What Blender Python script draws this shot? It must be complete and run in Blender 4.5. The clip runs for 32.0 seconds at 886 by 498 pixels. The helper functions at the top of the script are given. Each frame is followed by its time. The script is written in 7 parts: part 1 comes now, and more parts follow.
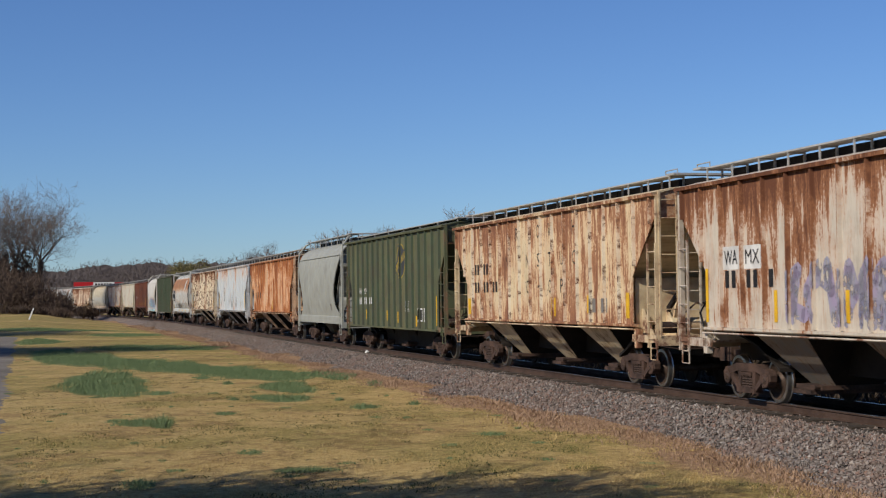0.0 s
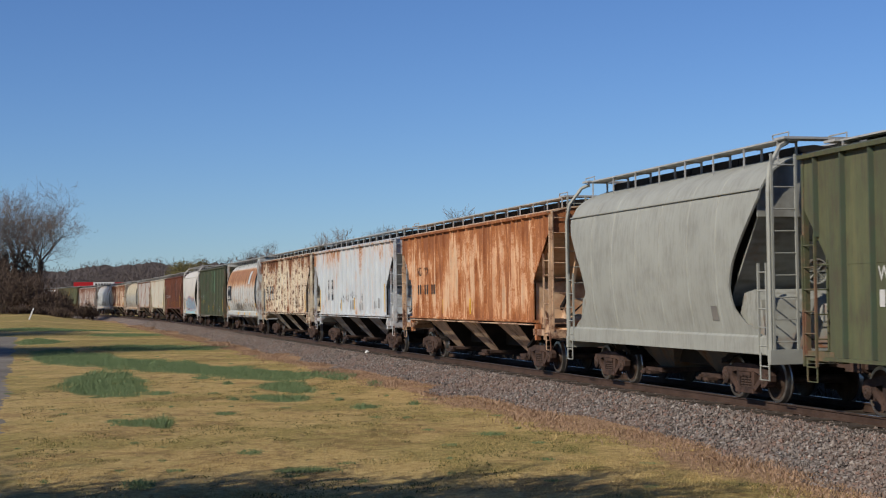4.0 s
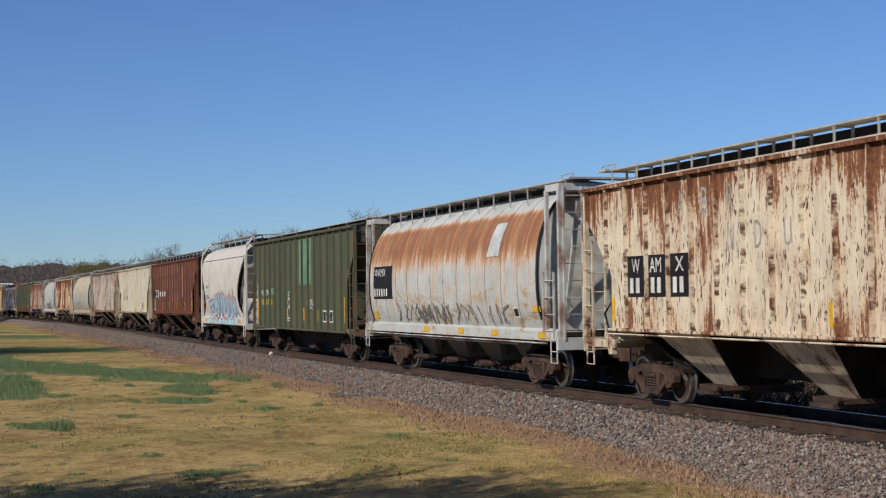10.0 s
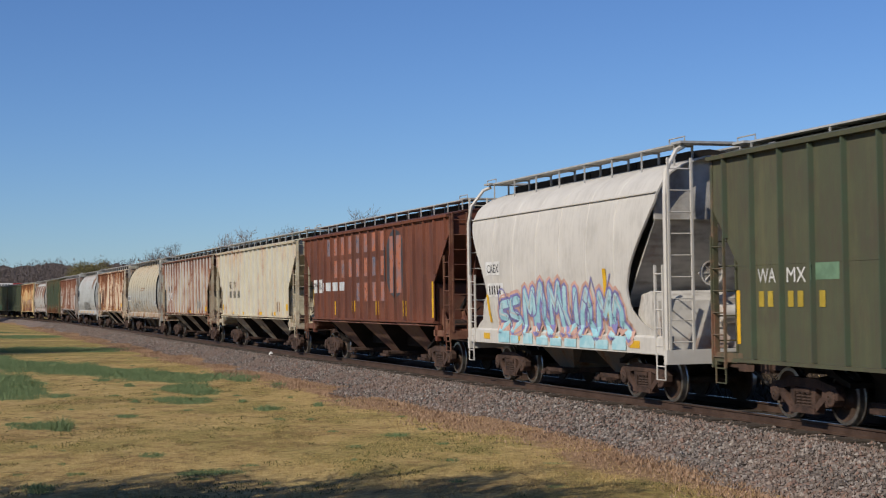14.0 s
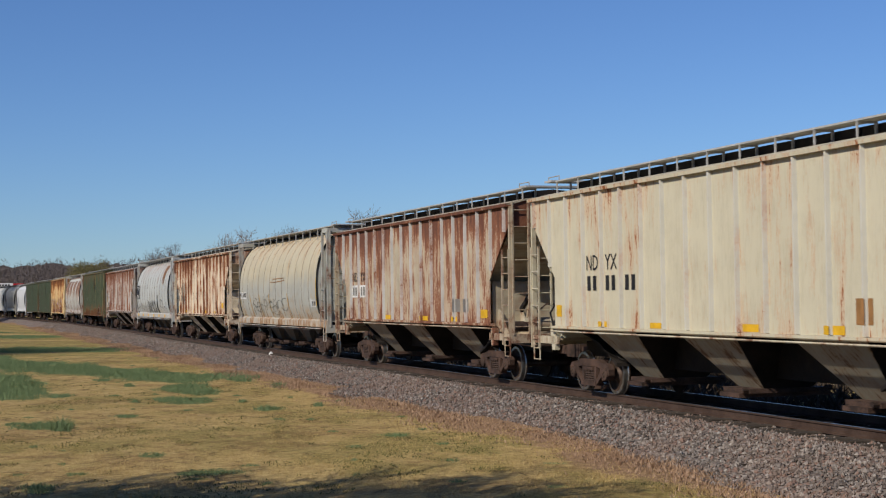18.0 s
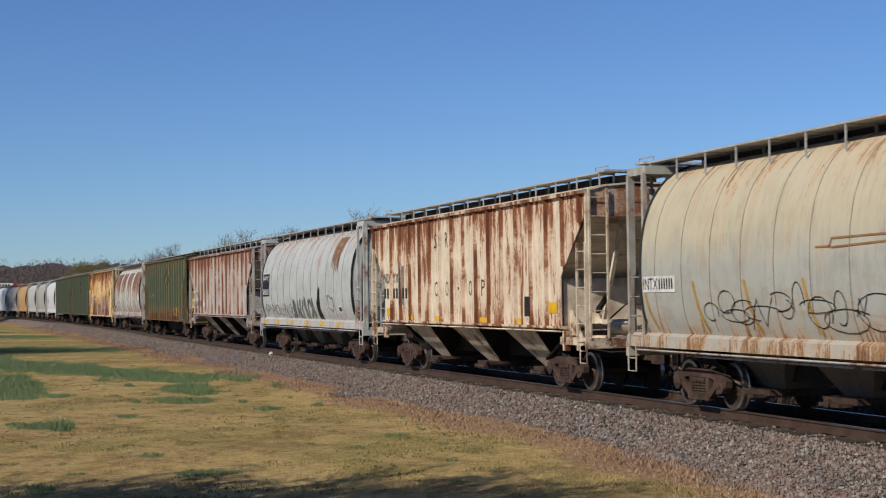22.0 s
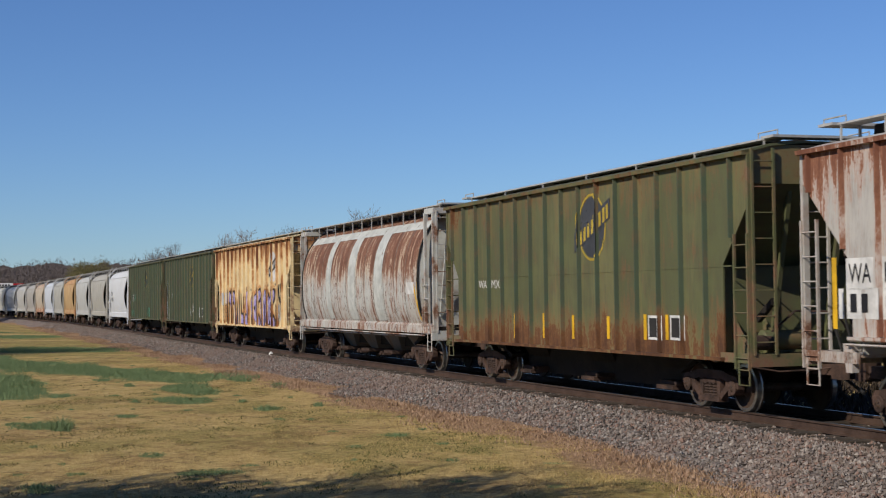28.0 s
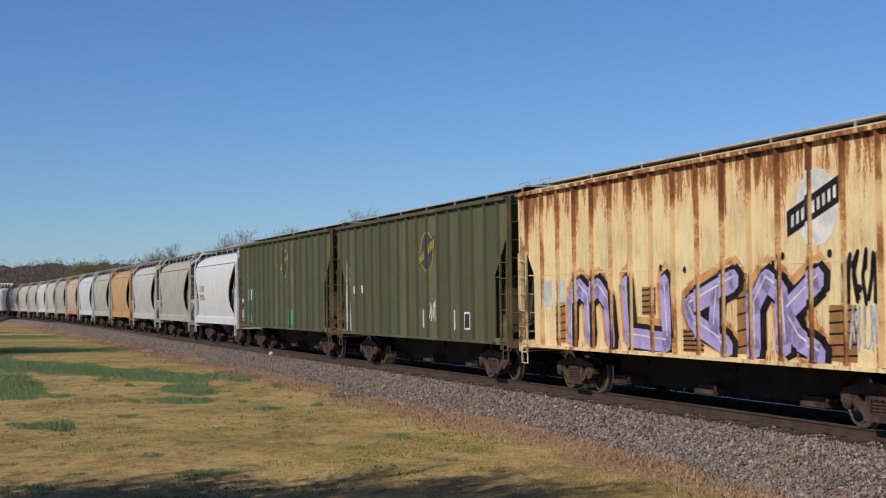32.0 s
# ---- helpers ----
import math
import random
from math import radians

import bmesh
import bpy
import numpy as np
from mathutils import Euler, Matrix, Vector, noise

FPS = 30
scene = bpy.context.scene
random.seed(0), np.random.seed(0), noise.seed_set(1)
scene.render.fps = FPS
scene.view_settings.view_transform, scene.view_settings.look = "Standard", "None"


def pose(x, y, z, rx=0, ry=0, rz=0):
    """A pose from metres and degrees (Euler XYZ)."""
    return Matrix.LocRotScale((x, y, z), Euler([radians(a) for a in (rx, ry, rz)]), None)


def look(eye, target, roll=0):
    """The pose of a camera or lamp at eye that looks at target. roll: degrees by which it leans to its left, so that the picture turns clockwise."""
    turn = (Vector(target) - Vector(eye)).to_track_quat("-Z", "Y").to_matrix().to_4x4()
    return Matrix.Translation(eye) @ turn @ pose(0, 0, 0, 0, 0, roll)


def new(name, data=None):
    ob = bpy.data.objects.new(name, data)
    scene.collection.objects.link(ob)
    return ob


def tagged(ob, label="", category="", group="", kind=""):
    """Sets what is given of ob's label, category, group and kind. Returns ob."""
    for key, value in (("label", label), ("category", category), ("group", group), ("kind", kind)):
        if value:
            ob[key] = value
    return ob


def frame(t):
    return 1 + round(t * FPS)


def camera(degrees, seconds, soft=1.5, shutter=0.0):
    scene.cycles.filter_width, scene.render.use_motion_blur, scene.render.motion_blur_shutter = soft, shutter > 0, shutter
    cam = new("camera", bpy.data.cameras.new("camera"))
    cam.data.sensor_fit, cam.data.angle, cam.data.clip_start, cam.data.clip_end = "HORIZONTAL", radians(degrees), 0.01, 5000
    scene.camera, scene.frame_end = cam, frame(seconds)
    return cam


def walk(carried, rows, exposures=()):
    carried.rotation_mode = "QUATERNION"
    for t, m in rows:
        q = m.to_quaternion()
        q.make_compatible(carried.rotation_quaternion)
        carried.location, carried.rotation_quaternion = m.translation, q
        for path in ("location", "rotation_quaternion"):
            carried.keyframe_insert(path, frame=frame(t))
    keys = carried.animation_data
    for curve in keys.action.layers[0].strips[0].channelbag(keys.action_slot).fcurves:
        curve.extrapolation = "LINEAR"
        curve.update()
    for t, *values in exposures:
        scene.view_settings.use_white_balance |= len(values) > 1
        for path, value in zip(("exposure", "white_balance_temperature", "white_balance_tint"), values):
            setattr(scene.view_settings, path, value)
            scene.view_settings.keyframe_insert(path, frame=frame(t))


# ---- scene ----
# ---- camera ----
EYE = (0.0, 0.0, 2.151)
TILT, LEAN, PAN = 1.830, -0.7605, 3.623


def aim(turn):
    """The camera's pose when it is turned that many degrees to the left of the +y axis."""
    a, b = radians(turn), radians(TILT)
    return look(EYE, (-math.sin(a) * math.cos(b), math.cos(a) * math.cos(b), EYE[2] + math.sin(b)), LEAN)


cam = camera(32.766, 32.0, soft=1.15, shutter=0.12)
walk(cam, [(t, aim(PAN * (1 - k))) for t, k in (
    (0.0, 0.0), (4.0, 0.0), (7.8, 0.0), (8.0, 0.010), (8.1, 0.075), (8.2, 0.185), (8.3, 0.36), (8.4, 0.55), (8.5, 0.74), (8.6, 0.885), (8.7, 0.955), (8.8, 0.995), (9.0, 1.005), (9.3, 1.0), (20.0, 1.0), (32.0, 1.0))])

# ---- light ----
SUN_TURN, SUN_UP = 226.0, 36.0   # compass turn of the sun from +y, clockwise, and its height in degrees
SUN_DIR = Vector((math.sin(radians(SUN_TURN)) * math.cos(radians(SUN_UP)), math.cos(radians(SUN_TURN)) * math.cos(radians(SUN_UP)), math.sin(radians(SUN_UP))))
world = bpy.data.worlds.new("sky")
scene.world = world
world.use_nodes = True
wn = world.node_tree.nodes
sky = wn.new("ShaderNodeTexSky")
sky.sky_type, sky.sun_disc = "NISHITA", False
sky.sun_elevation, sky.sun_rotation = radians(SUN_UP), radians(SUN_TURN)
sky.altitude, sky.air_density, sky.dust_density, sky.ozone_density = 200, 1.0, 0.0, 1.4
deep = wn.new("ShaderNodeMix")
deep.data_type, deep.blend_type = "RGBA", "MULTIPLY"
deep.inputs[0].default_value = 1.0
deep.inputs[7].default_value = (0.53, 0.765, 1.20, 1.0)
world.node_tree.links.new(sky.outputs[0], deep.inputs[6])
world.node_tree.links.new(deep.outputs[2], wn["Background"].inputs[0])
wn["Background"].inputs[1].default_value = 0.085
sun = new("sun", bpy.data.lights.new("sun", "SUN"))
sun.data.energy, sun.data.angle, sun.data.color = 5.0, radians(0.53), (1.0, 0.92, 0.80)
sun.matrix_world = look(SUN_DIR * 100, (0, 0, 0))
scene.view_settings.exposure = -0.12

# ---- the railway's line: metres along it from a point beside the camera, leading away ----
BENDS = ([-40, 20, 60, 100, 150, 220, 320, 500, 900], [0.00131, -0.00029, 0.00037, -0.00019, 0.00106, 0.0029, 0.0029, 0.0029, 0.0029])
LS = np.arange(-90, 900, 1.0)
LK = np.interp(LS, *BENDS)
LH = np.concatenate([[0], np.cumsum((LK[1:] + LK[:-1]) / 2)])
LH += radians(108.882) - LH[90]
LX = np.concatenate([[0], np.cumsum((np.cos(LH)[1:] + np.cos(LH)[:-1]) / 2)])
LY = np.concatenate([[0], np.cumsum((np.sin(LH)[1:] + np.sin(LH)[:-1]) / 2)])
LX += -2.738 - LX[90]
LY += 54.429 - LY[90]


def line(s, off=0.0):
    """Place and heading on the line, s metres along it and off metres to the side of the camera."""
    x, y, h = np.interp(s, LS, LX), np.interp(s, LS, LY), np.interp(s, LS, LH)
    return x - math.sin(h) * off if np.isscalar(s) else x - np.sin(h) * off, y + np.cos(h) * off, h


def gone(t):
    """Metres that the train has rolled since the start."""
    return SPEED * t - 0.00309 * t * t


SPEED = 10.376


def lateral(x, y):
    """Distance from the line, and the metres along it, for arrays of places."""
    if x.size < 64:
        at = LS[::4][np.argmin(np.hypot(x[..., None] - LX[::4], y[..., None] - LY[::4]), -1)]
    else:
        best, at = np.full(x.shape, 1e9), np.zeros(x.shape)
        for i in range(0, len(LS), 4):
            d = np.hypot(x - LX[i], y - LY[i])
            m = d < best
            best[m], at[m] = d[m], LS[i]
    side = -(x - np.interp(at, LS, LX)) * np.sin(np.interp(at, LS, LH)) + (y - np.interp(at, LS, LY)) * np.cos(np.interp(at, LS, LH))
    return side, at


def ease(v, a, b):
    k = np.clip((v - a) / (b - a), 0, 1)
    return k * k * (3 - 2 * k)


def ground_z(x, y):
    """Height of the field: rail tops lie at 0."""
    x, y = np.asarray(x, float), np.asarray(y, float)
    side, at = lateral(x, y)
    z = -0.62 + 2.5 * ease(y, 95, 270) * ease(side, 3.5, 16) + 1.2 * ease(-np.hypot(x, y), -17, -5)
    z += 0.05 * np.sin(x * 0.31 + y * 0.13) * np.sin(y * 0.21 - x * 0.08) * ease(np.abs(side), 4, 8)
    # the turf laps unevenly over the foot of the ballast
    z += (0.05 * np.sin(at * 0.83) + 0.06 * np.sin(at * 0.31 + 2.0) + 0.03 * np.sin(at * 2.1)) * ease(side, 2.4, 3.0) * ease(-side, -4.6, -3.6)
    z += 10 * ease(np.hypot(x + 50, y - 60), 420, 800)
    return z


# ---- mesh helpers ----
class Geo:
    """Collects faces for one mesh."""

    def __init__(self):
        self.v, self.f = [], []

    def add(self, vs, fs):
        n = len(self.v)
        self.v += [tuple(p) for p in vs]
        self.f += [tuple(i + n for i in f) for f in fs]
        return self

    def box(self, x0, x1, y0, y1, z0, z1):
        return self.add([(x, y, z) for x in (x0, x1) for y in (y0, y1) for z in (z0, z1)],
                        [(0, 1, 3, 2), (4, 6, 7, 5), (0, 4, 5, 1), (2, 3, 7, 6), (0, 2, 6, 4), (1, 5, 7, 3)])

    def prism(self, poly, a, b, axis="y"):
        """A flat outline drawn out from a to b along y (points x, z) or x (points y, z) or z (points x, y)."""
        n = len(poly)
        put = {"y": lambda p, q: (p[0], q, p[1]), "x": lambda p, q: (q, p[0], p[1]), "z": lambda p, q: (p[0], p[1], q)}[axis]
        vs = [put(p, a) for p in poly] + [put(p, b) for p in poly]
        fs = [tuple(range(n - 1, -1, -1)), tuple(range(n, 2 * n))] + [(i, (i + 1) % n, n + (i + 1) % n, n + i) for i in range(n)]
        return self.add(vs, fs)

    def tube(self, pts, r, n=6, close=True):
        """A round bar along a row of points; r is one radius or one for each point."""
        pts = [Vector(p) for p in pts]
        rs = [r] * len(pts) if np.isscalar(r) else list(r)
        vs, fs = [], []
        for i, p in enumerate(pts):
            d = (pts[min(i + 1, len(pts) - 1)] - pts[max(i - 1, 0)]).normalized()
            u = d.orthogonal().normalized() if i == 0 else (u - d * u.dot(d)).normalized()
            w = d.cross(u)
            for k in range(n):
                a = 2 * math.pi * k / n
                vs.append(p + (u * math.cos(a) + w * math.sin(a)) * rs[i])
        for i in range(len(pts) - 1):
            for k in range(n):
                fs.append((i * n + k, i * n + (k + 1) % n, (i + 1) * n + (k + 1) % n, (i + 1) * n + k))
        if close:
            fs += [tuple(range(n - 1, -1, -1)), tuple(range((len(pts) - 1) * n, len(pts) * n))]
        return self.add(vs, fs)

    def loft(self, rings, caps=True, loop=True):
        """Skin over rings with the same number of points."""
        n = len(rings[0])
        vs = [p for ring in rings for p in ring]
        fs = []
        for i in range(len(rings) - 1):
            for k in range(n if loop else n - 1):
                fs.append((i * n + k, i * n + (k + 1) % n, (i + 1) * n + (k + 1) % n, (i + 1) * n + k))
        if caps:
            fs += [tuple(range(n - 1, -1, -1)), tuple(range((len(rings) - 1) * n, len(rings) * n))]
        return self.add(vs, fs)

    def lathe(self, profile, centre, n=28, axis="y"):
        """Turned shape: profile of (along, radius)."""
        rings = []
        for along, r in profile:
            ring = []
            for k in range(n):
                a = 2 * math.pi * k / n
                o = {"y": (math.cos(a) * r, along, math.sin(a) * r), "x": (along, math.cos(a) * r, math.sin(a) * r), "z": (math.cos(a) * r, math.sin(a) * r, along)}[axis]
                ring.append((centre[0] + o[0], centre[1] + o[1], centre[2] + o[2]))
            rings.append(ring)
        return self.loft(rings)

    def mesh(self, name, smooth=False):
        me = bpy.data.meshes.new(name)
        me.from_pydata(self.v, [], self.f)
        bm = bmesh.new()
        bm.from_mesh(me)
        bmesh.ops.recalc_face_normals(bm, faces=bm.faces)
        bm.to_mesh(me)
        bm.free()
        me.materials.append(None)
        if smooth:
            me.polygons.foreach_set("use_smooth", [True] * len(me.polygons))
            me.set_sharp_from_angle(angle=radians(38))
        return me


def place(name, me, mat, parent=None, at=None, label=""):
    """One mesh object with a material of its own on a mesh that others may share."""
    ob = new(name, me)
    ob.material_slots[0].link = "OBJECT"
    ob.material_slots[0].material = mat
    ob.parent = parent
    if at is not None:
        ob.matrix_basis = at if isinstance(at, Matrix) else Matrix.Translation(at)
    return tagged(ob, label)


def part(name, geo, mat, parent, label="", smooth=False):
    return place(name, geo.mesh(name, smooth), mat, parent, None, label)


def big(name, verts, faces, mat, label, kind="", category=""):
    """A large mesh straight from arrays."""
    me = bpy.data.meshes.new(name)
    me.from_pydata(np.asarray(verts).tolist(), [], np.asarray(faces).tolist() if not isinstance(faces, list) else faces)
    me.materials.append(mat)
    return tagged(new(name, me), label, category, "", kind)


# ---- materials ----
class Nodes:
    """Short hand for a node material."""

    def __init__(self, name, rough=0.7, metal=0.0, spec=0.4):
        self.m = bpy.data.materials.new(name)
        self.m.use_nodes = True
        self.t = self.m.node_tree
        self.b = self.t.nodes["Principled BSDF"]
        self.b.inputs["Roughness"].default_value, self.b.inputs["Metallic"].default_value = rough, metal
        self.b.inputs["Specular IOR Level"].default_value = spec

    def put(self, sock, v):
        if isinstance(v, bpy.types.NodeSocket):
            self.t.links.new(v, sock)
        elif v is not None:
            sock.default_value = (*v, 1.0) if isinstance(v, tuple) and len(v) == 3 and sock.type == "RGBA" else v

    def node(self, kind, ins=(), **props):
        n = self.t.nodes.new("ShaderNode" + kind)
        for k, v in props.items():
            setattr(n, k, v)
        for i, v in enumerate(ins):
            self.put(n.inputs[i], v)
        return n

    def coords(self, ob=None):
        n = self.t.nodes.new("ShaderNodeTexCoord")
        n.object = ob
        return n.outputs["Object"]

    def scaled(self, vec, s):
        return self.node("Mapping", (vec, (0, 0, 0), (0, 0, 0), s)).outputs[0]

    def noise(self, vec, scale, detail=4.0, rough=0.6, dist=0.0):
        n = self.t.nodes.new("ShaderNodeTexNoise")
        self.put(n.inputs["Vector"], vec)
        for k, v in (("Scale", scale), ("Detail", detail), ("Roughness", rough), ("Distortion", dist)):
            n.inputs[k].default_value = v
        return n.outputs["Fac"]

    def ramp(self, v, a, b, lo=0.0, hi=1.0, smooth=True):
        n = self.node("MapRange", (v, a, b, lo, hi))
        n.interpolation_type = "SMOOTHSTEP" if smooth else "LINEAR"
        return n.outputs[0]

    def math(self, op, a, b=0.0, clamp=False):
        n = self.node("Math", (a, b), operation=op)
        n.use_clamp = clamp
        return n.outputs[0]

    def mix(self, f, a, b):
        n = self.t.nodes.new("ShaderNodeMix")
        n.data_type = "RGBA"
        self.put(n.inputs[0], f)
        self.put(n.inputs[6], a)
        self.put(n.inputs[7], b)
        return n.outputs[2]

    def colour(self, v):
        self.put(self.b.inputs["Base Color"], v)
        return self

    def rough(self, v):
        self.put(self.b.inputs["Roughness"], v)
        return self

    def bump(self, v, strength, distance):
        n = self.t.nodes.new("ShaderNodeBump")
        n.inputs["Strength"].default_value, n.inputs["Distance"].default_value = strength, distance
        self.put(n.inputs["Height"], v)
        self.t.links.new(n.outputs[0], self.b.inputs["Normal"])
        return self

    def random(self):
        return self.t.nodes.new("ShaderNodeObjectInfo").outputs["Random"]

    def island(self):
        return self.t.nodes.new("ShaderNodeNewGeometry").outputs["Random Per Island"]


def aged(colour, k=0.85):
    """Paint dulled by years of dust and sun."""
    return tuple(v * k for v in colour)


def plain(name, a, b, scale=3.0, rough=0.8, metal=0.0, fine=25.0, bump=0.3, depth=0.01, spec=0.3):
    """Two colours in clouds of two sizes, with a fine relief."""
    n = Nodes(name, rough, metal, spec)
    a, b = aged(a), aged(b)
    c = n.coords()
    big_, small = n.noise(c, scale, 5), n.noise(c, fine, 4)
    f = n.math("ADD", n.math("MULTIPLY", big_, 0.65), n.math("MULTIPLY", small, 0.35))
    return n.colour(n.mix(n.ramp(f, 0.36, 0.64), a, b)).bump(small, bump, depth).m


def weathered(name, car, base, shade=0.85, rust=0.4, tint=(0.30, 0.105, 0.035), dark=(0.105, 0.034, 0.016), streak=1.0, speck=0.0, top=0.15,
              foot=0.1, panel=0.96, phase=0.5, cells=1.0, drop=(3.2, 4.6), flank=0.0, upper=None, tone=None, band=0.0, cap=0.0, smear=0.0, soft=0.0, dirt=0.32, rough=0.62):
    """Old paint on a wagon: fading panel by panel, rust in streaks from the top, specks, grime at the foot."""
    n = Nodes(name, rough, 0.0, 0.35)
    base, tint, dark = aged(base), aged(tint, 0.95), aged(dark, 0.9)
    tone, upper = tone and aged(tone), upper and aged(upper)
    c = n.coords(car)
    xyz = n.node("SeparateXYZ", (c,))
    x, z = xyz.outputs[0], xyz.outputs[2]
    along = n.math("ADD", n.math("DIVIDE", x, panel), 40.0 + phase)
    cell = n.math("FLOOR", along)
    near = n.ramp(n.math("ABSOLUTE", n.math("SUBTRACT", n.math("FRACT", along), 0.5)), 0.39, 0.475)
    wn_ = n.node("TexWhiteNoise", noise_dimensions="1D")
    n.put(wn_.inputs["W"], cell)
    per = wn_.outputs["Value"]
    hue = n.node("SeparateXYZ", (wn_.outputs["Color"],)).outputs[1]
    moved = n.node("CombineXYZ", (x, xyz.outputs[1], n.math("ADD", z, n.math("MULTIPLY", per, 31.0 * cells)))).outputs[0]
    long_ = n.noise(n.scaled(moved, (3.6, 0.4, 0.50)), 1.0, 9, 0.68, 0.5)
    thin = n.noise(n.scaled(moved, (12.0, 1.0, 1.9)), 1.0, 6, 0.68, 0.4)
    blot = n.noise(c, 1.6, 6, 0.65)
    fine = n.noise(c, 16.0, 4, 0.7)
    paint = n.mix(n.math("MULTIPLY", blot, 0.75), base, tuple(v * shade for v in base))
    paint = n.mix(n.math("MULTIPLY", per, 0.35), paint, tuple(v * shade * 0.92 for v in base))
    if tone:
        paint = n.mix(n.math("MULTIPLY", n.ramp(n.math("ADD", n.math("MULTIPLY", hue, 0.5), n.math("MULTIPLY", long_, 1.0)), 0.6, 1.1), 0.55), paint, tone)
    if upper:
        paint = n.mix(n.ramp(n.math("ADD", z, n.math("MULTIPLY", long_, 1.4)), 3.1, 4.1), paint, upper)
    if smear:
        low_ = n.math("MULTIPLY", n.ramp(z, 2.75, 2.2), n.ramp(n.noise(n.scaled(c, (0.9, 0.4, 3.2)), 1.0, 6, 0.7, 0.8), 0.50, 0.66))
        paint = n.mix(n.math("MULTIPLY", low_, smear), paint, (0.33, 0.20, 0.07))
    grime = n.math("MULTIPLY", n.ramp(n.math("ADD", n.math("MULTIPLY", thin, 0.6), n.math("MULTIPLY", blot, 0.5)), 0.46, 0.75), dirt)
    paint = n.mix(grime, paint, (0.07, 0.055, 0.04))
    # where the rust lies
    mask = n.math("ADD", n.math("MULTIPLY", n.math("SUBTRACT", long_, 0.5), 1.15 * streak), n.math("ADD", n.math("MULTIPLY", n.math("SUBTRACT", thin, 0.5), 0.38 * streak), 0.55 * streak))
    mask = n.math("ADD", mask, n.math("MULTIPLY", blot, 1.1 * (1 - streak) + 0.25))
    mask = n.math("ADD", mask, n.math("MULTIPLY", n.math("SUBTRACT", per, 0.5), 0.13 * cells))
    mask = n.math("ADD", mask, n.math("MULTIPLY", n.ramp(z, *drop), top))
    mask = n.math("ADD", mask, n.math("MULTIPLY", n.ramp(z, 2.2, 1.1), foot))
    mask = n.math("ADD", mask, n.math("MULTIPLY", n.math("SUBTRACT", fine, 0.5), 0.30))
    if cap:
        mask = n.math("SUBTRACT", mask, n.math("MULTIPLY", n.ramp(z, 4.05, 4.35), cap))
    if flank:
        mask = n.math("ADD", mask, n.math("MULTIPLY", near, flank))
    if band:
        wave = n.math("SINE", n.math("MULTIPLY", x, 2 * math.pi / band))
        mask = n.math("ADD", mask, n.math("MULTIPLY", n.ramp(wave, -0.5, 0.5, -0.16, 0.16), 1.0))
    level = 0.96 - 0.52 * rust if rust > 0.045 else 1.2
    edge = n.ramp(mask, level - 0.035 - soft, level + 0.05 + soft)
    heart = n.ramp(mask, level + 0.03, level + 0.22 + 1.5 * soft)
    rusty = n.mix(heart, tint, dark)
    rusty = n.mix(n.math("MULTIPLY", fine, 0.5), rusty, tuple(v * 0.55 for v in tint))
    stain = n.math("MULTIPLY", n.ramp(mask, level - 0.20, level), 0.30)
    out = n.mix(edge, n.mix(stain, paint, tuple(min(1.0, v * 1.7) for v in tint)), rusty)
    if speck:
        # scabs that are taller than they are wide
        s = n.noise(n.scaled(c, (17.0, 1.0, 5.0)), 1.0, 5, 0.65)
        s = n.math("ADD", s, n.math("MULTIPLY", near, 0.045))
        out = n.mix(n.ramp(s, 0.635 - 0.08 * speck, 0.665 - 0.08 * speck), out, (0.09, 0.038, 0.02))
    n.colour(out)
    n.rough(n.math("ADD", n.math("MULTIPLY", edge, 0.25), rough, True))
    n.bump(n.math("ADD", n.math("MULTIPLY", blot, 0.5), n.math("MULTIPLY", fine, 0.5)), 0.35, 0.012)
    return n.m


# so dark that it also stands for shade in hopper gaps and on hatches
M_STEEL = plain("grimy shade-dark steel", (0.012, 0.010, 0.009), (0.032, 0.025, 0.020), 2.0, 0.75, 0.2)
M_TRUCK = plain("rusty cast steel", (0.022, 0.014, 0.011), (0.095, 0.055, 0.040), 2.5, 0.8, 0.0, 30)
M_WHEEL = plain("brown wheel steel", (0.040, 0.026, 0.018), (0.095, 0.062, 0.046), 3.0, 0.6, 0.3)
M_TREAD = plain("polished tread steel", (0.30, 0.29, 0.28), (0.45, 0.44, 0.42), 8.0, 0.3, 0.9)
M_BLACK = plain("black seal", (0.012, 0.012, 0.012), (0.03, 0.028, 0.026), 3.0, 0.8)
M_YELLOW = plain("yellow reflector", (0.75, 0.45, 0.03), (0.60, 0.34, 0.03), 6.0, 0.45)
M_RAIL = plain("brown rail steel", (0.055, 0.032, 0.022), (0.10, 0.062, 0.045), 2.0, 0.7, 0.2)
M_RAILTOP = plain("bright rail head", (0.30, 0.29, 0.28), (0.42, 0.40, 0.38), 6.0, 0.3, 0.9)
M_TIE = plain("creosoted tie wood", (0.035, 0.027, 0.02), (0.09, 0.07, 0.055), 4.0, 0.9)
M_SEAM = plain("grimy weld", (0.12, 0.095, 0.075), (0.24, 0.20, 0.165), 3.0, 0.8)
M_GRATE = plain("galvanised grating", (0.32, 0.32, 0.31), (0.46, 0.455, 0.44), 4.0, 0.6, 0.0)

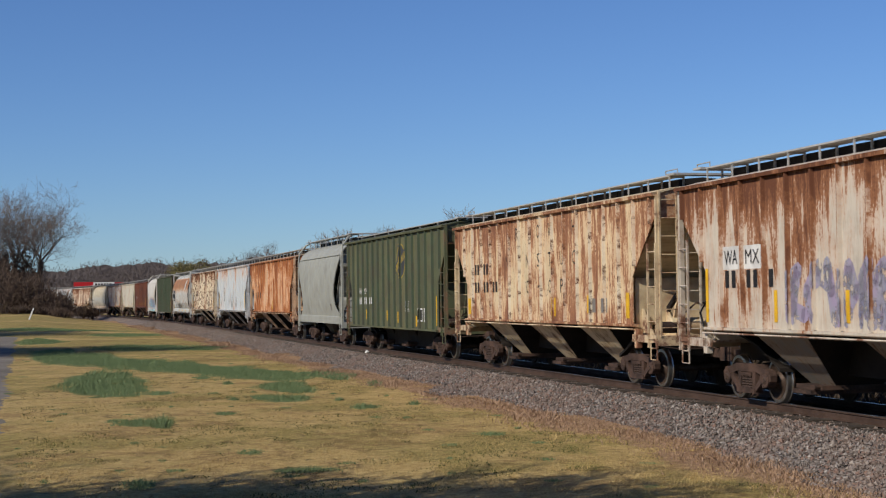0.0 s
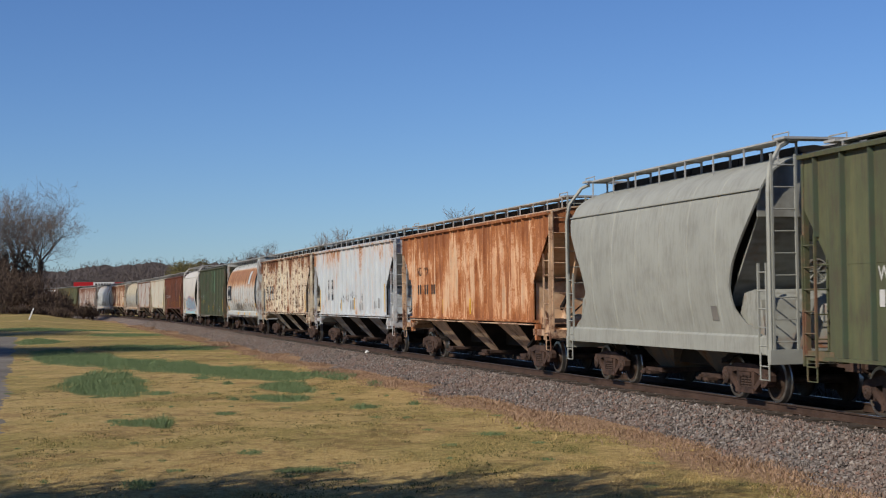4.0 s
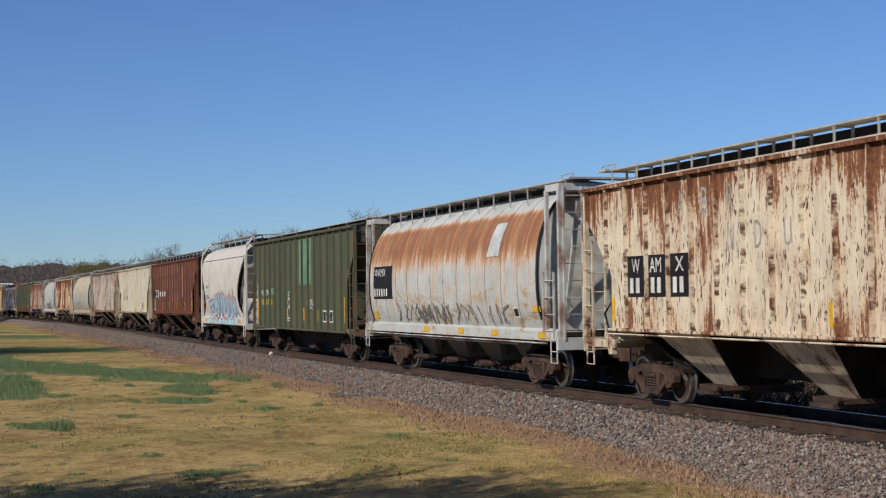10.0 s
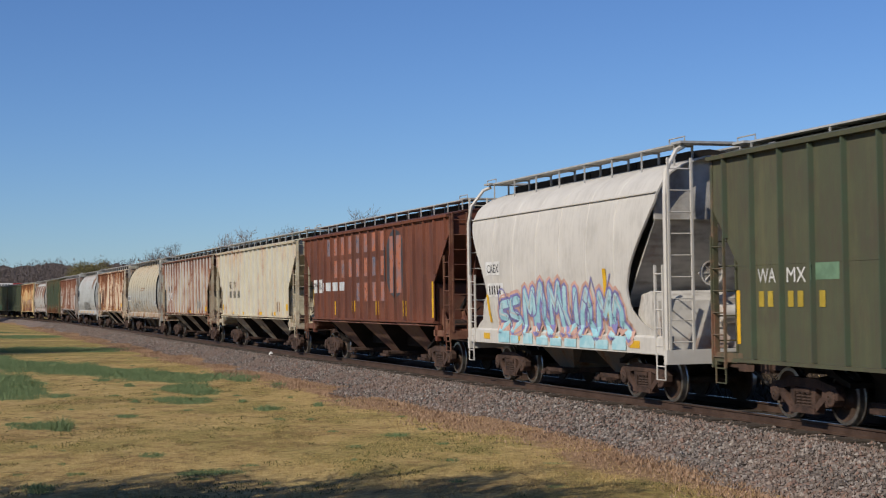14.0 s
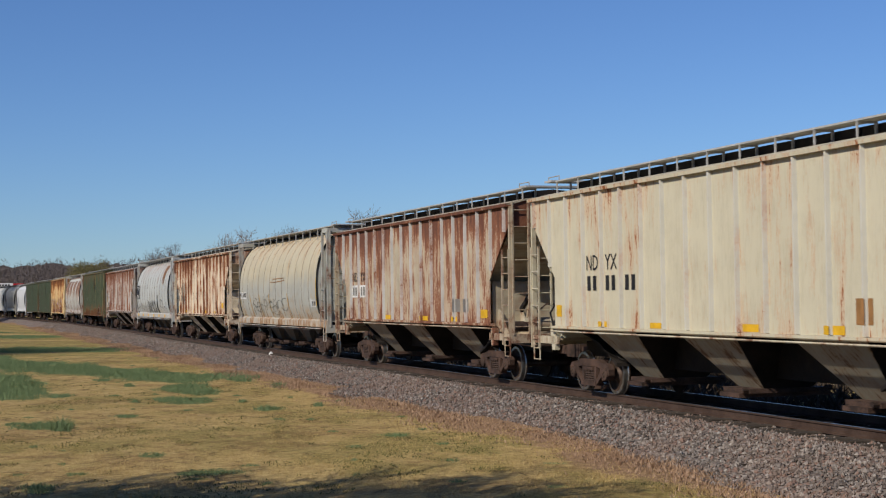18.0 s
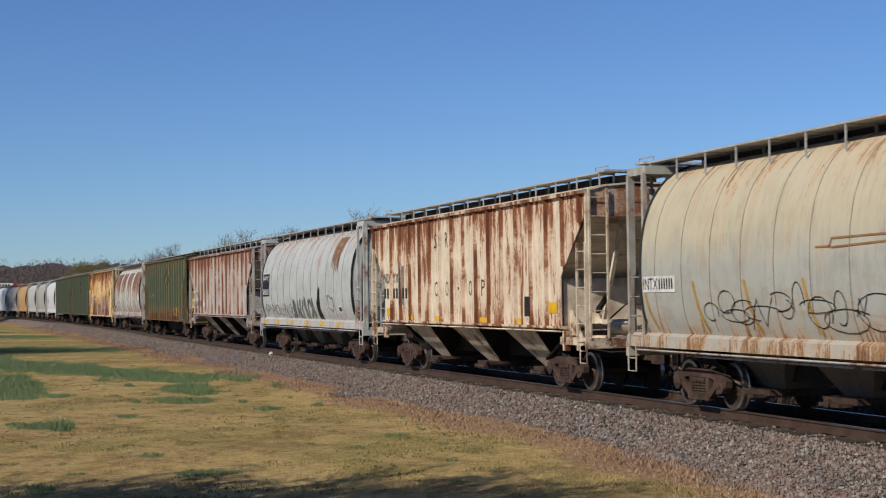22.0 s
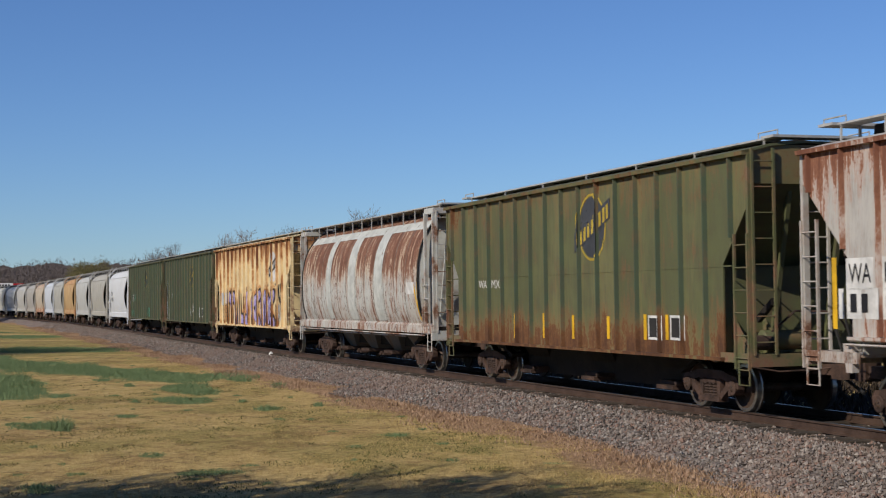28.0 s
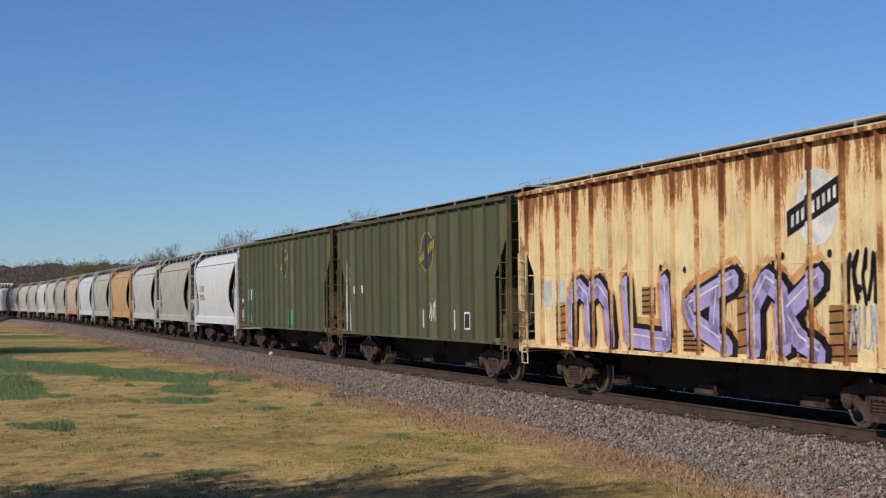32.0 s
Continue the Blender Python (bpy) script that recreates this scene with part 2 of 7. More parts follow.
# ---- ground ----
def ground_material():
    """Dormant lawn: straw with olive and brown drifts, dark specks of low weeds, green growth, reddish soil at the ballast."""
    n = Nodes("dormant lawn", 0.95, 0.0, 0.12)
    c = n.coords()
    wide, mid = n.noise(c, 0.13, 5, 0.6), n.noise(n.scaled(c, (0.9, 0.55, 1)), 1.0, 7, 0.68)
    fine, grit = n.noise(c, 7.0, 6, 0.78), n.noise(c, 34.0, 4, 0.75)
    tuft = n.noise(n.scaled(c, (2.6, 1.5, 1)), 1.0, 6, 0.72, 0.6)
    both = n.math("ADD", n.math("MULTIPLY", fine, 0.55), n.math("MULTIPLY", grit, 0.45))
    straw = n.mix(n.ramp(both, 0.36, 0.64), (0.285, 0.187, 0.070), (0.60, 0.445, 0.188))
    olive = n.mix(n.ramp(both, 0.36, 0.64), (0.120, 0.100, 0.026), (0.30, 0.255, 0.080))
    g = n.t.nodes.new("ShaderNodeVertexColor")
    g.layer_name = "growth"
    rgb = n.node("SeparateXYZ", (g.outputs[0],))
    far = n.math("MULTIPLY", n.math("SUBTRACT", n.noise(n.scaled(c, (0.05, 0.16, 1)), 1.0, 5, 0.65), 0.42), n.math("MULTIPLY", rgb.outputs[2], 1.1))
    out = n.mix(n.math("MULTIPLY", n.ramp(n.math("ADD", n.math("ADD", n.math("MULTIPLY", wide, 0.55), far), n.math("MULTIPLY", mid, 0.5)), 0.47, 0.60), 0.70), straw, olive)
    brown = n.ramp(n.math("ADD", n.math("MULTIPLY", n.noise(c, 0.42, 6, 0.7), 0.6), n.math("MULTIPLY", tuft, 0.4)), 0.49, 0.58)
    out = n.mix(n.math("MULTIPLY", brown, 0.55), out, n.mix(fine, (0.13, 0.072, 0.028), (0.27, 0.165, 0.075)))
    speck = n.math("MULTIPLY", n.ramp(tuft, 0.555, 0.63), n.ramp(fine, 0.44, 0.56))
    out = n.mix(n.math("MULTIPLY", speck, 0.8), out, (0.050, 0.052, 0.016))
    rag = n.math("MULTIPLY", n.math("SUBTRACT", n.noise(c, 1.3, 7, 0.72), 0.5), 1.5)
    lush = n.mix(n.ramp(both, 0.36, 0.64), (0.080, 0.110, 0.040), (0.175, 0.210, 0.085))
    out = n.mix(n.math("MULTIPLY", n.ramp(n.math("ADD", rgb.outputs[1], rag), 0.28, 0.48), 0.92), out, lush)
    soil = n.mix(n.ramp(both, 0.36, 0.64), (0.20, 0.115, 0.066), (0.41, 0.265, 0.165))
    out = n.mix(n.math("MULTIPLY", n.ramp(n.math("ADD", rgb.outputs[0], rag), 0.30, 0.66), 0.88), out, soil)
    return n.colour(out).bump(both, 0.9, 0.07).m


def ballast_material(name, island):
    n = Nodes(name, 0.85, 0.0, 0.3)
    c = n.coords()
    v = n.t.nodes.new("ShaderNodeTexVoronoi")
    n.put(v.inputs["Vector"], c)
    v.inputs["Scale"].default_value = 12.0
    r = n.island() if island else n.node("SeparateXYZ", (v.outputs["Color"],)).outputs[0]
    cr = n.t.nodes.new("ShaderNodeValToRGB")
    cr.color_ramp.interpolation = "CONSTANT"
    shades = ((0.0, (0.062, 0.051, 0.044)), (0.12, (0.138, 0.116, 0.101)), (0.30, (0.188, 0.121, 0.095)), (0.46, (0.176, 0.151, 0.133)), (0.64, (0.117, 0.093, 0.079)), (0.80, (0.232, 0.198, 0.172)), (0.94, (0.305, 0.273, 0.243)))
    for k, (at, shade) in enumerate(shades):
        e = cr.color_ramp.elements[k] if k < 2 else cr.color_ramp.elements.new(at)
        e.position, e.color = at, (*shade, 1.0)
    n.put(cr.inputs[0], r)
    col = n.mix(n.ramp(n.noise(c, 0.5, 4), 0.42, 0.62, 0, 0.35), cr.outputs[0], (0.205, 0.135, 0.102))
    if not island:
        # near-black mix for oil, and for the shade under and beyond the train
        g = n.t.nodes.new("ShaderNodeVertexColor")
        g.layer_name = "oil_shade"
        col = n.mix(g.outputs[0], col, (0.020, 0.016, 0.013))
    n.colour(col)
    return n.bump(n.math("MULTIPLY", v.outputs["Distance"], -1.0), 1.0, 0.05).m


M_LAWN = ground_material()
M_BALLAST = ballast_material("crushed pink-grey stone", False)
M_STONE = ballast_material("loose crushed stone", True)
M_ROAD = plain("worn asphalt", (0.165, 0.148, 0.126), (0.27, 0.243, 0.208), 0.6, 0.95, 0, 40, 0.8, 0.03, 0.05)


# green patches: centre, half sizes, height of the blades
PATCHES = ((-15.2, 51.8, 1.45, 6.2, 0.12), (-13.3, 46.4, 1.15, 3.0, 0.12), (-14.6, 47.5, 0.5, 2.4, 0.11), (-11.5, 45.1, 0.4, 1.0, 0.08),
           (-25.2, 77, 1.2, 9.5, 0.10), (-21.5, 71, 1.6, 9.5, 0.11), (-18.0, 65.5, 1.65, 6.2, 0.11), (-15.2, 62.2, 1.6, 5.5, 0.11), (-12.6, 58.8, 1.45, 4.6, 0.11), (-10.7, 55.8, 1.35, 4.1, 0.10),
           (-9.1, 53.2, 1.05, 3.3, 0.10), (-8.2, 55.0, 1.1, 2.2, 0.10), (-7.1, 52.8, 0.5, 2.0, 0.12), (-8.1, 47.4, 0.85, 2.5, 0.10), (-7.3, 45.3, 0.62, 1.4, 0.09), (-7.1, 41.7, 0.8, 1.4, 0.09), (-7.8, 42.5, 0.5, 0.9, 0.08),
           (-8.8, 33.2, 0.70, 1.0, 0.11), (-8.2, 32.4, 0.22, 0.8, 0.30), (-9.6, 33.8, 0.3, 0.5, 0.06),
           (-46.1, 135, 3.7, 5.5, 0.10), (-42, 134, 4.2, 4.5, 0.10), (-35.1, 104, 1.6, 6.0, 0.12), (-23.9, 89, 3.1, 5.5, 0.12), (-19.7, 86, 1.9, 3.2, 0.10), (-33.5, 121, 3.2, 4.5, 0.08),
           (-10.3, 49.3, 0.18, 0.5, 0.12), (-12.0, 53.0, 0.26, 0.6, 0.10), (-5.3, 48.0, 0.24, 0.8, 0.16), (-4.5, 38.4, 0.38, 0.7, 0.12), (-6.6, 53.1, 0.17, 0.6, 0.12), (-8.5, 41.5, 0.14, 0.4, 0.10),
           (-5.5, 41.1, 0.11, 0.3, 0.10), (-3.3, 39.3, 0.14, 0.4, 0.12), (-7.6, 36.0, 0.36, 0.5, 0.05), (-6.1, 22.7, 0.30, 0.6, 0.10), (-5.3, 27.3, 0.24, 0.4, 0.05), (-1.0, 30.5, 0.3, 0.5, 0.05), (-3.8, 24.6, 0.6, 0.5, 0.05))


def build_ground():
    rings = np.concatenate([np.arange(0, 20, 2.0), np.arange(20, 66, 0.55), np.arange(66, 150, 1.5), np.arange(150, 400, 9.0), np.geomspace(400, 4200, 22)])
    turns = np.radians(np.concatenate([np.arange(-40, -18, 1.4), np.arange(-18, 26, 0.33), np.arange(26, 60, 1.4), np.arange(60, 320, 10)]))
    R, T = np.meshgrid(rings, turns, indexing="ij")
    X, Y = -np.sin(T) * R, np.cos(T) * R
    Z = ground_z(X, Y)
    n = len(turns)
    v = np.stack([X.ravel(), Y.ravel(), Z.ravel()], 1)
    f = [(i * n + k, i * n + (k + 1) % n, (i + 1) * n + (k + 1) % n, (i + 1) * n + k) for i in range(len(rings) - 1) for k in range(n)]
    ob = big("ground", v, f, M_LAWN, "field of dormant straw-coloured grass beside the railway", "structure")
    ob.data.polygons.foreach_set("use_smooth", [True] * len(f))
    grow_ = ob.data.color_attributes.new("growth", "FLOAT_COLOR", "POINT")
    rgba = np.zeros((len(v), 4), np.float32)
    side, at = lateral(v[:, 0], v[:, 1])
    rgba[:, 0] = ease(-np.abs(side) + 0.45 * np.sin(at * 0.55) * np.sin(at * 0.19 + 1.0), -5.3, -3.5)
    rgba[:, 2] = ease(np.hypot(v[:, 0], v[:, 1]), 55, 105)
    for cx, cy, rx, ry, h in PATCHES:
        ux, uy = cx / math.hypot(cx, cy), cy / math.hypot(cx, cy)
        q = np.hypot(((v[:, 0] - cx) * uy - (v[:, 1] - cy) * ux) / rx, ((v[:, 0] - cx) * ux + (v[:, 1] - cy) * uy) / ry)
        rgba[:, 1] = np.maximum(rgba[:, 1], ease(-q, -1.2, -0.6) * min(1.0, 0.6 + rx * 0.5))
    grow_.data.foreach_set("color", rgba.ravel())


def strip(name, s, section, mat, label, kind="structure", parent=None):
    """A section of (offset, height) drawn along the line."""
    x0, y0, h = line(s)
    rows = [np.stack([x0 - np.sin(h) * o, y0 + np.cos(h) * o, np.full(len(s), z)], 1) for o, z in section]
    v = np.stack(rows, 1).reshape(-1, 3)
    m = len(section)
    f = [(i * m + k, (i + 1) * m + k, (i + 1) * m + (k + 1) % m, i * m + (k + 1) % m) for i in range(len(s) - 1) for k in range(m)]
    f += [tuple(range(m)), tuple(range((len(s) - 1) * m, len(s) * m))[::-1]]
    ob = big(name, v, f, mat, label, kind)
    ob.parent = parent
    return ob


def build_track():
    s = np.concatenate([np.arange(-80, 60, 2.0), np.arange(60, 720, 6.0)])
    sec = [(-3.6, -0.9), (-1.85, -0.22), (-1.3, -0.20), (-1.0, -0.20), (0, -0.21), (1.0, -0.20), (1.15, -0.20), (1.85, -0.22), (3.5, -0.72), (3.6, -0.95)]
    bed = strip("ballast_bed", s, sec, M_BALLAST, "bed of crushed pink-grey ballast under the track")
    # oil and brake dust between the rails, deepened by painted shade under the train
    oil_shade = bed.data.color_attributes.new("oil_shade", "FLOAT_COLOR", "POINT")
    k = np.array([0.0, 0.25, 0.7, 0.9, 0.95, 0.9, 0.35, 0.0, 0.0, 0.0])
    oil_shade.data.foreach_set("color", np.repeat(np.tile(k, len(s)), 4).astype(np.float32))
    near = np.concatenate([np.arange(-80, 120, 2.0), np.arange(120, 720, 6.0)])
    for o in (0.7525, -0.7525):
        rail = strip("rail", near, [(o - 0.07, -0.172), (o - 0.07, -0.155), (o - 0.012, -0.14), (o - 0.012, -0.04), (o - 0.036, -0.03), (o - 0.036, -0.004),
                                    (o + 0.036, -0.004), (o + 0.036, -0.03), (o + 0.012, -0.04), (o + 0.012, -0.14), (o + 0.07, -0.155), (o + 0.07, -0.172)], M_RAIL,
                     "rust-brown steel rail on wooden ties", "structure")
        strip("rail_head", near, [(o - 0.028, -0.004), (o - 0.025, 0.0), (o + 0.025, 0.0), (o + 0.028, -0.004)], M_RAILTOP, "", "", rail)


def build_road():
    p0, p1 = np.array([-12.7, 35.7]), np.array([-39.8, 113.6])
    d = (p1 - p0) / np.linalg.norm(p1 - p0)
    left = np.array([-d[1], d[0]])
    t = np.arange(-20, 84, 0.35)
    rng = np.random.RandomState(5)
    rows = []
    for o in (0.0, 1.5, 3.2, 5.0):
        j = (rng.uniform(-0.22, 0.12, len(t)) + 0.12 * np.sin(t * 0.45 + o)) if o in (0.0, 5.0) else 0
        q = p0 + t[:, None] * d + (o + j * np.ones(len(t)))[:, None] * left
        rows.append(np.concatenate([q, (ground_z(q[:, 0], q[:, 1]) + (-0.015 if o in (0.0, 5.0) else 0.05))[:, None]], 1))
    v = np.stack(rows, 1).reshape(-1, 3)
    f = [(i * 4 + k, i * 4 + k + 1, i * 4 + k + 5, i * 4 + k + 4) for i in range(len(t) - 1) for k in range(3)]
    big("road", v, f, M_ROAD, "worn grey asphalt lane through the grass", "structure")


build_ground()
build_track()
build_road()


# ---- the wagons ----
class Recipe:
    """The parts of one kind of wagon, built once; every wagon of the kind shares the meshes."""

    def __init__(self):
        self.rows = []

    def add(self, name, geo, role, at=None, up=None, label="", smooth=False):
        me = geo if isinstance(geo, bpy.types.Mesh) else geo.mesh(name, smooth)
        self.rows.append((name, me, role, at, up, label))
        return len(self.rows) - 1

    def build(self, car, mats):
        made = []
        for name, me, role, at, up, label in self.rows:
            ob = place(name, me, mats[role], car if up is None else made[up], at, label) if role else new(name, me)
            if not role:
                ob.parent = car if up is None else made[up]
                if at is not None:
                    ob.matrix_basis = Matrix.Translation(at)
            made.append(ob)
        return made


WHEEL_R = 0.44


def wheelset_mesh():
    g = Geo()
    rims = []
    for sgn in (-1, 1):
        prof = [(0.70, 0.10), (0.72, 0.20), (0.705, 0.34), (0.69, 0.375), (0.685, WHEEL_R + 0.025), (0.715, WHEEL_R + 0.025), (0.73, WHEEL_R), (0.82, WHEEL_R - 0.005), (0.825, 0.375), (0.80, 0.355), (0.765, 0.30), (0.765, 0.19), (0.80, 0.15), (0.86, 0.11)]
        a = len(g.f)
        g.lathe([(sgn * y, r) for y, r in prof], (0, 0, 0), 32)
        rims += list(range(a + 32 * 5, a + 32 * 8))
    g.lathe([(-0.70, 0.085), (0.70, 0.085)], (0, 0, 0), 14)
    for sgn in (-1, 1):
        g.lathe([(sgn * 0.86, 0.075), (sgn * 1.10, 0.075), (sgn * 1.11, 0.05)], (0, 0, 0), 12)
        for k in range(3):
            a = 2 * math.pi * k / 3
            g.lathe([(sgn * 1.105, 0.016), (sgn * 1.125, 0.016)], (0.042 * math.cos(a), 0, 0.042 * math.sin(a)), 6)
    me = bpy.data.meshes.new("wheelset")
    me.from_pydata(g.v, [], g.f)
    me.materials.append(M_WHEEL)
    me.materials.append(M_TREAD)
    for i in rims:
        me.polygons[i].material_index = 1
    bm = bmesh.new()
    bm.from_mesh(me)
    bmesh.ops.recalc_face_normals(bm, faces=bm.faces)
    bm.to_mesh(me)
    bm.free()
    me.polygons.foreach_set("use_smooth", [True] * len(me.polygons))
    me.set_sharp_from_angle(angle=radians(35))
    return me


def truck_meshes():
    out = {}
    g = Geo()
    g.prism([(-1.0, 0.16), (-0.8, 0.26), (-0.35, 0.33), (0.35, 0.33), (0.8, 0.26), (1.0, 0.16), (1.0, -0.02), (0.35, -0.12), (-0.35, -0.12), (-1.0, -0.02)], -0.17, 0.17, "x")
    g.lathe([(0.30, 0.20), (0.42, 0.20)], (0, 0, 0), 16, "z")
    out["truck"] = g.mesh("truck")
    for sgn in (-1, 1):
        g = Geo()
        y0, y1 = sgn * 0.93, sgn * 1.07
        g.prism([(-1.07, 0.10), (-0.98, 0.20), (-0.72, 0.235), (-0.45, 0.30), (0.45, 0.30), (0.72, 0.235), (0.98, 0.20), (1.07, 0.10), (1.05, -0.02), (0.98, -0.02),
                 (0.95, 0.07), (0.72, 0.08), (0.45, 0.14), (-0.45, 0.14), (-0.72, 0.08), (-0.95, 0.07), (-0.98, -0.02), (-1.05, -0.02)], y0, y1)
        for s in (-1, 1):
            g.prism([(s * 0.70, 0.10), (s * 0.76, 0.0), (s * 0.36, -0.27), (s * 0.36, -0.14), (s * 0.58, 0.02), (s * 0.60, 0.10)], y0, y1)
            g.prism([(s * 0.26, 0.16), (s * 0.39, 0.16), (s * 0.39, -0.20), (s * 0.26, -0.20)], y0, y1)
            g.lathe([(sgn * 0.90, 0.135), (sgn * 1.09, 0.135), (sgn * 1.10, 0.12)], (s * 0.865, 0, 0), 16)
            g.prism([(s * 0.70, 0.05), (s * 0.73, -0.15), (s * 0.67, -0.15), (s * 0.64, 0.02)], y0 * 0.98, y1 * 0.99)
        g.box(-0.40, 0.40, min(y0, y1) - 0.03, max(y0, y1) + 0.03, -0.28, -0.19)
        out["sideframe", sgn] = g.mesh("sideframe")
        g = Geo()
        for cx in (-0.16, 0.0, 0.16):
            prof = []
            for k in range(13):
                prof.append((-0.19 + k * 0.0258, 0.075 if k % 2 else 0.055))
            g.lathe(prof, (cx, sgn * 1.02, 0), 10, "z")
        g.box(-0.24, 0.24, sgn * 1.02 - 0.07, sgn * 1.02 + 0.07, 0.06, 0.13)
        g.box(-0.24, 0.24, sgn * 1.02 - 0.07, sgn * 1.02 + 0.07, -0.20, -0.16)
        out["spring", sgn] = g.mesh("spring", True)
    g = Geo()
    for s in (-1, 1):
        g.box(s * 0.36 - 0.05, s * 0.36 + 0.05, -0.75, 0.75, -0.08, 0.04)
        for y in (-0.76, 0.76):
            g.prism([(s * 0.36, -0.16), (s * 0.43, -0.14), (s * 0.43, 0.16), (s * 0.36, 0.14)], y - 0.05, y + 0.05)
    out["brake_beam"] = g.mesh("brake_beam")
    return out


WHEELSET = wheelset_mesh()
TRUCK = truck_meshes()


def add_trucks(r, centre):
    for s in (1, -1):
        t = r.add("truck", TRUCK["truck"], "truck", (s * centre, 0, WHEEL_R))
        for sgn in (-1, 1):
            r.add("sideframe", TRUCK["sideframe", sgn], "truck", None, t)
            r.add("spring", TRUCK["spring", sgn], "truck", None, t)
        r.add("brake_beam", TRUCK["brake_beam"], "steel", None, t)
        for dx in (-0.865, 0.865):
            r.add("wheelset", WHEELSET, None, (dx, 0, 0), t)


def add_ladder(r, base, across, height, width, rungs, role, name="ladder", detail=True):
    """A ladder that stands at base; across is the unit way from stile to stile."""
    a = Vector(across)
    g = Geo()
    for s in (-0.5, 0.5):
        p = a * (width * s)
        g.box(p.x - 0.022, p.x + 0.022, p.y - 0.022, p.y + 0.022, 0, height)
    rung = Geo().tube([-a * width / 2, -a * (width / 2 - 0.01), a * (width / 2 - 0.01), a * width / 2], 0.014, 5)
    if not detail:
        for k in range(rungs):
            z = height * (k + 0.5) / rungs
            g.tube([-a * width / 2 + Vector((0, 0, z)), a * width / 2 + Vector((0, 0, z))], 0.014, 4)
    top = r.add(name, g, role, base)
    if detail:
        me = rung.mesh("rung")
        for k in range(rungs):
            r.add("rung", me, role, (0, 0, height * (k + 0.5) / rungs), top)


def add_ends(r, L, deck, hl, role, detail=True):
    """Coupler, buffer beam, steps and pipes at both ends."""
    for s in (1, -1):
        g = Geo()
        g.box(s * (hl - 0.4), s * (L / 2 - 0.32), -0.11, 0.11, 0.72, 0.92)
        g.prism([(s * (L / 2 - 0.34), -0.17), (s * (L / 2 - 0.04), -0.17), (s * (L / 2 + 0.03), -0.05), (s * (L / 2 - 0.10), 0.02), (s * (L / 2 - 0.06), 0.16), (s * (L / 2 - 0.34), 0.14)], 0.66, 0.98, "z")
        r.add("coupler", g, "truck")
        g = Geo().tube([(s * (hl - 0.2), 0.35, 0.75), (s * (hl + 0.1), 0.35, 0.6), (s * (L / 2), 0.25, 0.42)], 0.03, 6)
        r.add("air_hose", g, "black")
        for y in (-1, 1):
            g = Geo()
            g.tube([(s * (hl - 0.42), y * 1.49, deck), (s * (hl - 0.42), y * 1.49, deck - 0.52), (s * (hl - 0.06), y * 1.49, deck - 0.52), (s * (hl - 0.06), y * 1.49, deck)], 0.018, 5)
            g.tube([(s * (hl - 0.42), y * 1.49, deck - 0.26), (s * (hl - 0.06), y * 1.49, deck - 0.26)], 0.014, 5)
            r.add("step", g, role)
    r.add("centre_sill", Geo().box(-hl + 0.3, hl - 0.3, -0.26, 0.26, 0.74, 1.08), "steel")


def add_brakes(r, hl, deck, xw):
    """Air tank, brake cylinder and pipes on the near platform, the hand brake at the other end."""
    g = Geo().lathe([(-0.44, 0.12), (-0.40, 0.18), (0.40, 0.18), (0.44, 0.12)], (hl - 0.55, -0.55, deck + 0.24), 14)
    r.add("air_reservoir", g, "inner", None, None, "", True)
    g = Geo().lathe([(-0.22, 0.10), (-0.20, 0.13), (0.20, 0.13), (0.22, 0.05), (0.45, 0.04)], (hl - 0.45, -1.05, deck + 0.20), 12)
    r.add("brake_cylinder", g, "truck", None, None, "", True)
    g = Geo().tube([(hl - 0.5, -0.9, deck + 0.30), (hl - 0.35, -0.4, deck + 0.75), (hl - 0.30, 0.4, deck + 0.72), (hl - 0.55, 0.9, deck + 0.2)], 0.022, 5)
    r.add("air_pipe", g, "truck")
    g = Geo().prism([(hl - 0.62, deck + 0.55), (hl - 0.14, deck + 0.86), (hl - 0.14, deck + 0.98), (hl - 0.66, deck + 0.66)], -1.0, -0.92)
    r.add("brake_lever", g, "steel")
    g = Geo().tube([(hl + 0.03, -1.46, deck - 0.20), (hl + 0.10, -1.0, deck - 0.28), (hl + 0.16, -0.25, deck - 0.26), (hl + 0.30, -0.1, deck - 0.22)], 0.016, 5)
    r.add("uncoupling_lever", g, "truck")
    for y in (-1.22, -0.62):
        r.add("end_gusset", Geo().prism([(xw + 0.005, deck), (xw + 0.62, deck), (xw + 0.005, deck + 0.62)], y - 0.03, y + 0.03), "trim")
    x = -hl + 0.10
    g = Geo().lathe([(-0.015, 0.26), (0.015, 0.26), (0.015, 0.225), (-0.015, 0.225)], (x, -0.55, 2.75), 18, "x")
    for k in range(4):
        a = math.pi * k / 4
        g.tube([(x, -0.55 - 0.24 * math.cos(a), 2.75 - 0.24 * math.sin(a)), (x, -0.55 + 0.24 * math.cos(a), 2.75 + 0.24 * math.sin(a))], 0.012, 4)
    r.add("brake_wheel", g, "truck")
    g = Geo().box(x + 0.02, x + 0.24, -0.72, -0.38, 2.45, 3.0)
    r.add("hand_brake_housing", g, "trim")
    g = Geo()
    for k, y in enumerate((-1.12, -0.92, -0.75)):
        g.tube([(-hl + 0.5, y, deck), (-hl + 0.3, y - 0.05, deck + 0.55 + 0.12 * k), (-hl + 0.16, y + 0.2, deck + 0.85), (-hl + 0.2, y + 0.45, deck + 0.3)], 0.026, 5)
    r.add("brake_hose", g, "black")


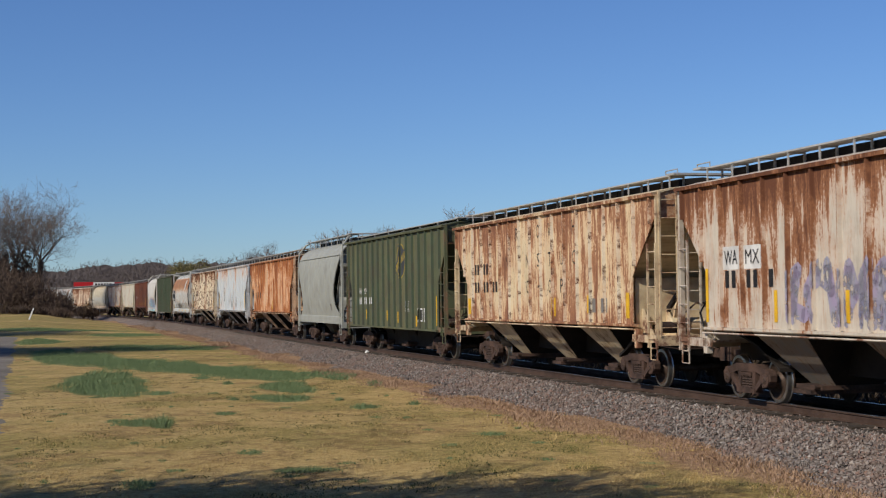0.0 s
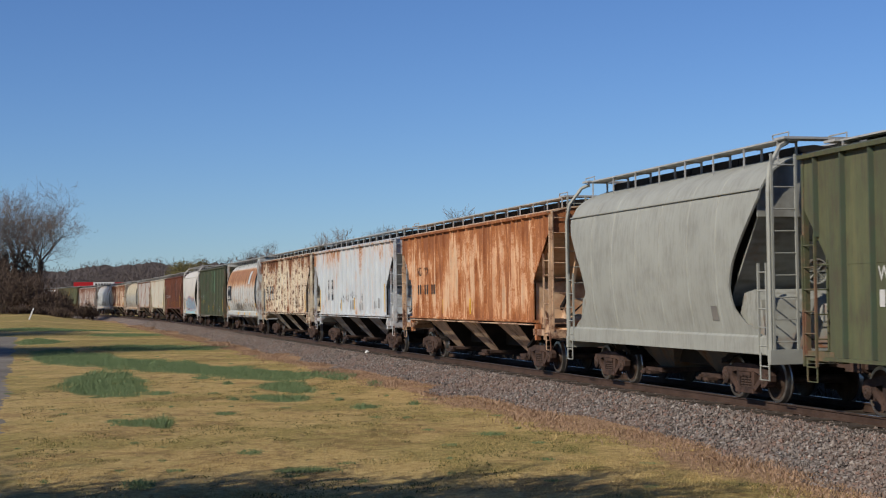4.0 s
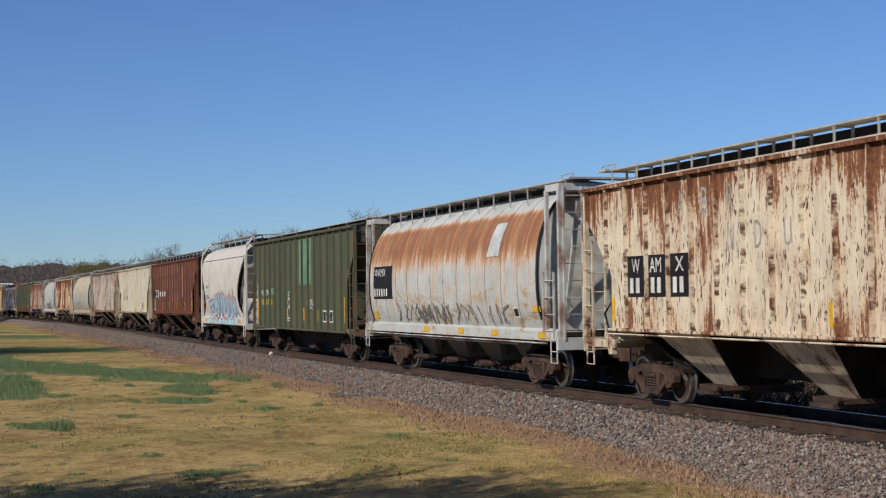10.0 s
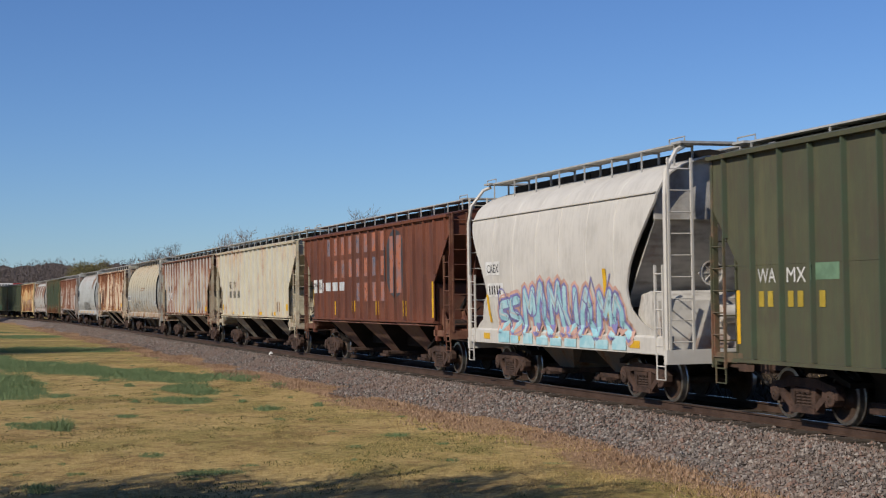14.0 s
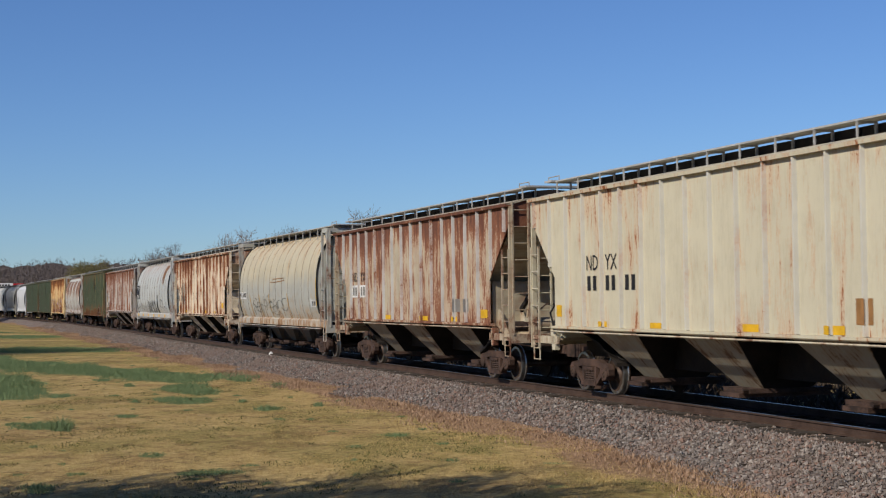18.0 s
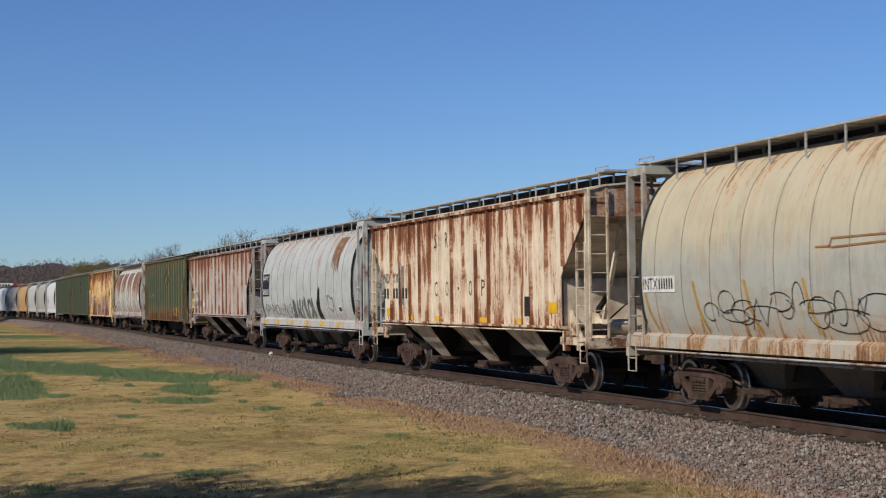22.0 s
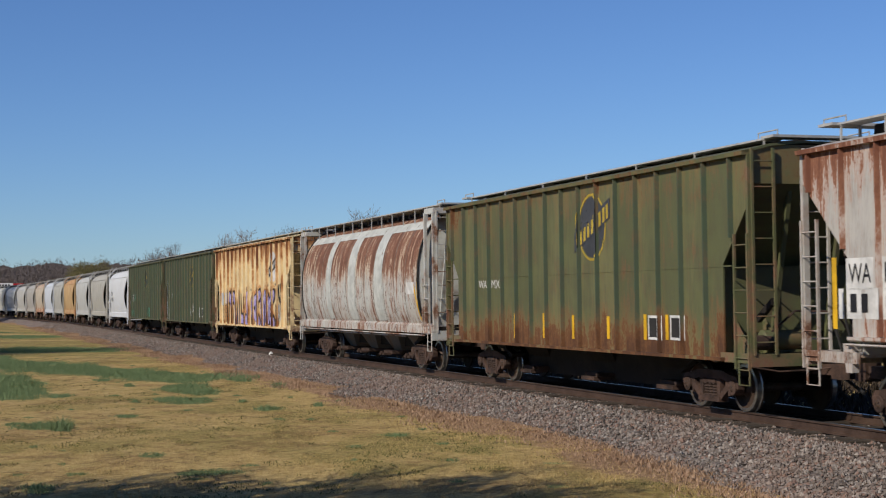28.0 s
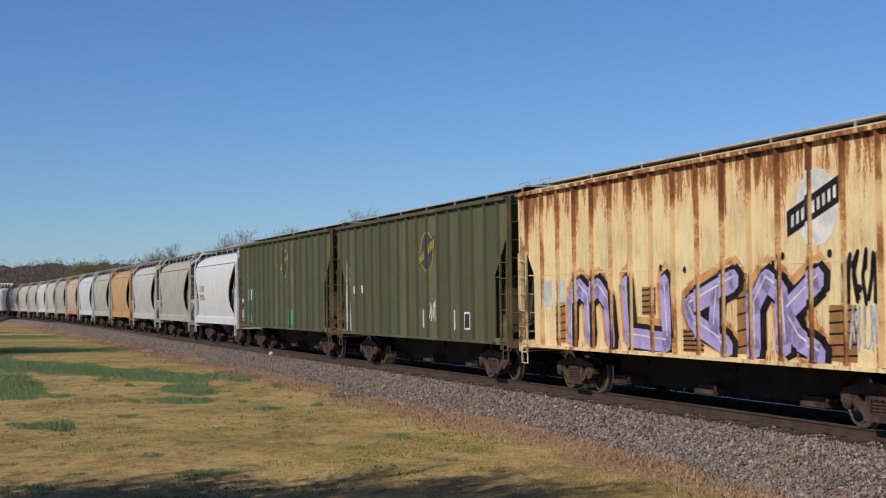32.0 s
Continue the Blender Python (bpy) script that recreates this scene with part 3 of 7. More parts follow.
def add_boards(r, hl, y0, y1, z, foot, step, role="grate", near=True):
    """Running boards on legs along the roof."""
    for s in (-1, 1):
        g = Geo().box(-hl, hl, min(s * y0, s * y1), max(s * y0, s * y1), z, z + 0.032)
        board = r.add("running_board", g, role)
        n = int(2 * hl / step)
        at = [-hl + 0.08 + k * (2 * hl - 0.16) / n for k in range(n + 1)]
        leg = Geo()
        for x in [0] if near else at:
            leg.box(x - 0.014, x + 0.014, min(s * (y1 - 0.03), s * y1), max(s * (y1 - 0.03), s * y1), foot, z)
            leg.box(x - 0.02, x + 0.02, min(s * y0, s * (y0 + 0.04)), max(s * y0, s * (y0 + 0.04)), foot, z)
            leg.box(x - 0.016, x + 0.016, min(s * y0, s * y1), max(s * y0, s * y1), z - 0.035, z)
        if near:
            me = leg.mesh("bracket")
            for x in at:
                r.add("bracket", me, role, (x, 0, 0), board)
        else:
            tag = r.add("bracket", leg, role, None, board)
    for s in (-1, 1):
        g = Geo().box(s * hl, s * (hl + 0.42), -y1 - 0.1, y1 + 0.1, z, z + 0.045)
        plat = r.add("roof_platform", g, role)
        rail = Geo()
        rail.tube([(s * (hl - 0.25), 0, z + 0.04), (s * (hl - 0.25), 0, z + 0.13), (s * (hl + 0.4), 0, z + 0.13), (s * (hl + 0.4), 0, z + 0.04)], 0.014, 5)
        me = rail.mesh("grab_rail")
        for y in (-y1, y1):
            r.add("grab_rail", me, role, (0, y, 0), plat)


def side_points(levels, s, width, inset=0.0):
    """Outline of a side from its levels of (height, half length), both ends."""
    return [(x, z) for z, x in levels] + [(-x, z) for z, x in reversed(levels)]


def ribbed(L, hl, deep):
    """Covered hopper with outside posts. deep: its sides reach below the sill and hide the hoppers."""
    r = Recipe()
    W = 1.58
    if deep:
        top, bot, deck = 4.60, 1.02, 1.08
        levels = [(bot, hl - 0.92), (2.66, hl - 0.92), (3.62, hl - 0.06), (top, hl)]
        step, rib_d, rib_w = 0.955, 0.085, 0.075
    else:
        top, bot, deck = 4.42, 1.47, 1.20
        levels = [(bot, hl - 1.42), (2.56, hl - 1.42), (3.86, hl - 0.08), (top, hl)]
        step, rib_d, rib_w = 0.96, 0.072, 0.080
    sheet = W - rib_d
    zs, xs = [a for a, b in levels], [b for a, b in levels]
    n = int((hl - 0.30) / step)
    ribs = [k * step for k in range(-n, n + 1)] if deep else [(k + 0.5) * step for k in range(-n - 1, n + 1)]
    ribs = [x for x in ribs if abs(x) < hl - 0.2]
    for s in (-1, 1):
        side = r.add("side_panel", Geo().prism(side_points(levels, s, W), s * sheet, s * (sheet - 0.03)), "paint")
        cache = {}
        for x in ribs:
            z0 = bot + 0.01
            if abs(x) + rib_w / 2 > xs[0]:
                z0 = np.interp(abs(x) + rib_w / 2, xs[1:], zs[1:]) + 0.02
            key = round(z0, 2)
            if key not in cache:
                a, b = rib_w / 2, rib_w / 2 - 0.02
                g = Geo().loft([[(-a, s * sheet, z), (-b, s * W, z), (b, s * W, z), (a, s * sheet, z)] for z in (z0, top - 0.07)])
                cache[key] = g.mesh("rib")
            r.add("rib", cache[key], "rib", (x, 0, 0), side)
        if deep:
            seam = Geo().box(-hl + 0.6, hl - 0.6, s * sheet - 0.006, s * sheet + 0.006, 2.62, 2.645)
            r.add("seam", seam, "paint", None, side)
        r.add("top_chord", Geo().prism([(s * (sheet - 0.05), top - 0.07), (s * (W + 0.02), top - 0.07), (s * (W + 0.03), top), (s * (sheet - 0.05), top + 0.03)], -hl, hl, "x"), "paint")
        if deep:
            r.add("side_sill", Geo().prism([(s * (sheet - 0.14), bot - 0.06), (s * (W + 0.015), bot - 0.06), (s * (W + 0.015), bot), (s * (sheet - 0.14), bot)], -hl + 0.9, hl - 0.9, "x"), "paint")
        else:
            r.add("side_sill", Geo().prism([(s * (sheet - 0.12), 1.40), (s * (W - 0.03), 1.40), (s * (W - 0.01), 1.42), (s * (W - 0.01), 1.468), (s * (sheet - 0.12), 1.468)], -hl + 1.35, hl - 1.35, "x"), "paint")
            r.add("drip_pipe", Geo().tube([(-hl + 1.3, s * 1.56, 1.35), (hl - 1.3, s * 1.56, 1.35)], 0.020, 5), "trim")
    # roof with a trough hatch
    sec = [(-W, top), (-1.05, top + 0.13), (-0.42, top + 0.19), (0.42, top + 0.19), (1.05, top + 0.13), (W, top)]
    r.add("roof", Geo().prism(sec + [(y * 0.98, z - 0.04) for y, z in reversed(sec)], -hl, hl, "x"), "roof")
    m = 4
    for k in range(m):
        a = -hl + 0.7 + k * (2 * hl - 1.4) / m
        g = Geo().prism([(-0.60, top + 0.15), (0.60, top + 0.15), (0.58, top + (0.24 if deep else 0.37)), (0.0, top + (0.30 if deep else 0.42)), (-0.58, top + (0.24 if deep else 0.37))], a, a + (2 * hl - 1.4) / m - 0.06, "x")
        r.add("hatch_cover", g, "hatch")
    if deep:
        add_boards(r, hl - 0.35, 0.58, 0.92, top + 0.24, top + 0.12, 2.4)
    else:
        add_boards(r, hl - 0.30, 0.62, 1.00, top + 0.40, top + 0.12, 1.25)
    for s in (-1, 1):
        # end header, slope sheet, lower wall, platform
        r.add("end_wall", Geo().prism([(-sheet, top - 0.56), (sheet, top - 0.56), (sheet, top), (1.0, top + 0.12), (-1.0, top + 0.12), (-sheet, top)], s * (hl - 0.04), s * (hl - 0.08), "x"), "paint")
        zt, zb = (top - 0.56, 2.62) if deep else (3.86, 2.52)
        xt, xb = hl - 0.08, (hl - 1.35 if deep else hl - 1.85)
        r.add("slope_sheet", Geo().prism([(s * xt, zt), (s * xb, zb), (s * (xb - 0.04), zb), (s * (xt - 0.05), zt)], -1.40, 1.40), "inner")
        xw = hl - (1.05 if deep else 1.50)
        g = Geo().box(min(s * xw, s * (xw - 0.05)), max(s * xw, s * (xw - 0.05)), -1.40, 1.40, deck, zb + 0.02)
        g.box(min(s * xb, s * xw), max(s * xb, s * xw), -1.40, 1.40, zb - 0.03, zb + 0.02)
        r.add("end_sheet", g, "inner")
        for y in (-0.55, 0.55):
            r.add("end_brace", Geo().prism([(s * (xw + 0.06), deck), (s * (xw + 0.14), deck), (s * (xt - 0.1), zt - 0.1), (s * (xt - 0.2), zt - 0.1)], y - 0.04, y + 0.04), "inner")
        g = Geo().box(min(s * xw, s * (hl + 0.02)), max(s * xw, s * (hl + 0.02)), -1.42, 1.42, deck - 0.05, deck)
        g.box(min(s * (hl - 0.10), s * (hl + 0.03)), max(s * (hl - 0.10), s * (hl + 0.03)), -1.50, 1.50, deck - 0.20, deck + 0.02)
        r.add("end_platform", g, "trim")
        for y in (-1, 1):
            g = Geo().box(min(s * xw, s * (hl + 0.02)), max(s * xw, s * (hl + 0.02)), min(y * 1.44, y * 1.50), max(y * 1.44, y * 1.50), deck - 0.14, deck + 0.03)
            r.add("platform_beam", g, "trim")
            r.add("corner_post", Geo().prism([(s * (hl - 0.06), 0), (s * (hl + 0.02), 0), (s * (hl + 0.02), 0.10), (s * (hl - 0.06), 0.10)], deck, top - 0.06, "z"), "trim", (0, y * 1.46 - 0.05, 0))
            add_ladder(r, (s * (hl + 0.03), y * 1.22, deck), (0, 1, 0), top - deck + 0.05, 0.42, 8, "trim")
            add_ladder(r, (s * (hl - 0.24), y * 1.52, deck - 0.25), (1, 0, 0), 2.35, 0.46, 6, "trim", "side_ladder")
            r.add("bolster_post", Geo().prism([(s * (hl - 1.40), 1.36), (s * (hl - 1.12), 1.36), (s * (hl - 1.20), 0.92), (s * (hl - 1.36), 0.92)], y * 1.50, y * 1.38), "paint")
    add_ends(r, L, deck, hl, "trim")
    add_brakes(r, hl, deck, xw)
    bays = 3
    span = 4.05 if not deep else (2 * hl - 5.0) / bays
    for k in range(bays):
        c = (k - (bays - 1) / 2) * span
        zt, w, a, b, d = (1.41, 1.43, 1.06, 0.46, 0.50) if not deep else (1.2, 0.9, 1.0, 0.45, 0.4)
        top_, low_ = [(c - a, -w, zt), (c + a, -w, zt), (c + a, w, zt), (c - a, w, zt)], [(c - b, -d, 0.42), (c + b, -d, 0.42), (c + b, d, 0.42), (c - b, d, 0.42)]
        g = Geo()
        for k0, k1 in ((0, 1), (2, 3)):
            quad = [top_[k0], top_[k1], low_[k1], low_[k0]]
            g.loft([quad, [(x, y * 0.985, z) for x, y, z in quad]])
        # deep bays wear dark steel for the shade below their sides
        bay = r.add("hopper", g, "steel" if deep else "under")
        # cross slopes get near-black steel in place of the shade that falls there
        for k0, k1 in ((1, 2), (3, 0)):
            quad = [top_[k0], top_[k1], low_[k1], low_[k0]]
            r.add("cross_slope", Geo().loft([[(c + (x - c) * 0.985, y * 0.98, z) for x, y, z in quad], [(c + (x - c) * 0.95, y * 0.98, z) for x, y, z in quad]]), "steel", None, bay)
        g = Geo().box(c - 0.50, c + 0.50, -0.80, 0.80, 0.34, 0.42)
        g.box(c - 0.36, c + 0.36, -0.95, 0.95, 0.26, 0.34)
        for y in (-0.86, 0.86):
            g.lathe([(-0.06, 0.05), (0.06, 0.05)], (c + 0.42, y, 0.40), 8)
        r.add("outlet_gate", g, "truck", None, bay)
    # a dark filler trough, added for the shade between the hoppers
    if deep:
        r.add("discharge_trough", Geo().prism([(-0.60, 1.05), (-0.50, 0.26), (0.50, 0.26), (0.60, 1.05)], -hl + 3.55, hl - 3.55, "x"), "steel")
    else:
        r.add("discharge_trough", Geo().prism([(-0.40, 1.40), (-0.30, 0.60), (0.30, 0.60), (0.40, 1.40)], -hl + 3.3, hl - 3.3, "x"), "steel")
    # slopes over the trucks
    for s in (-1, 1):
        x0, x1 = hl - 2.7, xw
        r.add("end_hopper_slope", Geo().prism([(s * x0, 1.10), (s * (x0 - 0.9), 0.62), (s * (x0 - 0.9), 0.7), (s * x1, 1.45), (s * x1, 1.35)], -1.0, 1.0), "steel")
    add_trucks(r, hl - 2.28)
    r.side = lambda z: sheet
    r.ribs, r.rib_w, r.W, r.hl, r.bot, r.top = ribs, rib_w, W, hl, bot, top
    return r


TANK = ([1.34, 1.50, 1.80, 2.20, 2.65, 3.10, 3.50, 3.85, 4.12, 4.32, 4.46, 4.54], [1.36, 1.45, 1.545, 1.595, 1.605, 1.58, 1.50, 1.36, 1.18, 0.98, 0.76, 0.50])
SMOOTH = ([1.30, 1.50, 1.80, 2.20, 2.65, 3.10, 3.55, 3.90, 4.15, 4.32, 4.44, 4.52], [1.40, 1.44, 1.50, 1.55, 1.585, 1.585, 1.545, 1.46, 1.30, 1.08, 0.80, 0.48])


def rounded(L, hl, smooth, near=True, rise=0.0):
    """Covered hopper with a round-sided shell. smooth: short, with scooped ends; otherwise long, with a bulkhead ring at each end."""
    r = Recipe()

    def up(z):
        """Heights above the waist, drawn up for the taller wagons."""
        return z + rise * max(0.0, z - 2.2)

    zs, ws = SMOOTH if smooth else TANK
    zs = [up(z) for z in zs]
    body = hl - 0.95
    rings = []
    if smooth:
        def half(z):
            return hl - np.interp(z, [up(v) for v in (1.30, 1.42, 1.6, 1.9, 2.3, 2.7, 3.1, 3.5, 3.8, 4.6)], [0.45, 0.62, 1.15, 1.55, 1.62, 1.40, 1.02, 0.62, 0.40, 0.34])
    else:
        def half(z):
            return body
    zz = np.linspace(1.30 if smooth else 1.34, zs[-1], 26)
    ww = np.interp(zz, zs, ws)
    # the shell: rings of points up one side and down the other, with inner faces
    for s in (-1, 1):
        g = Geo()
        cols = np.linspace(-1, 1, 25)
        v, f = [], []
        for depth in (0.0, 0.04):
            for z, w in zip(zz, ww):
                for c in cols:
                    v.append((c * (half(z) - depth * 0), s * (w - depth), z - depth * 0.4))
        nz, nc = len(zz), len(cols)
        for d in (0, 1):
            o = d * nz * nc
            f += [(o + i * nc + k, o + i * nc + k + 1, o + (i + 1) * nc + k + 1, o + (i + 1) * nc + k) for i in range(nz - 1) for k in range(nc - 1)]
        o = nz * nc
        for i in range(nz - 1):
            f += [(i * nc, (i + 1) * nc, o + (i + 1) * nc, o + i * nc), (i * nc + nc - 1, (i + 1) * nc + nc - 1, o + (i + 1) * nc + nc - 1, o + i * nc + nc - 1)]
        g.add(v, f)
        side = r.add("side_shell", g, "paint", None, None, "", True)
        pts = [(s * w, z) for z, w in zip(zz[1:-1], ww[1:-1])]
        for x in ([k * 1.12 - body + 0.62 for k in range(int(2 * body / 1.12))] if not smooth else [-3.6, -2.2, -0.7, 0.7, 2.2, 3.6]):
            g = Geo().loft([[(-0.013, y, z), (0, y + s * 0.009, z + 0.002), (0.013, y, z)] for y, z in pts if abs(x) < half(z) - 0.1], True, True)
            r.add("weld_seam", g, "seam" if not smooth else "paint", (x, 0, 0), side, "", True)
        # sill plate
        if smooth:
            r.add("side_sill", Geo().prism([(s * 1.30, 0.98), (s * 1.47, 0.98), (s * 1.47, 1.30), (s * 1.42, 1.34), (s * 1.30, 1.34)], -hl + 0.05, hl - 0.05, "x"), "paint")
            r.add("drip_edge", Geo().box(-hl + 0.4, hl - 0.4, min(s * 1.43, s * 1.50), max(s * 1.43, s * 1.50), up(3.905), up(3.905) + 0.025), "paint", None, side)
        else:
            r.add("side_sill", Geo().prism([(s * 1.28, 1.12), (s * 1.50, 1.12), (s * 1.50, 1.34), (s * 1.40, 1.40), (s * 1.28, 1.38)], -hl + 0.02, hl - 0.02, "x"), "paint")
            r.add("brake_pipe", Geo().tube([(-hl + 0.6, s * 1.53, 1.06), (hl - 0.6, s * 1.53, 1.06)], 0.022, 5), "trim")
            r.add("brake_pipe", Geo().tube([(-hl + 2.6, s * 1.46, 1.00), (hl - 2.6, s * 1.46, 1.00)], 0.02, 5), "trim")
    top = zs[-1]
    sec = [(-ws[-1] - 0.02, top - 0.01), (-0.25, top + 0.05), (0.25, top + 0.05), (ws[-1] + 0.02, top - 0.01)]
    xr = half(top) if smooth else body
    r.add("roof", Geo().prism(sec + [(0.3, top - 0.06), (-0.3, top - 0.06)], -xr, xr, "x"), "roof")
    m = 4
    for k in range(m):
        a = -xr + 0.5 + k * (2 * xr - 1.0) / m
        r.add("hatch_cover", Geo().prism([(-0.46, top - 0.02), (0.46, top - 0.02), (0.45, top + 0.17), (0, top + 0.22), (-0.45, top + 0.17)], a, a + (2 * xr - 1.0) / m - 0.06, "x"), "hatch")
    if smooth:
        add_boards(r, hl - 0.55, 0.52, 0.95, up(4.74), up(4.34), 1.35, "grate", near)
    else:
        add_boards(r, hl - 0.30, 0.50, 1.10, up(4.66), up(4.27), 1.12)
    deck = 1.02 if smooth else 1.14
    for s in (-1, 1):
        if smooth:
            xb = half(2.3) - 0.35
            r.add("end_wall", Geo().prism([(y, up(z)) for y, z in ((-1.42, 3.45), (1.42, 3.45), (1.44, 3.85), (1.0, 4.35), (0.5, 4.52), (-0.5, 4.52), (-1.0, 4.35), (-1.44, 3.85))], s * (half(up(3.6)) - 0.02), s * (half(up(3.6)) - 0.06), "x"), "inner")
            r.add("slope_sheet", Geo().prism([(s * half(up(3.5)), up(3.46)), (s * xb, 1.9), (s * (xb - 0.05), 1.9), (s * (half(up(3.5)) - 0.06), up(3.46))], -1.38, 1.38), "inner")
            # box stub between shell and end
            g = Geo().prism([(s * (hl - 0.5), deck), (s * (hl - 1.62), deck), (s * (hl - 1.62), 1.75), (s * (hl - 1.45), 2.15), (s * (hl - 1.0), 2.22), (s * (hl - 0.72), 2.02)], -1.30, 1.30)
            r.add("end_sheet", g, "inner")
            g = Geo()
            g.lathe([(-0.42, 0.17), (-0.40, 0.19), (0.40, 0.19), (0.42, 0.17)], (s * (hl - 0.35), 0.25, 1.75), 14)
            r.add("air_reservoir", g, "inner", None, None, "", True)
            g = Geo()
            g.lathe([(-0.015, 0.25), (0.015, 0.25), (0.015, 0.22), (-0.015, 0.22)], (s * (hl - 0.08), -0.45, 2.55), 18, "x")
            for k in range(4):
                a = math.pi * k / 4
                g.tube([(s * (hl - 0.08), -0.45 - 0.23 * math.cos(a), 2.55 - 0.23 * math.sin(a)), (s * (hl - 0.08), -0.45 + 0.23 * math.cos(a), 2.55 + 0.23 * math.sin(a))], 0.012, 4)
            g.tube([(s * (hl - 0.08), -0.45, 2.55), (s * (hl - 0.6), -0.45, 2.55)], 0.03, 6)
            r.add("brake_wheel", g, "inner")
            for y in (-1, 1):
                g = Geo().tube([(s * (hl - 0.03), y * 1.46, deck), (s * (hl - 0.03), y * 1.46, up(3.85)), (s * (hl - 0.10), y * 1.40, up(4.25)), (s * (hl - 0.22), y * 1.1, up(4.62)), (s * (hl - 0.3), y * 0.9, up(4.70))], 0.05, 6)
                r.add("corner_post", g, "paint")
                add_ladder(r, (s * (hl + 0.01), y * 1.16, deck), (0, 1, 0), up(4.47) - deck, 0.50, 9, "paint", "ladder", near)
                add_ladder(r, (s * (hl - 0.32), y * 1.47, deck - 0.05), (1, 0, 0), 1.75, 0.34, 5, "paint", "side_ladder", near)
            r.add("end_diagonal", Geo().prism([(s * (hl - 0.2), deck), (s * (hl - 0.08), deck), (s * (hl - 0.55), 3.4), (s * (hl - 0.67), 3.4)], 0.7, 0.8), "inner")
        else:
            # dished bulkhead with a dark seam ring
            ring = [(s * body, y * w, z) for y, seq in ((-1, 1), (1, -1)) for z, w in list(zip(zz, ww))[::seq]]
            dish = [(s * (body + 0.06), p[1] * 0.8, 2.9 + (p[2] - 2.9) * 0.8) for p in ring]
            hub = [(s * (body + 0.10), p[1] * 0.3, 2.9 + (p[2] - 2.9) * 0.3) for p in ring]
            r.add("bulkhead", Geo().loft([ring, dish, hub]), "inner", None, None, "", True)
            g = Geo().tube([(s * (body + 0.005), p[1] * 1.004, 2.9 + (p[2] - 2.9) * 1.004) for p in ring[2:-2]], 0.035, 6)
            r.add("seam_ring", g, "black", None, None, "", True)
            g = Geo()
            for y in (-0.62, 0.62):
                g.prism([(s * (body + 0.05), y - 0.05), (s * (hl + 0.0), y - 0.05), (s * (hl + 0.0), y + 0.05), (s * (body + 0.05), y + 0.05)], 3.9, 4.4, "z")
            g.box(min(s * (body + 0.05), s * (body + 0.15)), max(s * (body + 0.05), s * (body + 0.15)), -0.66, 0.66, 4.0, 4.12)
            r.add("end_bracket", g, "inner")
            r.add("end_header", Geo().box(min(s * (body + 0.12), s * (hl + 0.02)), max(s * (body + 0.12), s * (hl + 0.02)), -1.42, 1.42, up(4.42), up(4.42) + 0.16), "trim")
            for y in (-1, 1):
                r.add("corner_post", Geo().box(-0.05, 0.05, -0.07, 0.07, deck, up(4.45)), "trim", (s * (hl - 0.03), y * 1.38, 0))
                r.add("corner_post", Geo().box(-0.05, 0.05, -0.04, 0.04, deck, up(4.45)), "trim", (s * (body + 0.20), y * 1.42, 0))
                r.add("end_strut", Geo().prism([(s * (body + 0.06), 1.6), (s * (body + 0.14), 1.6), (s * (hl - 0.02), 4.3), (s * (hl - 0.10), 4.3)], y * 0.92 - 0.05, y * 0.92 + 0.05), "inner")
                add_ladder(r, (s * (hl + 0.03), y * 1.10, deck), (0, 1, 0), up(4.49) - deck, 0.46, 9, "trim")
                add_ladder(r, (s * (hl - 0.50), y * 1.50, deck), (1, 0, 0), 1.55, 0.62, 4, "trim", "side_ladder")
        g = Geo().box(min(s * (body - 0.4), s * (hl + 0.02)), max(s * (body - 0.4), s * (hl + 0.02)), -1.40, 1.40, deck - 0.06, deck)
        g.box(min(s * (hl - 0.10), s * (hl + 0.03)), max(s * (hl - 0.10), s * (hl + 0.03)), -1.50, 1.50, deck - 0.22, deck + 0.06)
        r.add("end_platform", g, "paint")
    add_ends(r, L, deck, hl, "paint")
    bays = 2 if smooth else 4
    span = (2 * hl - 5.2) / bays
    for k in range(bays):
        c = (k - (bays - 1) / 2) * span
        zt, w = (1.2, 0.86)
        g = Geo().loft([[(c - span * 0.40, -w, zt), (c + span * 0.40, -w, zt), (c + span * 0.40, w, zt), (c - span * 0.40, w, zt)],
                        [(c - 0.42, -0.45, 0.44), (c + 0.42, -0.45, 0.44), (c + 0.42, 0.45, 0.44), (c - 0.42, 0.45, 0.44)]])
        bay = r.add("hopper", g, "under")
        g = Geo().box(c - 0.48, c + 0.48, -0.80, 0.80, 0.34, 0.44)
        g.box(c - 0.30, c + 0.30, -1.02, 1.02, 0.30, 0.36)
        g.lathe([(-1.06, 0.07), (-0.98, 0.07)], (c, 0, 0.36), 8)
        r.add("outlet_gate", g, "truck", None, bay)
    # dark filler that paints in the shade between the bays
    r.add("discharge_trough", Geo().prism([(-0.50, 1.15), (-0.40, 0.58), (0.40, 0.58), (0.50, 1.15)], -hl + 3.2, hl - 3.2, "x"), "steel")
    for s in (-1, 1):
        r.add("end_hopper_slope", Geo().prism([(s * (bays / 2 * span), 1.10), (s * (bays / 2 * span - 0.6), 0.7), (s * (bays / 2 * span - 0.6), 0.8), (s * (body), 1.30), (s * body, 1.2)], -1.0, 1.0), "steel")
    add_trucks(r, hl - (1.95 if smooth else 2.28))
    r.side = lambda z: 1.475 if smooth and z < 1.33 else float(np.interp(z, zs, ws))
    r.ribs, r.rib_w, r.W, r.hl, r.bot, r.top = [], 0, 1.6, hl, zs[0], zs[-1]
    return r


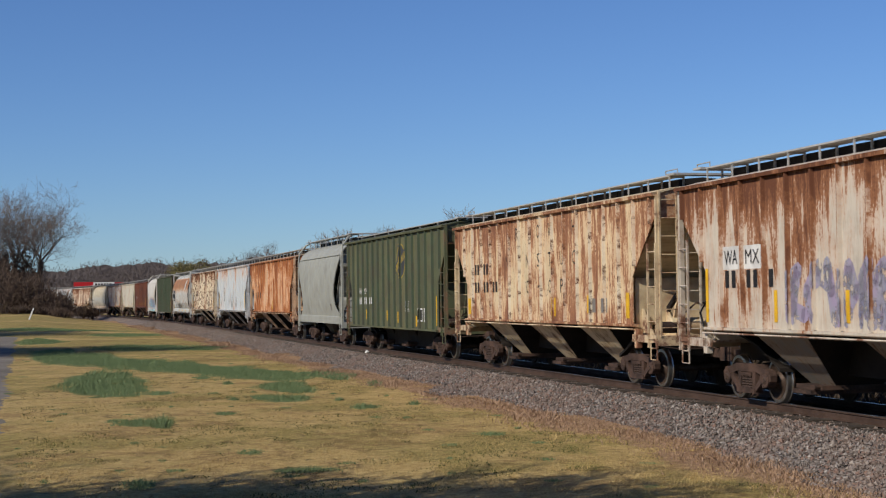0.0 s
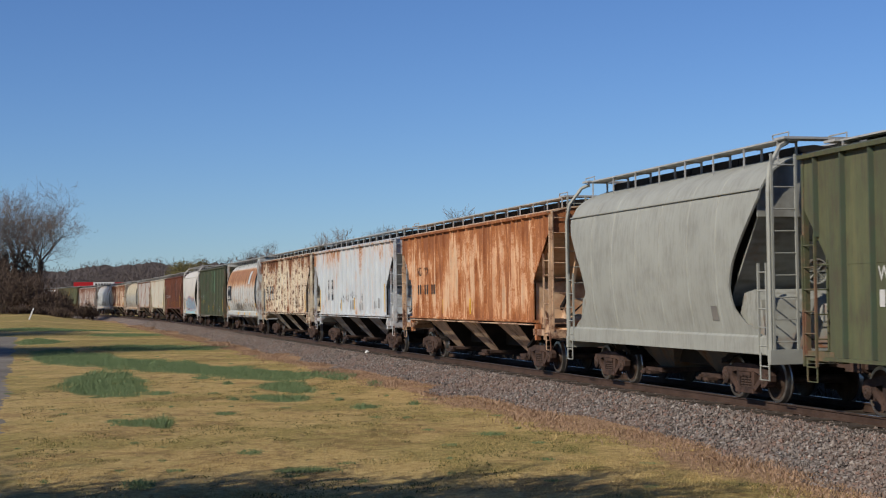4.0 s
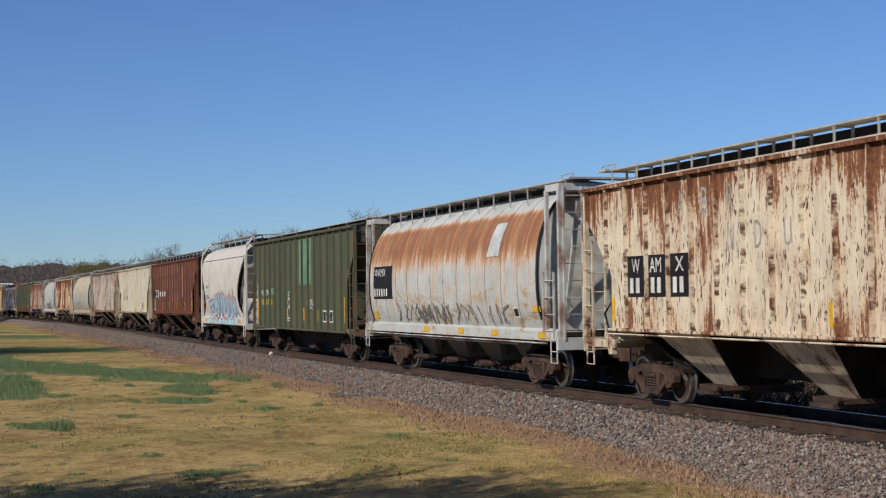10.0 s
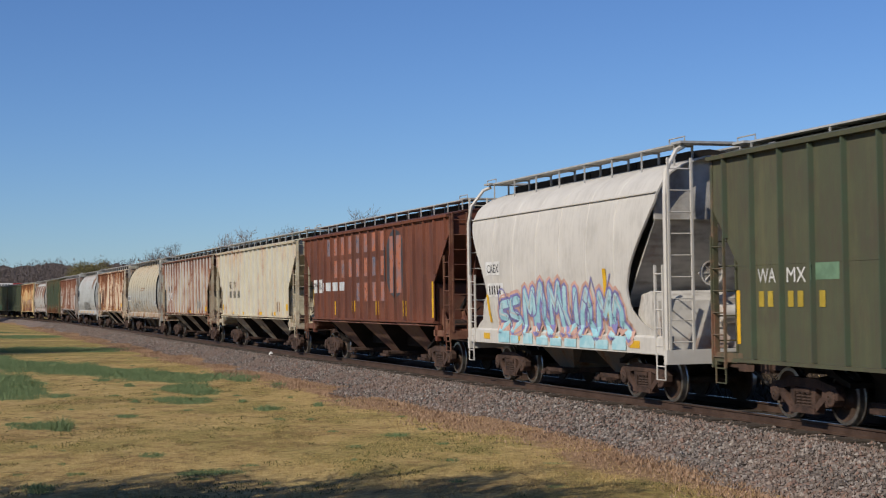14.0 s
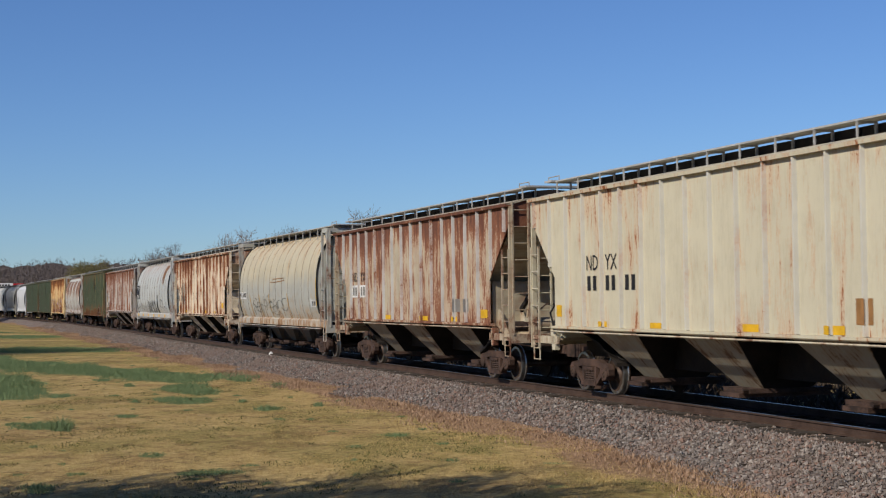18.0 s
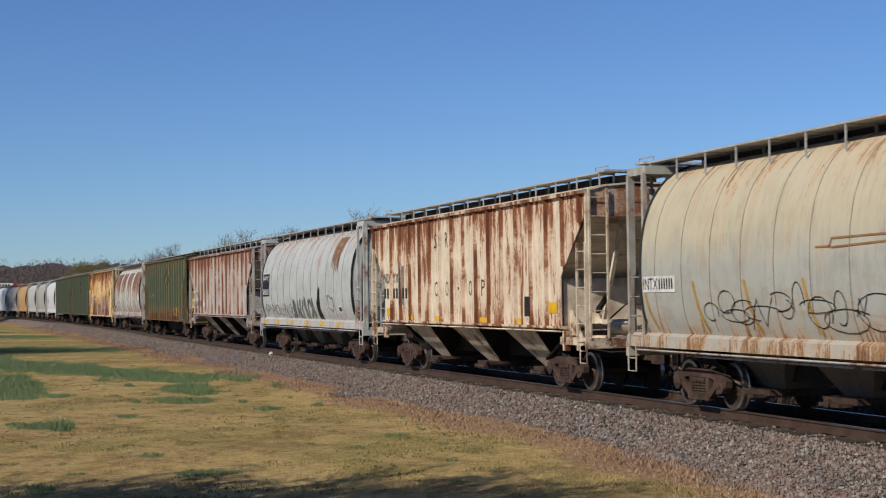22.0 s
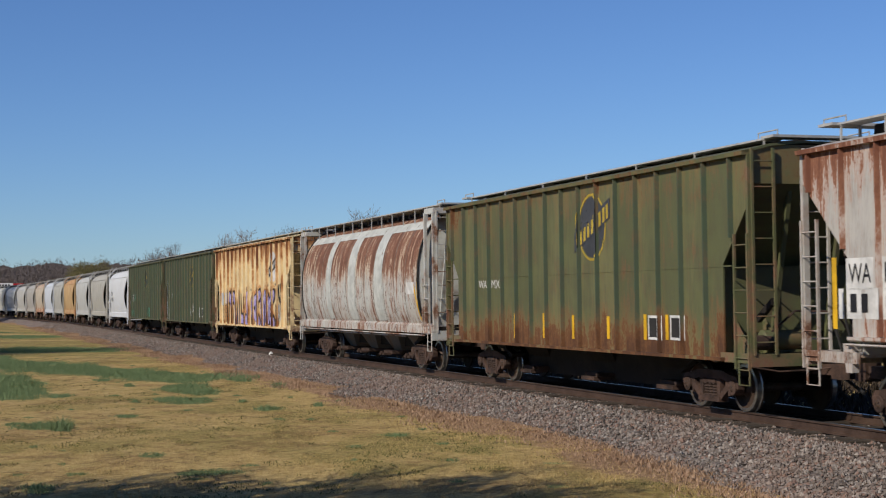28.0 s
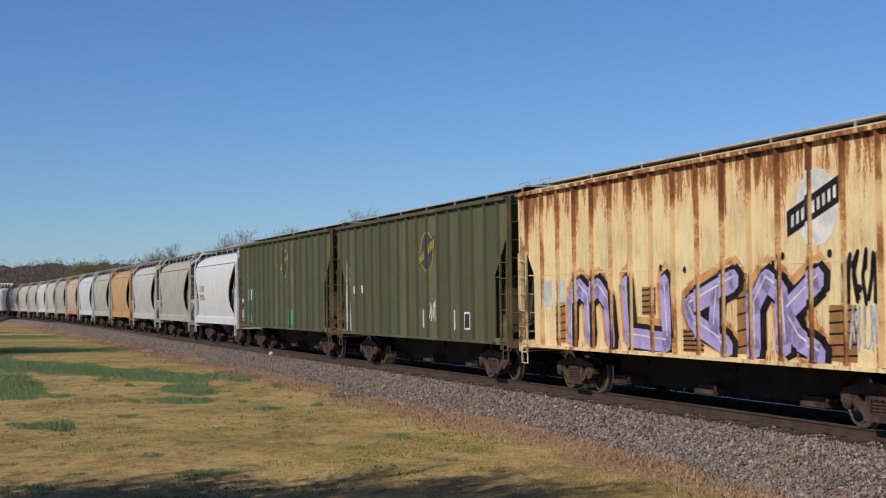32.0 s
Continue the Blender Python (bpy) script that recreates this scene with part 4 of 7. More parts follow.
KINDS = {"ribbed": ribbed(18.25, 8.43, False), "deep": ribbed(17.85, 8.2, True), "round": rounded(17.55, 8.05, False, True, 0.055), "short": rounded(13.0, 5.76, True), "tall": rounded(13.0, 5.76, True, True, 0.135), "stub": rounded(12.6, 5.6, True, False)}

# each wagon: kind, place of its middle along the line at the start, paint
CARS = [
    ("ribbed", -30.93, dict(base=(0.64, 0.57, 0.47), clean=0.36, rust=0.48, top=0.20, foot=-0.12, flank=0.08, tint=(0.30, 0.13, 0.06), rib=dict(rust=0.42)), "rusty cream ribbed hopper wagon with faded tags"),
    ("ribbed", -12.79, dict(base=(0.74, 0.60, 0.38), rust=0.53, top=0.10, tint=(0.36, 0.17, 0.085), dark=(0.17, 0.065, 0.038), speck=0.1, flank=0.04, rib=dict(base=(0.76, 0.68, 0.52), rust=0.30, speck=0.5)), "rust-streaked peach ribbed grain hopper wagon"),
    ("deep", 5.2, dict(base=(0.120, 0.136, 0.070), tone=(0.205, 0.185, 0.085), rust=0.0, foot=0.10, dirt=0.7, shade=0.50, rib=dict(base=(0.078, 0.112, 0.066), tone=None), tint=(0.15, 0.07, 0.03), dark=(0.07, 0.03, 0.015)), "dull green deep-sided hopper wagon"),
    ("tall", 20.55, dict(base=(0.37, 0.378, 0.336), rust=0.04, dirt=0.3), "pale grey smooth-sided two-bay hopper wagon"),
    ("ribbed", 36.01, dict(base=(0.72, 0.50, 0.32), rust=0.62, flank=0.03, tint=(0.44, 0.17, 0.06), dark=(0.24, 0.08, 0.032), rib=dict(rust=0.5)), "orange rust-covered ribbed grain hopper wagon"),
    ("ribbed", 54.3, dict(base=(0.60, 0.64, 0.655), clean=0.4, rust=0.08, top=0.19, drop=(3.0, 4.4), dirt=0.12, tint=(0.42, 0.20, 0.09), flank=0.02), "pale blue-grey ribbed hopper wagon"),
    ("ribbed", 72.42, dict(base=(0.78, 0.69, 0.52), rust=0.34, speck=0.7, top=0.22, tint=(0.26, 0.11, 0.05), flank=0.05, rib=dict(speck=0.9, rust=0.2)), "cream ribbed hopper wagon with rust scabs"),
    ("round", 90.48, dict(base=(0.56, 0.59, 0.575), rust=0.26, top=0.44, drop=(2.7, 3.6), cap=0.6, smear=0.8, soft=0.10, streak=1.0, foot=-0.1, tint=(0.46, 0.25, 0.12), dark=(0.25, 0.095, 0.05)), "pale grey round-sided hopper wagon, rusty above"),
    ("deep", 108.09, dict(base=(0.104, 0.112, 0.064), tone=(0.160, 0.140, 0.070), rust=0.0, foot=0.08, dirt=0.7, shade=0.50, rib=dict(base=(0.078, 0.112, 0.066), tone=None), tint=(0.15, 0.07, 0.03), dark=(0.07, 0.03, 0.015)), "green deep-sided hopper wagon with mint patch"),
    ("tall", 123.97, dict(base=(0.64, 0.61, 0.555), rust=0.03, dirt=0.2), "pale grey short hopper wagon with painted tags"),
    ("ribbed", 139.58, dict(base=(0.12, 0.042, 0.026), rust=0.30, tint=(0.17, 0.055, 0.028), dark=(0.09, 0.03, 0.018)), "red-brown ribbed hopper wagon with faded lettering"),
    ("ribbed", 157.82, dict(base=(0.62, 0.57, 0.42), clean=0.6, rust=0.13, top=0.10, dirt=0.15, rib=dict(base=(0.62, 0.60, 0.52), rust=0.10)), "cream ribbed grain hopper wagon with light rust"),
    ("ribbed", 176.15, dict(base=(0.50, 0.44, 0.32), clean=0.65, rust=0.50, top=0.26, dirt=0.35, flank=0.08, tint=(0.25, 0.10, 0.05), dark=(0.11, 0.04, 0.025), rib=dict(base=(0.56, 0.55, 0.52), rust=0.12, top=0.05)), "grey-cream ribbed hopper wagon streaked with rust"),
    ("round", 194.05, dict(base=(0.44, 0.445, 0.40), upper=(0.52, 0.465, 0.33), smear=0.35, rust=0.10, foot=0.24, dirt=0.25, tint=(0.34, 0.20, 0.10)), "cream round-sided hopper wagon with grimy foot"),
    ("ribbed", 212.52, dict(base=(0.80, 0.70, 0.53), rust=0.385, top=0.16, tint=(0.27, 0.105, 0.045), flank=0.15, rib=dict(base=(0.72, 0.64, 0.50), rust=0.36)), "cream ribbed hopper wagon with rust stripes"),
    ("round", 230.25, dict(base=(0.51, 0.535, 0.52), rust=0.06, top=0.14, foot=0.12, dirt=0.3), "pale grey round-sided hopper wagon with black blotch"),
    ("ribbed", 248.25, dict(base=(0.50, 0.475, 0.435), rust=0.28, top=0.25, tint=(0.27, 0.12, 0.07), dark=(0.16, 0.06, 0.035), rib=dict(rust=0.66)), "grey ribbed hopper wagon with brown streaks"),
    ("deep", 266.64, dict(base=(0.135, 0.145, 0.064), tone=(0.215, 0.195, 0.085), rust=0.10, foot=0.34, streak=0.7, dirt=0.5, shade=0.50, rib=dict(base=(0.078, 0.112, 0.066), tone=None), tint=(0.15, 0.065, 0.025), dark=(0.07, 0.03, 0.015)), "green deep-sided hopper wagon with yellow emblem"),
    ("round", 284.32, dict(base=(0.53, 0.54, 0.505), upper=(0.58, 0.51, 0.37), rust=0.36, top=0.22, drop=(2.2, 3.6), foot=0.05, speck=0.6, tint=(0.24, 0.115, 0.07), dark=(0.135, 0.058, 0.038)), "rust-brown round-sided hopper wagon with pale bands"),
    ("deep", 301.94, dict(base=(0.82, 0.66, 0.37), rust=0.18, top=0.26, tint=(0.38, 0.17, 0.06), flank=0.06, rib=dict(base=(0.74, 0.56, 0.30), rust=0.36)), "yellow deep-sided hopper wagon with lilac tags"),
    ("deep", 319.16, dict(base=(0.100, 0.104, 0.048), tone=(0.205, 0.185, 0.085), rust=0.02, foot=0.14, dirt=0.7, shade=0.50, rib=dict(base=(0.078, 0.112, 0.066), tone=None), tint=(0.14, 0.065, 0.028), dark=(0.07, 0.03, 0.015)), "green deep-sided hopper wagon with white corner"),
    ("deep", 336.6, dict(base=(0.100, 0.106, 0.048), tone=(0.205, 0.185, 0.085), rust=0.0, foot=0.12, dirt=0.7, shade=0.50, rib=dict(base=(0.078, 0.112, 0.066), tone=None), tint=(0.14, 0.065, 0.028), dark=(0.07, 0.03, 0.015)), "green deep-sided hopper wagon with mint marks"),
    ("short", 351.5, dict(base=(0.622, 0.638, 0.655), rust=0.0, dirt=0.05), "clean white smooth-sided hopper wagon"),
    ("short", 364.87, dict(base=(0.437, 0.42, 0.37), rust=0.02, dirt=0.3), "beige-grey smooth-sided hopper wagon"),
    ("stub", 378.06, dict(base=(0.504, 0.504, 0.479), rust=0.02, dirt=0.2), "pale grey smooth short hopper wagon"),
    ("stub", 390.87, dict(base=(0.521, 0.353, 0.168), rust=0.20, dirt=0.3), "ochre-stained smooth-sided short hopper wagon"),
    ("stub", 403.54, dict(base=(0.437, 0.428, 0.386), rust=0.02, dirt=0.3), "grey smooth-sided short hopper wagon"),
    ("stub", 416.12, dict(base=(0.554, 0.588, 0.63), rust=0.0, dirt=0.1), "blue-white smooth-sided short hopper wagon"),
    ("stub", 428.67, dict(base=(0.521, 0.454, 0.353), rust=0.16, foot=0.2, dirt=0.3), "cream short hopper wagon with a rusty foot"),
    ("stub", 441.31, dict(base=(0.42, 0.395, 0.353), rust=0.04, dirt=0.3), "dusty grey smooth-sided short hopper wagon"),
    ("stub", 454.1, dict(base=(0.487, 0.479, 0.445), rust=0.02, dirt=0.2), "light grey smooth-sided short hopper wagon"),
    ("stub", 466.82, dict(base=(0.571, 0.58, 0.571), rust=0.0, dirt=0.1), "off-white smooth-sided short hopper wagon"),
    ("stub", 479.35, dict(base=(0.454, 0.454, 0.42), rust=0.02, dirt=0.2), "light grey smooth-sided short hopper wagon"),
    ("stub", 491.98, dict(base=(0.504, 0.479, 0.437), rust=0.02, dirt=0.2), "light grey smooth-sided short hopper wagon"),
    ("stub", 504.68, dict(base=(0.437, 0.42, 0.386), rust=0.04, dirt=0.3), "dusty grey smooth-sided short hopper wagon"),
    ("stub", 517.4, dict(base=(0.504, 0.504, 0.487), rust=0.02, dirt=0.2), "light grey smooth-sided short hopper wagon"),
    ("stub", 530.1, dict(base=(0.47, 0.454, 0.42), rust=0.02, dirt=0.2), "light grey smooth-sided short hopper wagon"),
    ("stub", 542.8, dict(base=(0.47, 0.454, 0.42), rust=0.02, dirt=0.2), "light grey smooth-sided short hopper wagon"),
]

TRAIN = []


def build_train():
    for kind, mid, paint, label in CARS:
        r = KINDS[kind]
        car = tagged(new("hopper_wagon"), label + " on the rails", "railway wagon", "wagons of the freight train")
        car.empty_display_size = 0.5
        if kind in ("deep", "round"):
            paint.update(panel=0.955 if kind == "deep" else 1.12, phase=0.0)
        if kind != "ribbed":
            paint.setdefault("cells", 0.6 if kind == "deep" else 0.0)
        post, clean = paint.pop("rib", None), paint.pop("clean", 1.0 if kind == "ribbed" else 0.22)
        side = weathered("paint of a wagon", car, **paint)
        ribs = weathered("post paint of a wagon", car, **dict(paint, **post)) if post else side
        dull = {k: v for k, v in paint.items()}
        dull.update(cap=0.0, smear=0.0, speck=0.0, flank=0.0, tone=None, upper=None, rust=0.3 * paint["rust"] + 0.08, dirt=0.75, top=0.0, foot=0.05, streak=0.6)
        inner = weathered("end paint of a wagon", car, **dull)
        # grimy bays; a low clean also darkens their base for shade beneath
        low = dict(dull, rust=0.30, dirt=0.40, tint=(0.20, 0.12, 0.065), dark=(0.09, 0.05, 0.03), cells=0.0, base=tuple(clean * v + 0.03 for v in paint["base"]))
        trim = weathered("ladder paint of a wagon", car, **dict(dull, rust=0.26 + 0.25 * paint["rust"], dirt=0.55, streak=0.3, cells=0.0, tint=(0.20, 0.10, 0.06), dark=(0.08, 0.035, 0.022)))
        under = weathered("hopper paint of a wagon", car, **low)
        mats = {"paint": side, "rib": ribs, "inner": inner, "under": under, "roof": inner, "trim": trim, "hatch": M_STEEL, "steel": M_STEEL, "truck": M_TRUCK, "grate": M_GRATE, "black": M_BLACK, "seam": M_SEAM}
        TRAIN.append((car, r, mid, r.build(car, mats), mats))


build_train()


# ---- writing and tags on the wagons' sides ----
def wear(name, colour, hole=0.3, rough=0.6, second=None):
    """Thin paint, worn through in flakes and runs."""
    n = Nodes(name, rough, 0.0, 0.3)
    colour, second = aged(colour), second and aged(second)
    c = n.coords()
    a, b = n.noise(c, 3.0, 5), n.noise(n.scaled(c, (14.0, 1, 6.0)), 1.0, 5, 0.7)
    n.colour(n.mix(n.ramp(a, 0.35, 0.65), colour, second or tuple(v * 0.72 for v in colour)))
    n.put(n.b.inputs["Alpha"], n.ramp(n.math("ADD", n.math("MULTIPLY", a, 0.5), n.math("MULTIPLY", b, 0.5)), 0.2 + 0.3 * hole, 0.3 + 0.3 * hole))
    return n.m


D_WHITE = wear("worn white lettering", (0.74, 0.73, 0.70), 0.12)
D_PLATE = wear("white stencil ground", (0.74, 0.73, 0.70), 0.1)
D_BLACK = wear("black lettering", (0.018, 0.018, 0.020), 0.05)
D_YELLOW = wear("yellow safety stripe", (0.78, 0.45, 0.02), 0.25)
D_GREY = wear("grey paint patch", (0.22, 0.205, 0.185), 0.4)
D_SCRAWL = wear("thin dark scrawl", (0.20, 0.20, 0.185), 0.62)
D_MINT = wear("mint repaint", (0.16, 0.27, 0.17), 0.1)
D_TEAL = wear("mint green repaint spot", (0.08, 0.33, 0.22), 0.15)
D_ORANGE = wear("faded orange lettering", (0.42, 0.14, 0.07), 0.45, 0.6, (0.24, 0.16, 0.16))
D_SLATE = wear("slate lettering", (0.15, 0.15, 0.19), 0.5, 0.6, (0.30, 0.13, 0.08))
D_GOLD = wear("faded yellow emblem", (0.50, 0.36, 0.05), 0.48)
D_NAVY = wear("faded dark emblem", (0.06, 0.065, 0.075), 0.45)
D_LILAC = wear("lilac tag paint", (0.42, 0.36, 0.66), 0.0, 0.5, (0.33, 0.27, 0.52))
D_INK = wear("black tag paint", (0.012, 0.011, 0.014), 0.0, 0.5)
D_RUSTY = wear("brown tag paint", (0.34, 0.17, 0.06), 0.1)
D_AQUA = wear("aqua tag paint", (0.28, 0.55, 0.62), 0.05, 0.5, (0.45, 0.66, 0.70))
D_PURPLE = wear("violet tag paint", (0.27, 0.25, 0.50), 0.05)
D_PINK = wear("salmon tag paint", (0.66, 0.40, 0.32), 0.1)
D_HAZE = wear("faded blue tag paint", (0.30, 0.30, 0.36), 0.62, 0.6, (0.34, 0.28, 0.40))
D_BAND = wear("pale paint band", (0.56, 0.57, 0.53), 0.35)
D_FAINT = wear("faint violet tag paint", (0.24, 0.23, 0.32), 0.62, 0.6, (0.34, 0.33, 0.38))
D_STENCIL = wear("worn dark lettering", (0.028, 0.02, 0.016), 0.42)
D_FIELD = wear("black test panel", (0.035, 0.033, 0.03), 0.3)
D_RUSTY2 = wear("red-brown rust stain", (0.32, 0.165, 0.085), 0.72)
D_ASH = wear("ash grey repaint", (0.36, 0.36, 0.35), 0.15)
D_RUN = wear("yellow-brown run", (0.46, 0.29, 0.08), 0.45)
D_PALE = wear("pale repaint patch", (0.60, 0.62, 0.62), 0.05)


def cut(poly, axis, lim, keep_less):
    """The part of a convex outline on one side of a line."""
    out = []
    for i, p in enumerate(poly):
        q = poly[(i + 1) % len(poly)]
        a, b = (lim - p[axis], lim - q[axis]) if keep_less else (p[axis] - lim, q[axis] - lim)
        if a >= 0:
            out.append(p)
        if a * b < 0:
            k = a / (a - b)
            out.append((p[0] + (q[0] - p[0]) * k, p[1] + (q[1] - p[1]) * k))
    return out


def decal(i, name, polys, mat, lift=1, label=""):
    """Paint on a side; bars and blocks become single parts."""
    if name == "number_bars":
        for poly in polys:
            lay(i, name[:-1], [poly], mat, lift, label)
    elif name in ("pale_strip", "stencil_patch", "plate", "repaint"):
        for poly in polys:
            lay(i, name, [poly], mat, lift, label)
    else:
        lay(i, name, polys, mat, lift, label)


def lay(i, name, polys, mat, lift=1, label=""):
    """Paint on the camera's side of wagon i: convex outlines in metres along and up, laid on sheet and posts alike."""
    car, r, mid, parts, mats = TRAIN[i]
    g = Geo()
    edges = sorted([x - r.rib_w / 2 for x in r.ribs] + [x + r.rib_w / 2 for x in r.ribs])
    bounds = [-99.0] + edges + [99.0]
    for poly in polys:
        lo, hi = min(p[0] for p in poly), max(p[0] for p in poly)
        for k in range(len(bounds) - 1):
            a, b = bounds[k], bounds[k + 1]
            if b < lo or a > hi:
                continue
            piece = cut(cut(poly, 0, a, False), 0, b, True) if r.ribs else poly
            if len(piece) < 3:
                continue
            if r.ribs:
                y = (r.W if k % 2 else r.side(0)) + 0.0035 * lift
                g.add([(x, -y, z) for x, z in piece], [tuple(range(len(piece)))])
            else:
                z0, z1 = min(p[1] for p in piece), max(p[1] for p in piece)
                m = max(1, int((z1 - z0) / 0.16))
                for j in range(m):
                    band = cut(cut(piece, 1, z0 + (z1 - z0) * j / m, False), 1, z0 + (z1 - z0) * (j + 1) / m, True)
                    if len(band) > 2:
                        g.add([(x, -r.side(z) - 0.006 - 0.0035 * lift, z) for x, z in band], [tuple(range(len(band)))])
    if g.v:
        return place(name, g.mesh(name), mat, car, None, label)


def rect(x0, z0, x1, z1):
    return [(x0, z0), (x1, z0), (x1, z1), (x0, z1)]


def ribbon(pts, w):
    """Convex pieces of a painted stroke."""
    out = []
    for (x0, z0), (x1, z1) in zip(pts, pts[1:]):
        d = math.hypot(x1 - x0, z1 - z0) or 1
        nx, nz = -(z1 - z0) / d * w / 2, (x1 - x0) / d * w / 2
        out.append([(x0 - nx, z0 - nz), (x1 - nx, z1 - nz), (x1 + nx, z1 + nz), (x0 + nx, z0 + nz)])
    for x, z in pts:
        out.append([(x + w / 2 * math.cos(a), z + w / 2 * math.sin(a)) for a in (0.4, 1.45, 2.5, 3.54, 4.6, 5.64)])
    return out


def disc(x, z, r, n=16):
    return [(x + r * math.cos(2 * math.pi * k / n), z + r * math.sin(2 * math.pi * k / n)) for k in range(n)]


def ring(x, z, r, w, n=18):
    return ribbon([(x + r * math.cos(2 * math.pi * k / n), z + r * math.sin(2 * math.pi * k / n)) for k in range(n + 1)], w)


def letters(text, x0, z0, x1, z1):
    """Triangles of a word in the built-in font, fitted to a box."""
    cu = bpy.data.curves.new("word", "FONT")
    cu.body, cu.resolution_u = text, 2
    ob = bpy.data.objects.new("word", cu)
    me = bpy.data.meshes.new_from_object(ob)
    me.calc_loop_triangles()
    v = [(p.co.x, p.co.y) for p in me.vertices]
    a, b, c, d = min(p[0] for p in v), max(p[0] for p in v), min(p[1] for p in v), max(p[1] for p in v)
    out = [[(x0 + (v[i][0] - a) / (b - a) * (x1 - x0), z0 + (v[i][1] - c) / (d - c) * (z1 - z0)) for i in t.vertices] for t in me.loop_triangles]
    bpy.data.objects.remove(ob)
    bpy.data.curves.remove(cu)
    bpy.data.meshes.remove(me)
    return out


def bars(x0, z0, x1, z1, n, fill=0.46):
    """Plain bars in place of figures."""
    w = (x1 - x0) / n
    return [rect(x0 + w * k, z0, x0 + w * (k + fill), z1) for k in range(n)]


def swirl(seed, x0, z0, x1, z1, n, w=0.03):
    """Thin sprayed curls, one after the other."""
    rng = random.Random(seed)
    out = []
    for k in range(n):
        cx, cz = x0 + (x1 - x0) * (k + 0.5) / n, (z0 + z1) / 2
        rx, rz = (x1 - x0) / n * rng.uniform(0.25, 0.9), (z1 - z0) * rng.uniform(0.15, 0.5)
        cz += rng.uniform(-0.25, 0.2) * (z1 - z0)
        a0, span = rng.uniform(0, 6.3), rng.uniform(3.5, 7.5)
        out += ribbon([(cx + rx * math.cos(a0 + span * j / 14) * (1 - 0.3 * j / 14), cz + rz * math.sin(a0 + span * j / 14)) for j in range(15)], w) if rng.random() < 0.7 else ribbon([(cx - rx, cz - rz), (cx - rx * 0.3, cz + rz), (cx + rx * 0.2, cz - rz * 0.8), (cx + rx, cz + rz * 1.1)], w)
    return out


def scrawl(seed, x0, z0, x1, z1, n, w=0.05):
    """Loose sprayed loops."""
    rng = random.Random(seed)
    out = []
    step = (x1 - x0) / n
    for k in range(n):
        a = x0 + step * k
        pts = [(a + step * rng.uniform(0, 1.0), z0 + (z1 - z0) * f + rng.uniform(-0.05, 0.05)) for f in (0.0, 0.5, 1.0, 0.7, 0.2, 0.05)]
        out += ribbon(pts[:rng.choice((4, 5, 6))], w)
    return out


def emblem(i, x, z, s):
    """The round emblem with a slanted banner, as plain shapes."""
    decal(i, "emblem", [disc(x, z, 0.52 * s)], D_NAVY, 1)
    decal(i, "emblem_ring", ring(x, z, 0.56 * s, 0.05), D_GOLD, 2)
    decal(i, "emblem_banner", [[(x - 0.75 * s, z - 0.42 * s), (x + 0.75 * s, z + 0.12 * s), (x + 0.75 * s, z + 0.46 * s), (x - 0.75 * s, z - 0.08 * s)]], D_NAVY, 3)
    decal(i, "emblem_bars", [[(x + a * s, z + (0.36 * a - 0.12) * s), (x + (a + 0.09) * s, z + (0.36 * a - 0.09) * s), (x + (a + 0.09) * s, z + (0.36 * a + 0.15) * s), (x + a * s, z + (0.36 * a + 0.12) * s)] for a in (-0.66, -0.5, -0.34, -0.18, -0.02, 0.14, 0.30, 0.46, 0.60)], D_GOLD, 4)


def stripes(i, spots, mat=None):
    for x0, z0, x1, z1 in spots:
        decal(i, "reflector", [rect(x0, z0, x1, z1)], mat or D_YELLOW, 2)


def frames(i, spots):
    """Black test panels with a white edge."""
    for x0, z0, x1, z1 in spots:
        decal(i, "test_panel", [rect(x0, z0, x1, z1)], D_PLATE, 2)
        decal(i, "test_panel_field", [rect(x0 + 0.05, z0 + 0.05, x1 - 0.05, z1 - 0.05)], D_FIELD, 3)


def panel(i, x):
    """Where the sheet between two posts begins and ends, at x."""
    edges = [-9.0] + sorted(TRAIN[i][1].ribs) + [9.0]
    k = max(n for n, e in enumerate(edges) if e <= x)
    return edges[k] + 0.06, edges[k + 1] - 0.24


def mark(i, text, x0, z0, x1, z1, mat, digits=5, gap=0.12, plates=False):
    """Reporting letters, one pair in each panel between the posts where there are two."""
    a, b = text.split() if " " in text else (text, "")
    if not b:
        decal(i, "lettering", letters(a, x0, z0, x1, z1), mat, 3)
        return
    for k, word in enumerate((a, b)):
        p0, p1 = panel(i, x0 + 0.30 + 0.958 * k)
        if plates:
            decal(i, "plate", [rect(p0 - 0.02, z0 - 0.10, p1 + 0.06, z1 + 0.08)], D_PLATE, 1)
        decal(i, "lettering", letters(word, p0 + 0.06, z0, min(p1, p0 + 0.66), z1), mat, 3)


def numbers(i, x0, z0, z1, n, mat, lift=3):
    """Plain bars for the running number, two in each panel."""
    for k in range(0, n, 2):
        p0, p1 = panel(i, x0 + 0.30 + 0.958 * (k // 2))
        for q in range(min(2, n - k)):
            a = p0 + 0.09 + 0.30 * q
            lay(i, "number_bar", [rect(a, z0, a + 0.17, z1)], mat, lift)


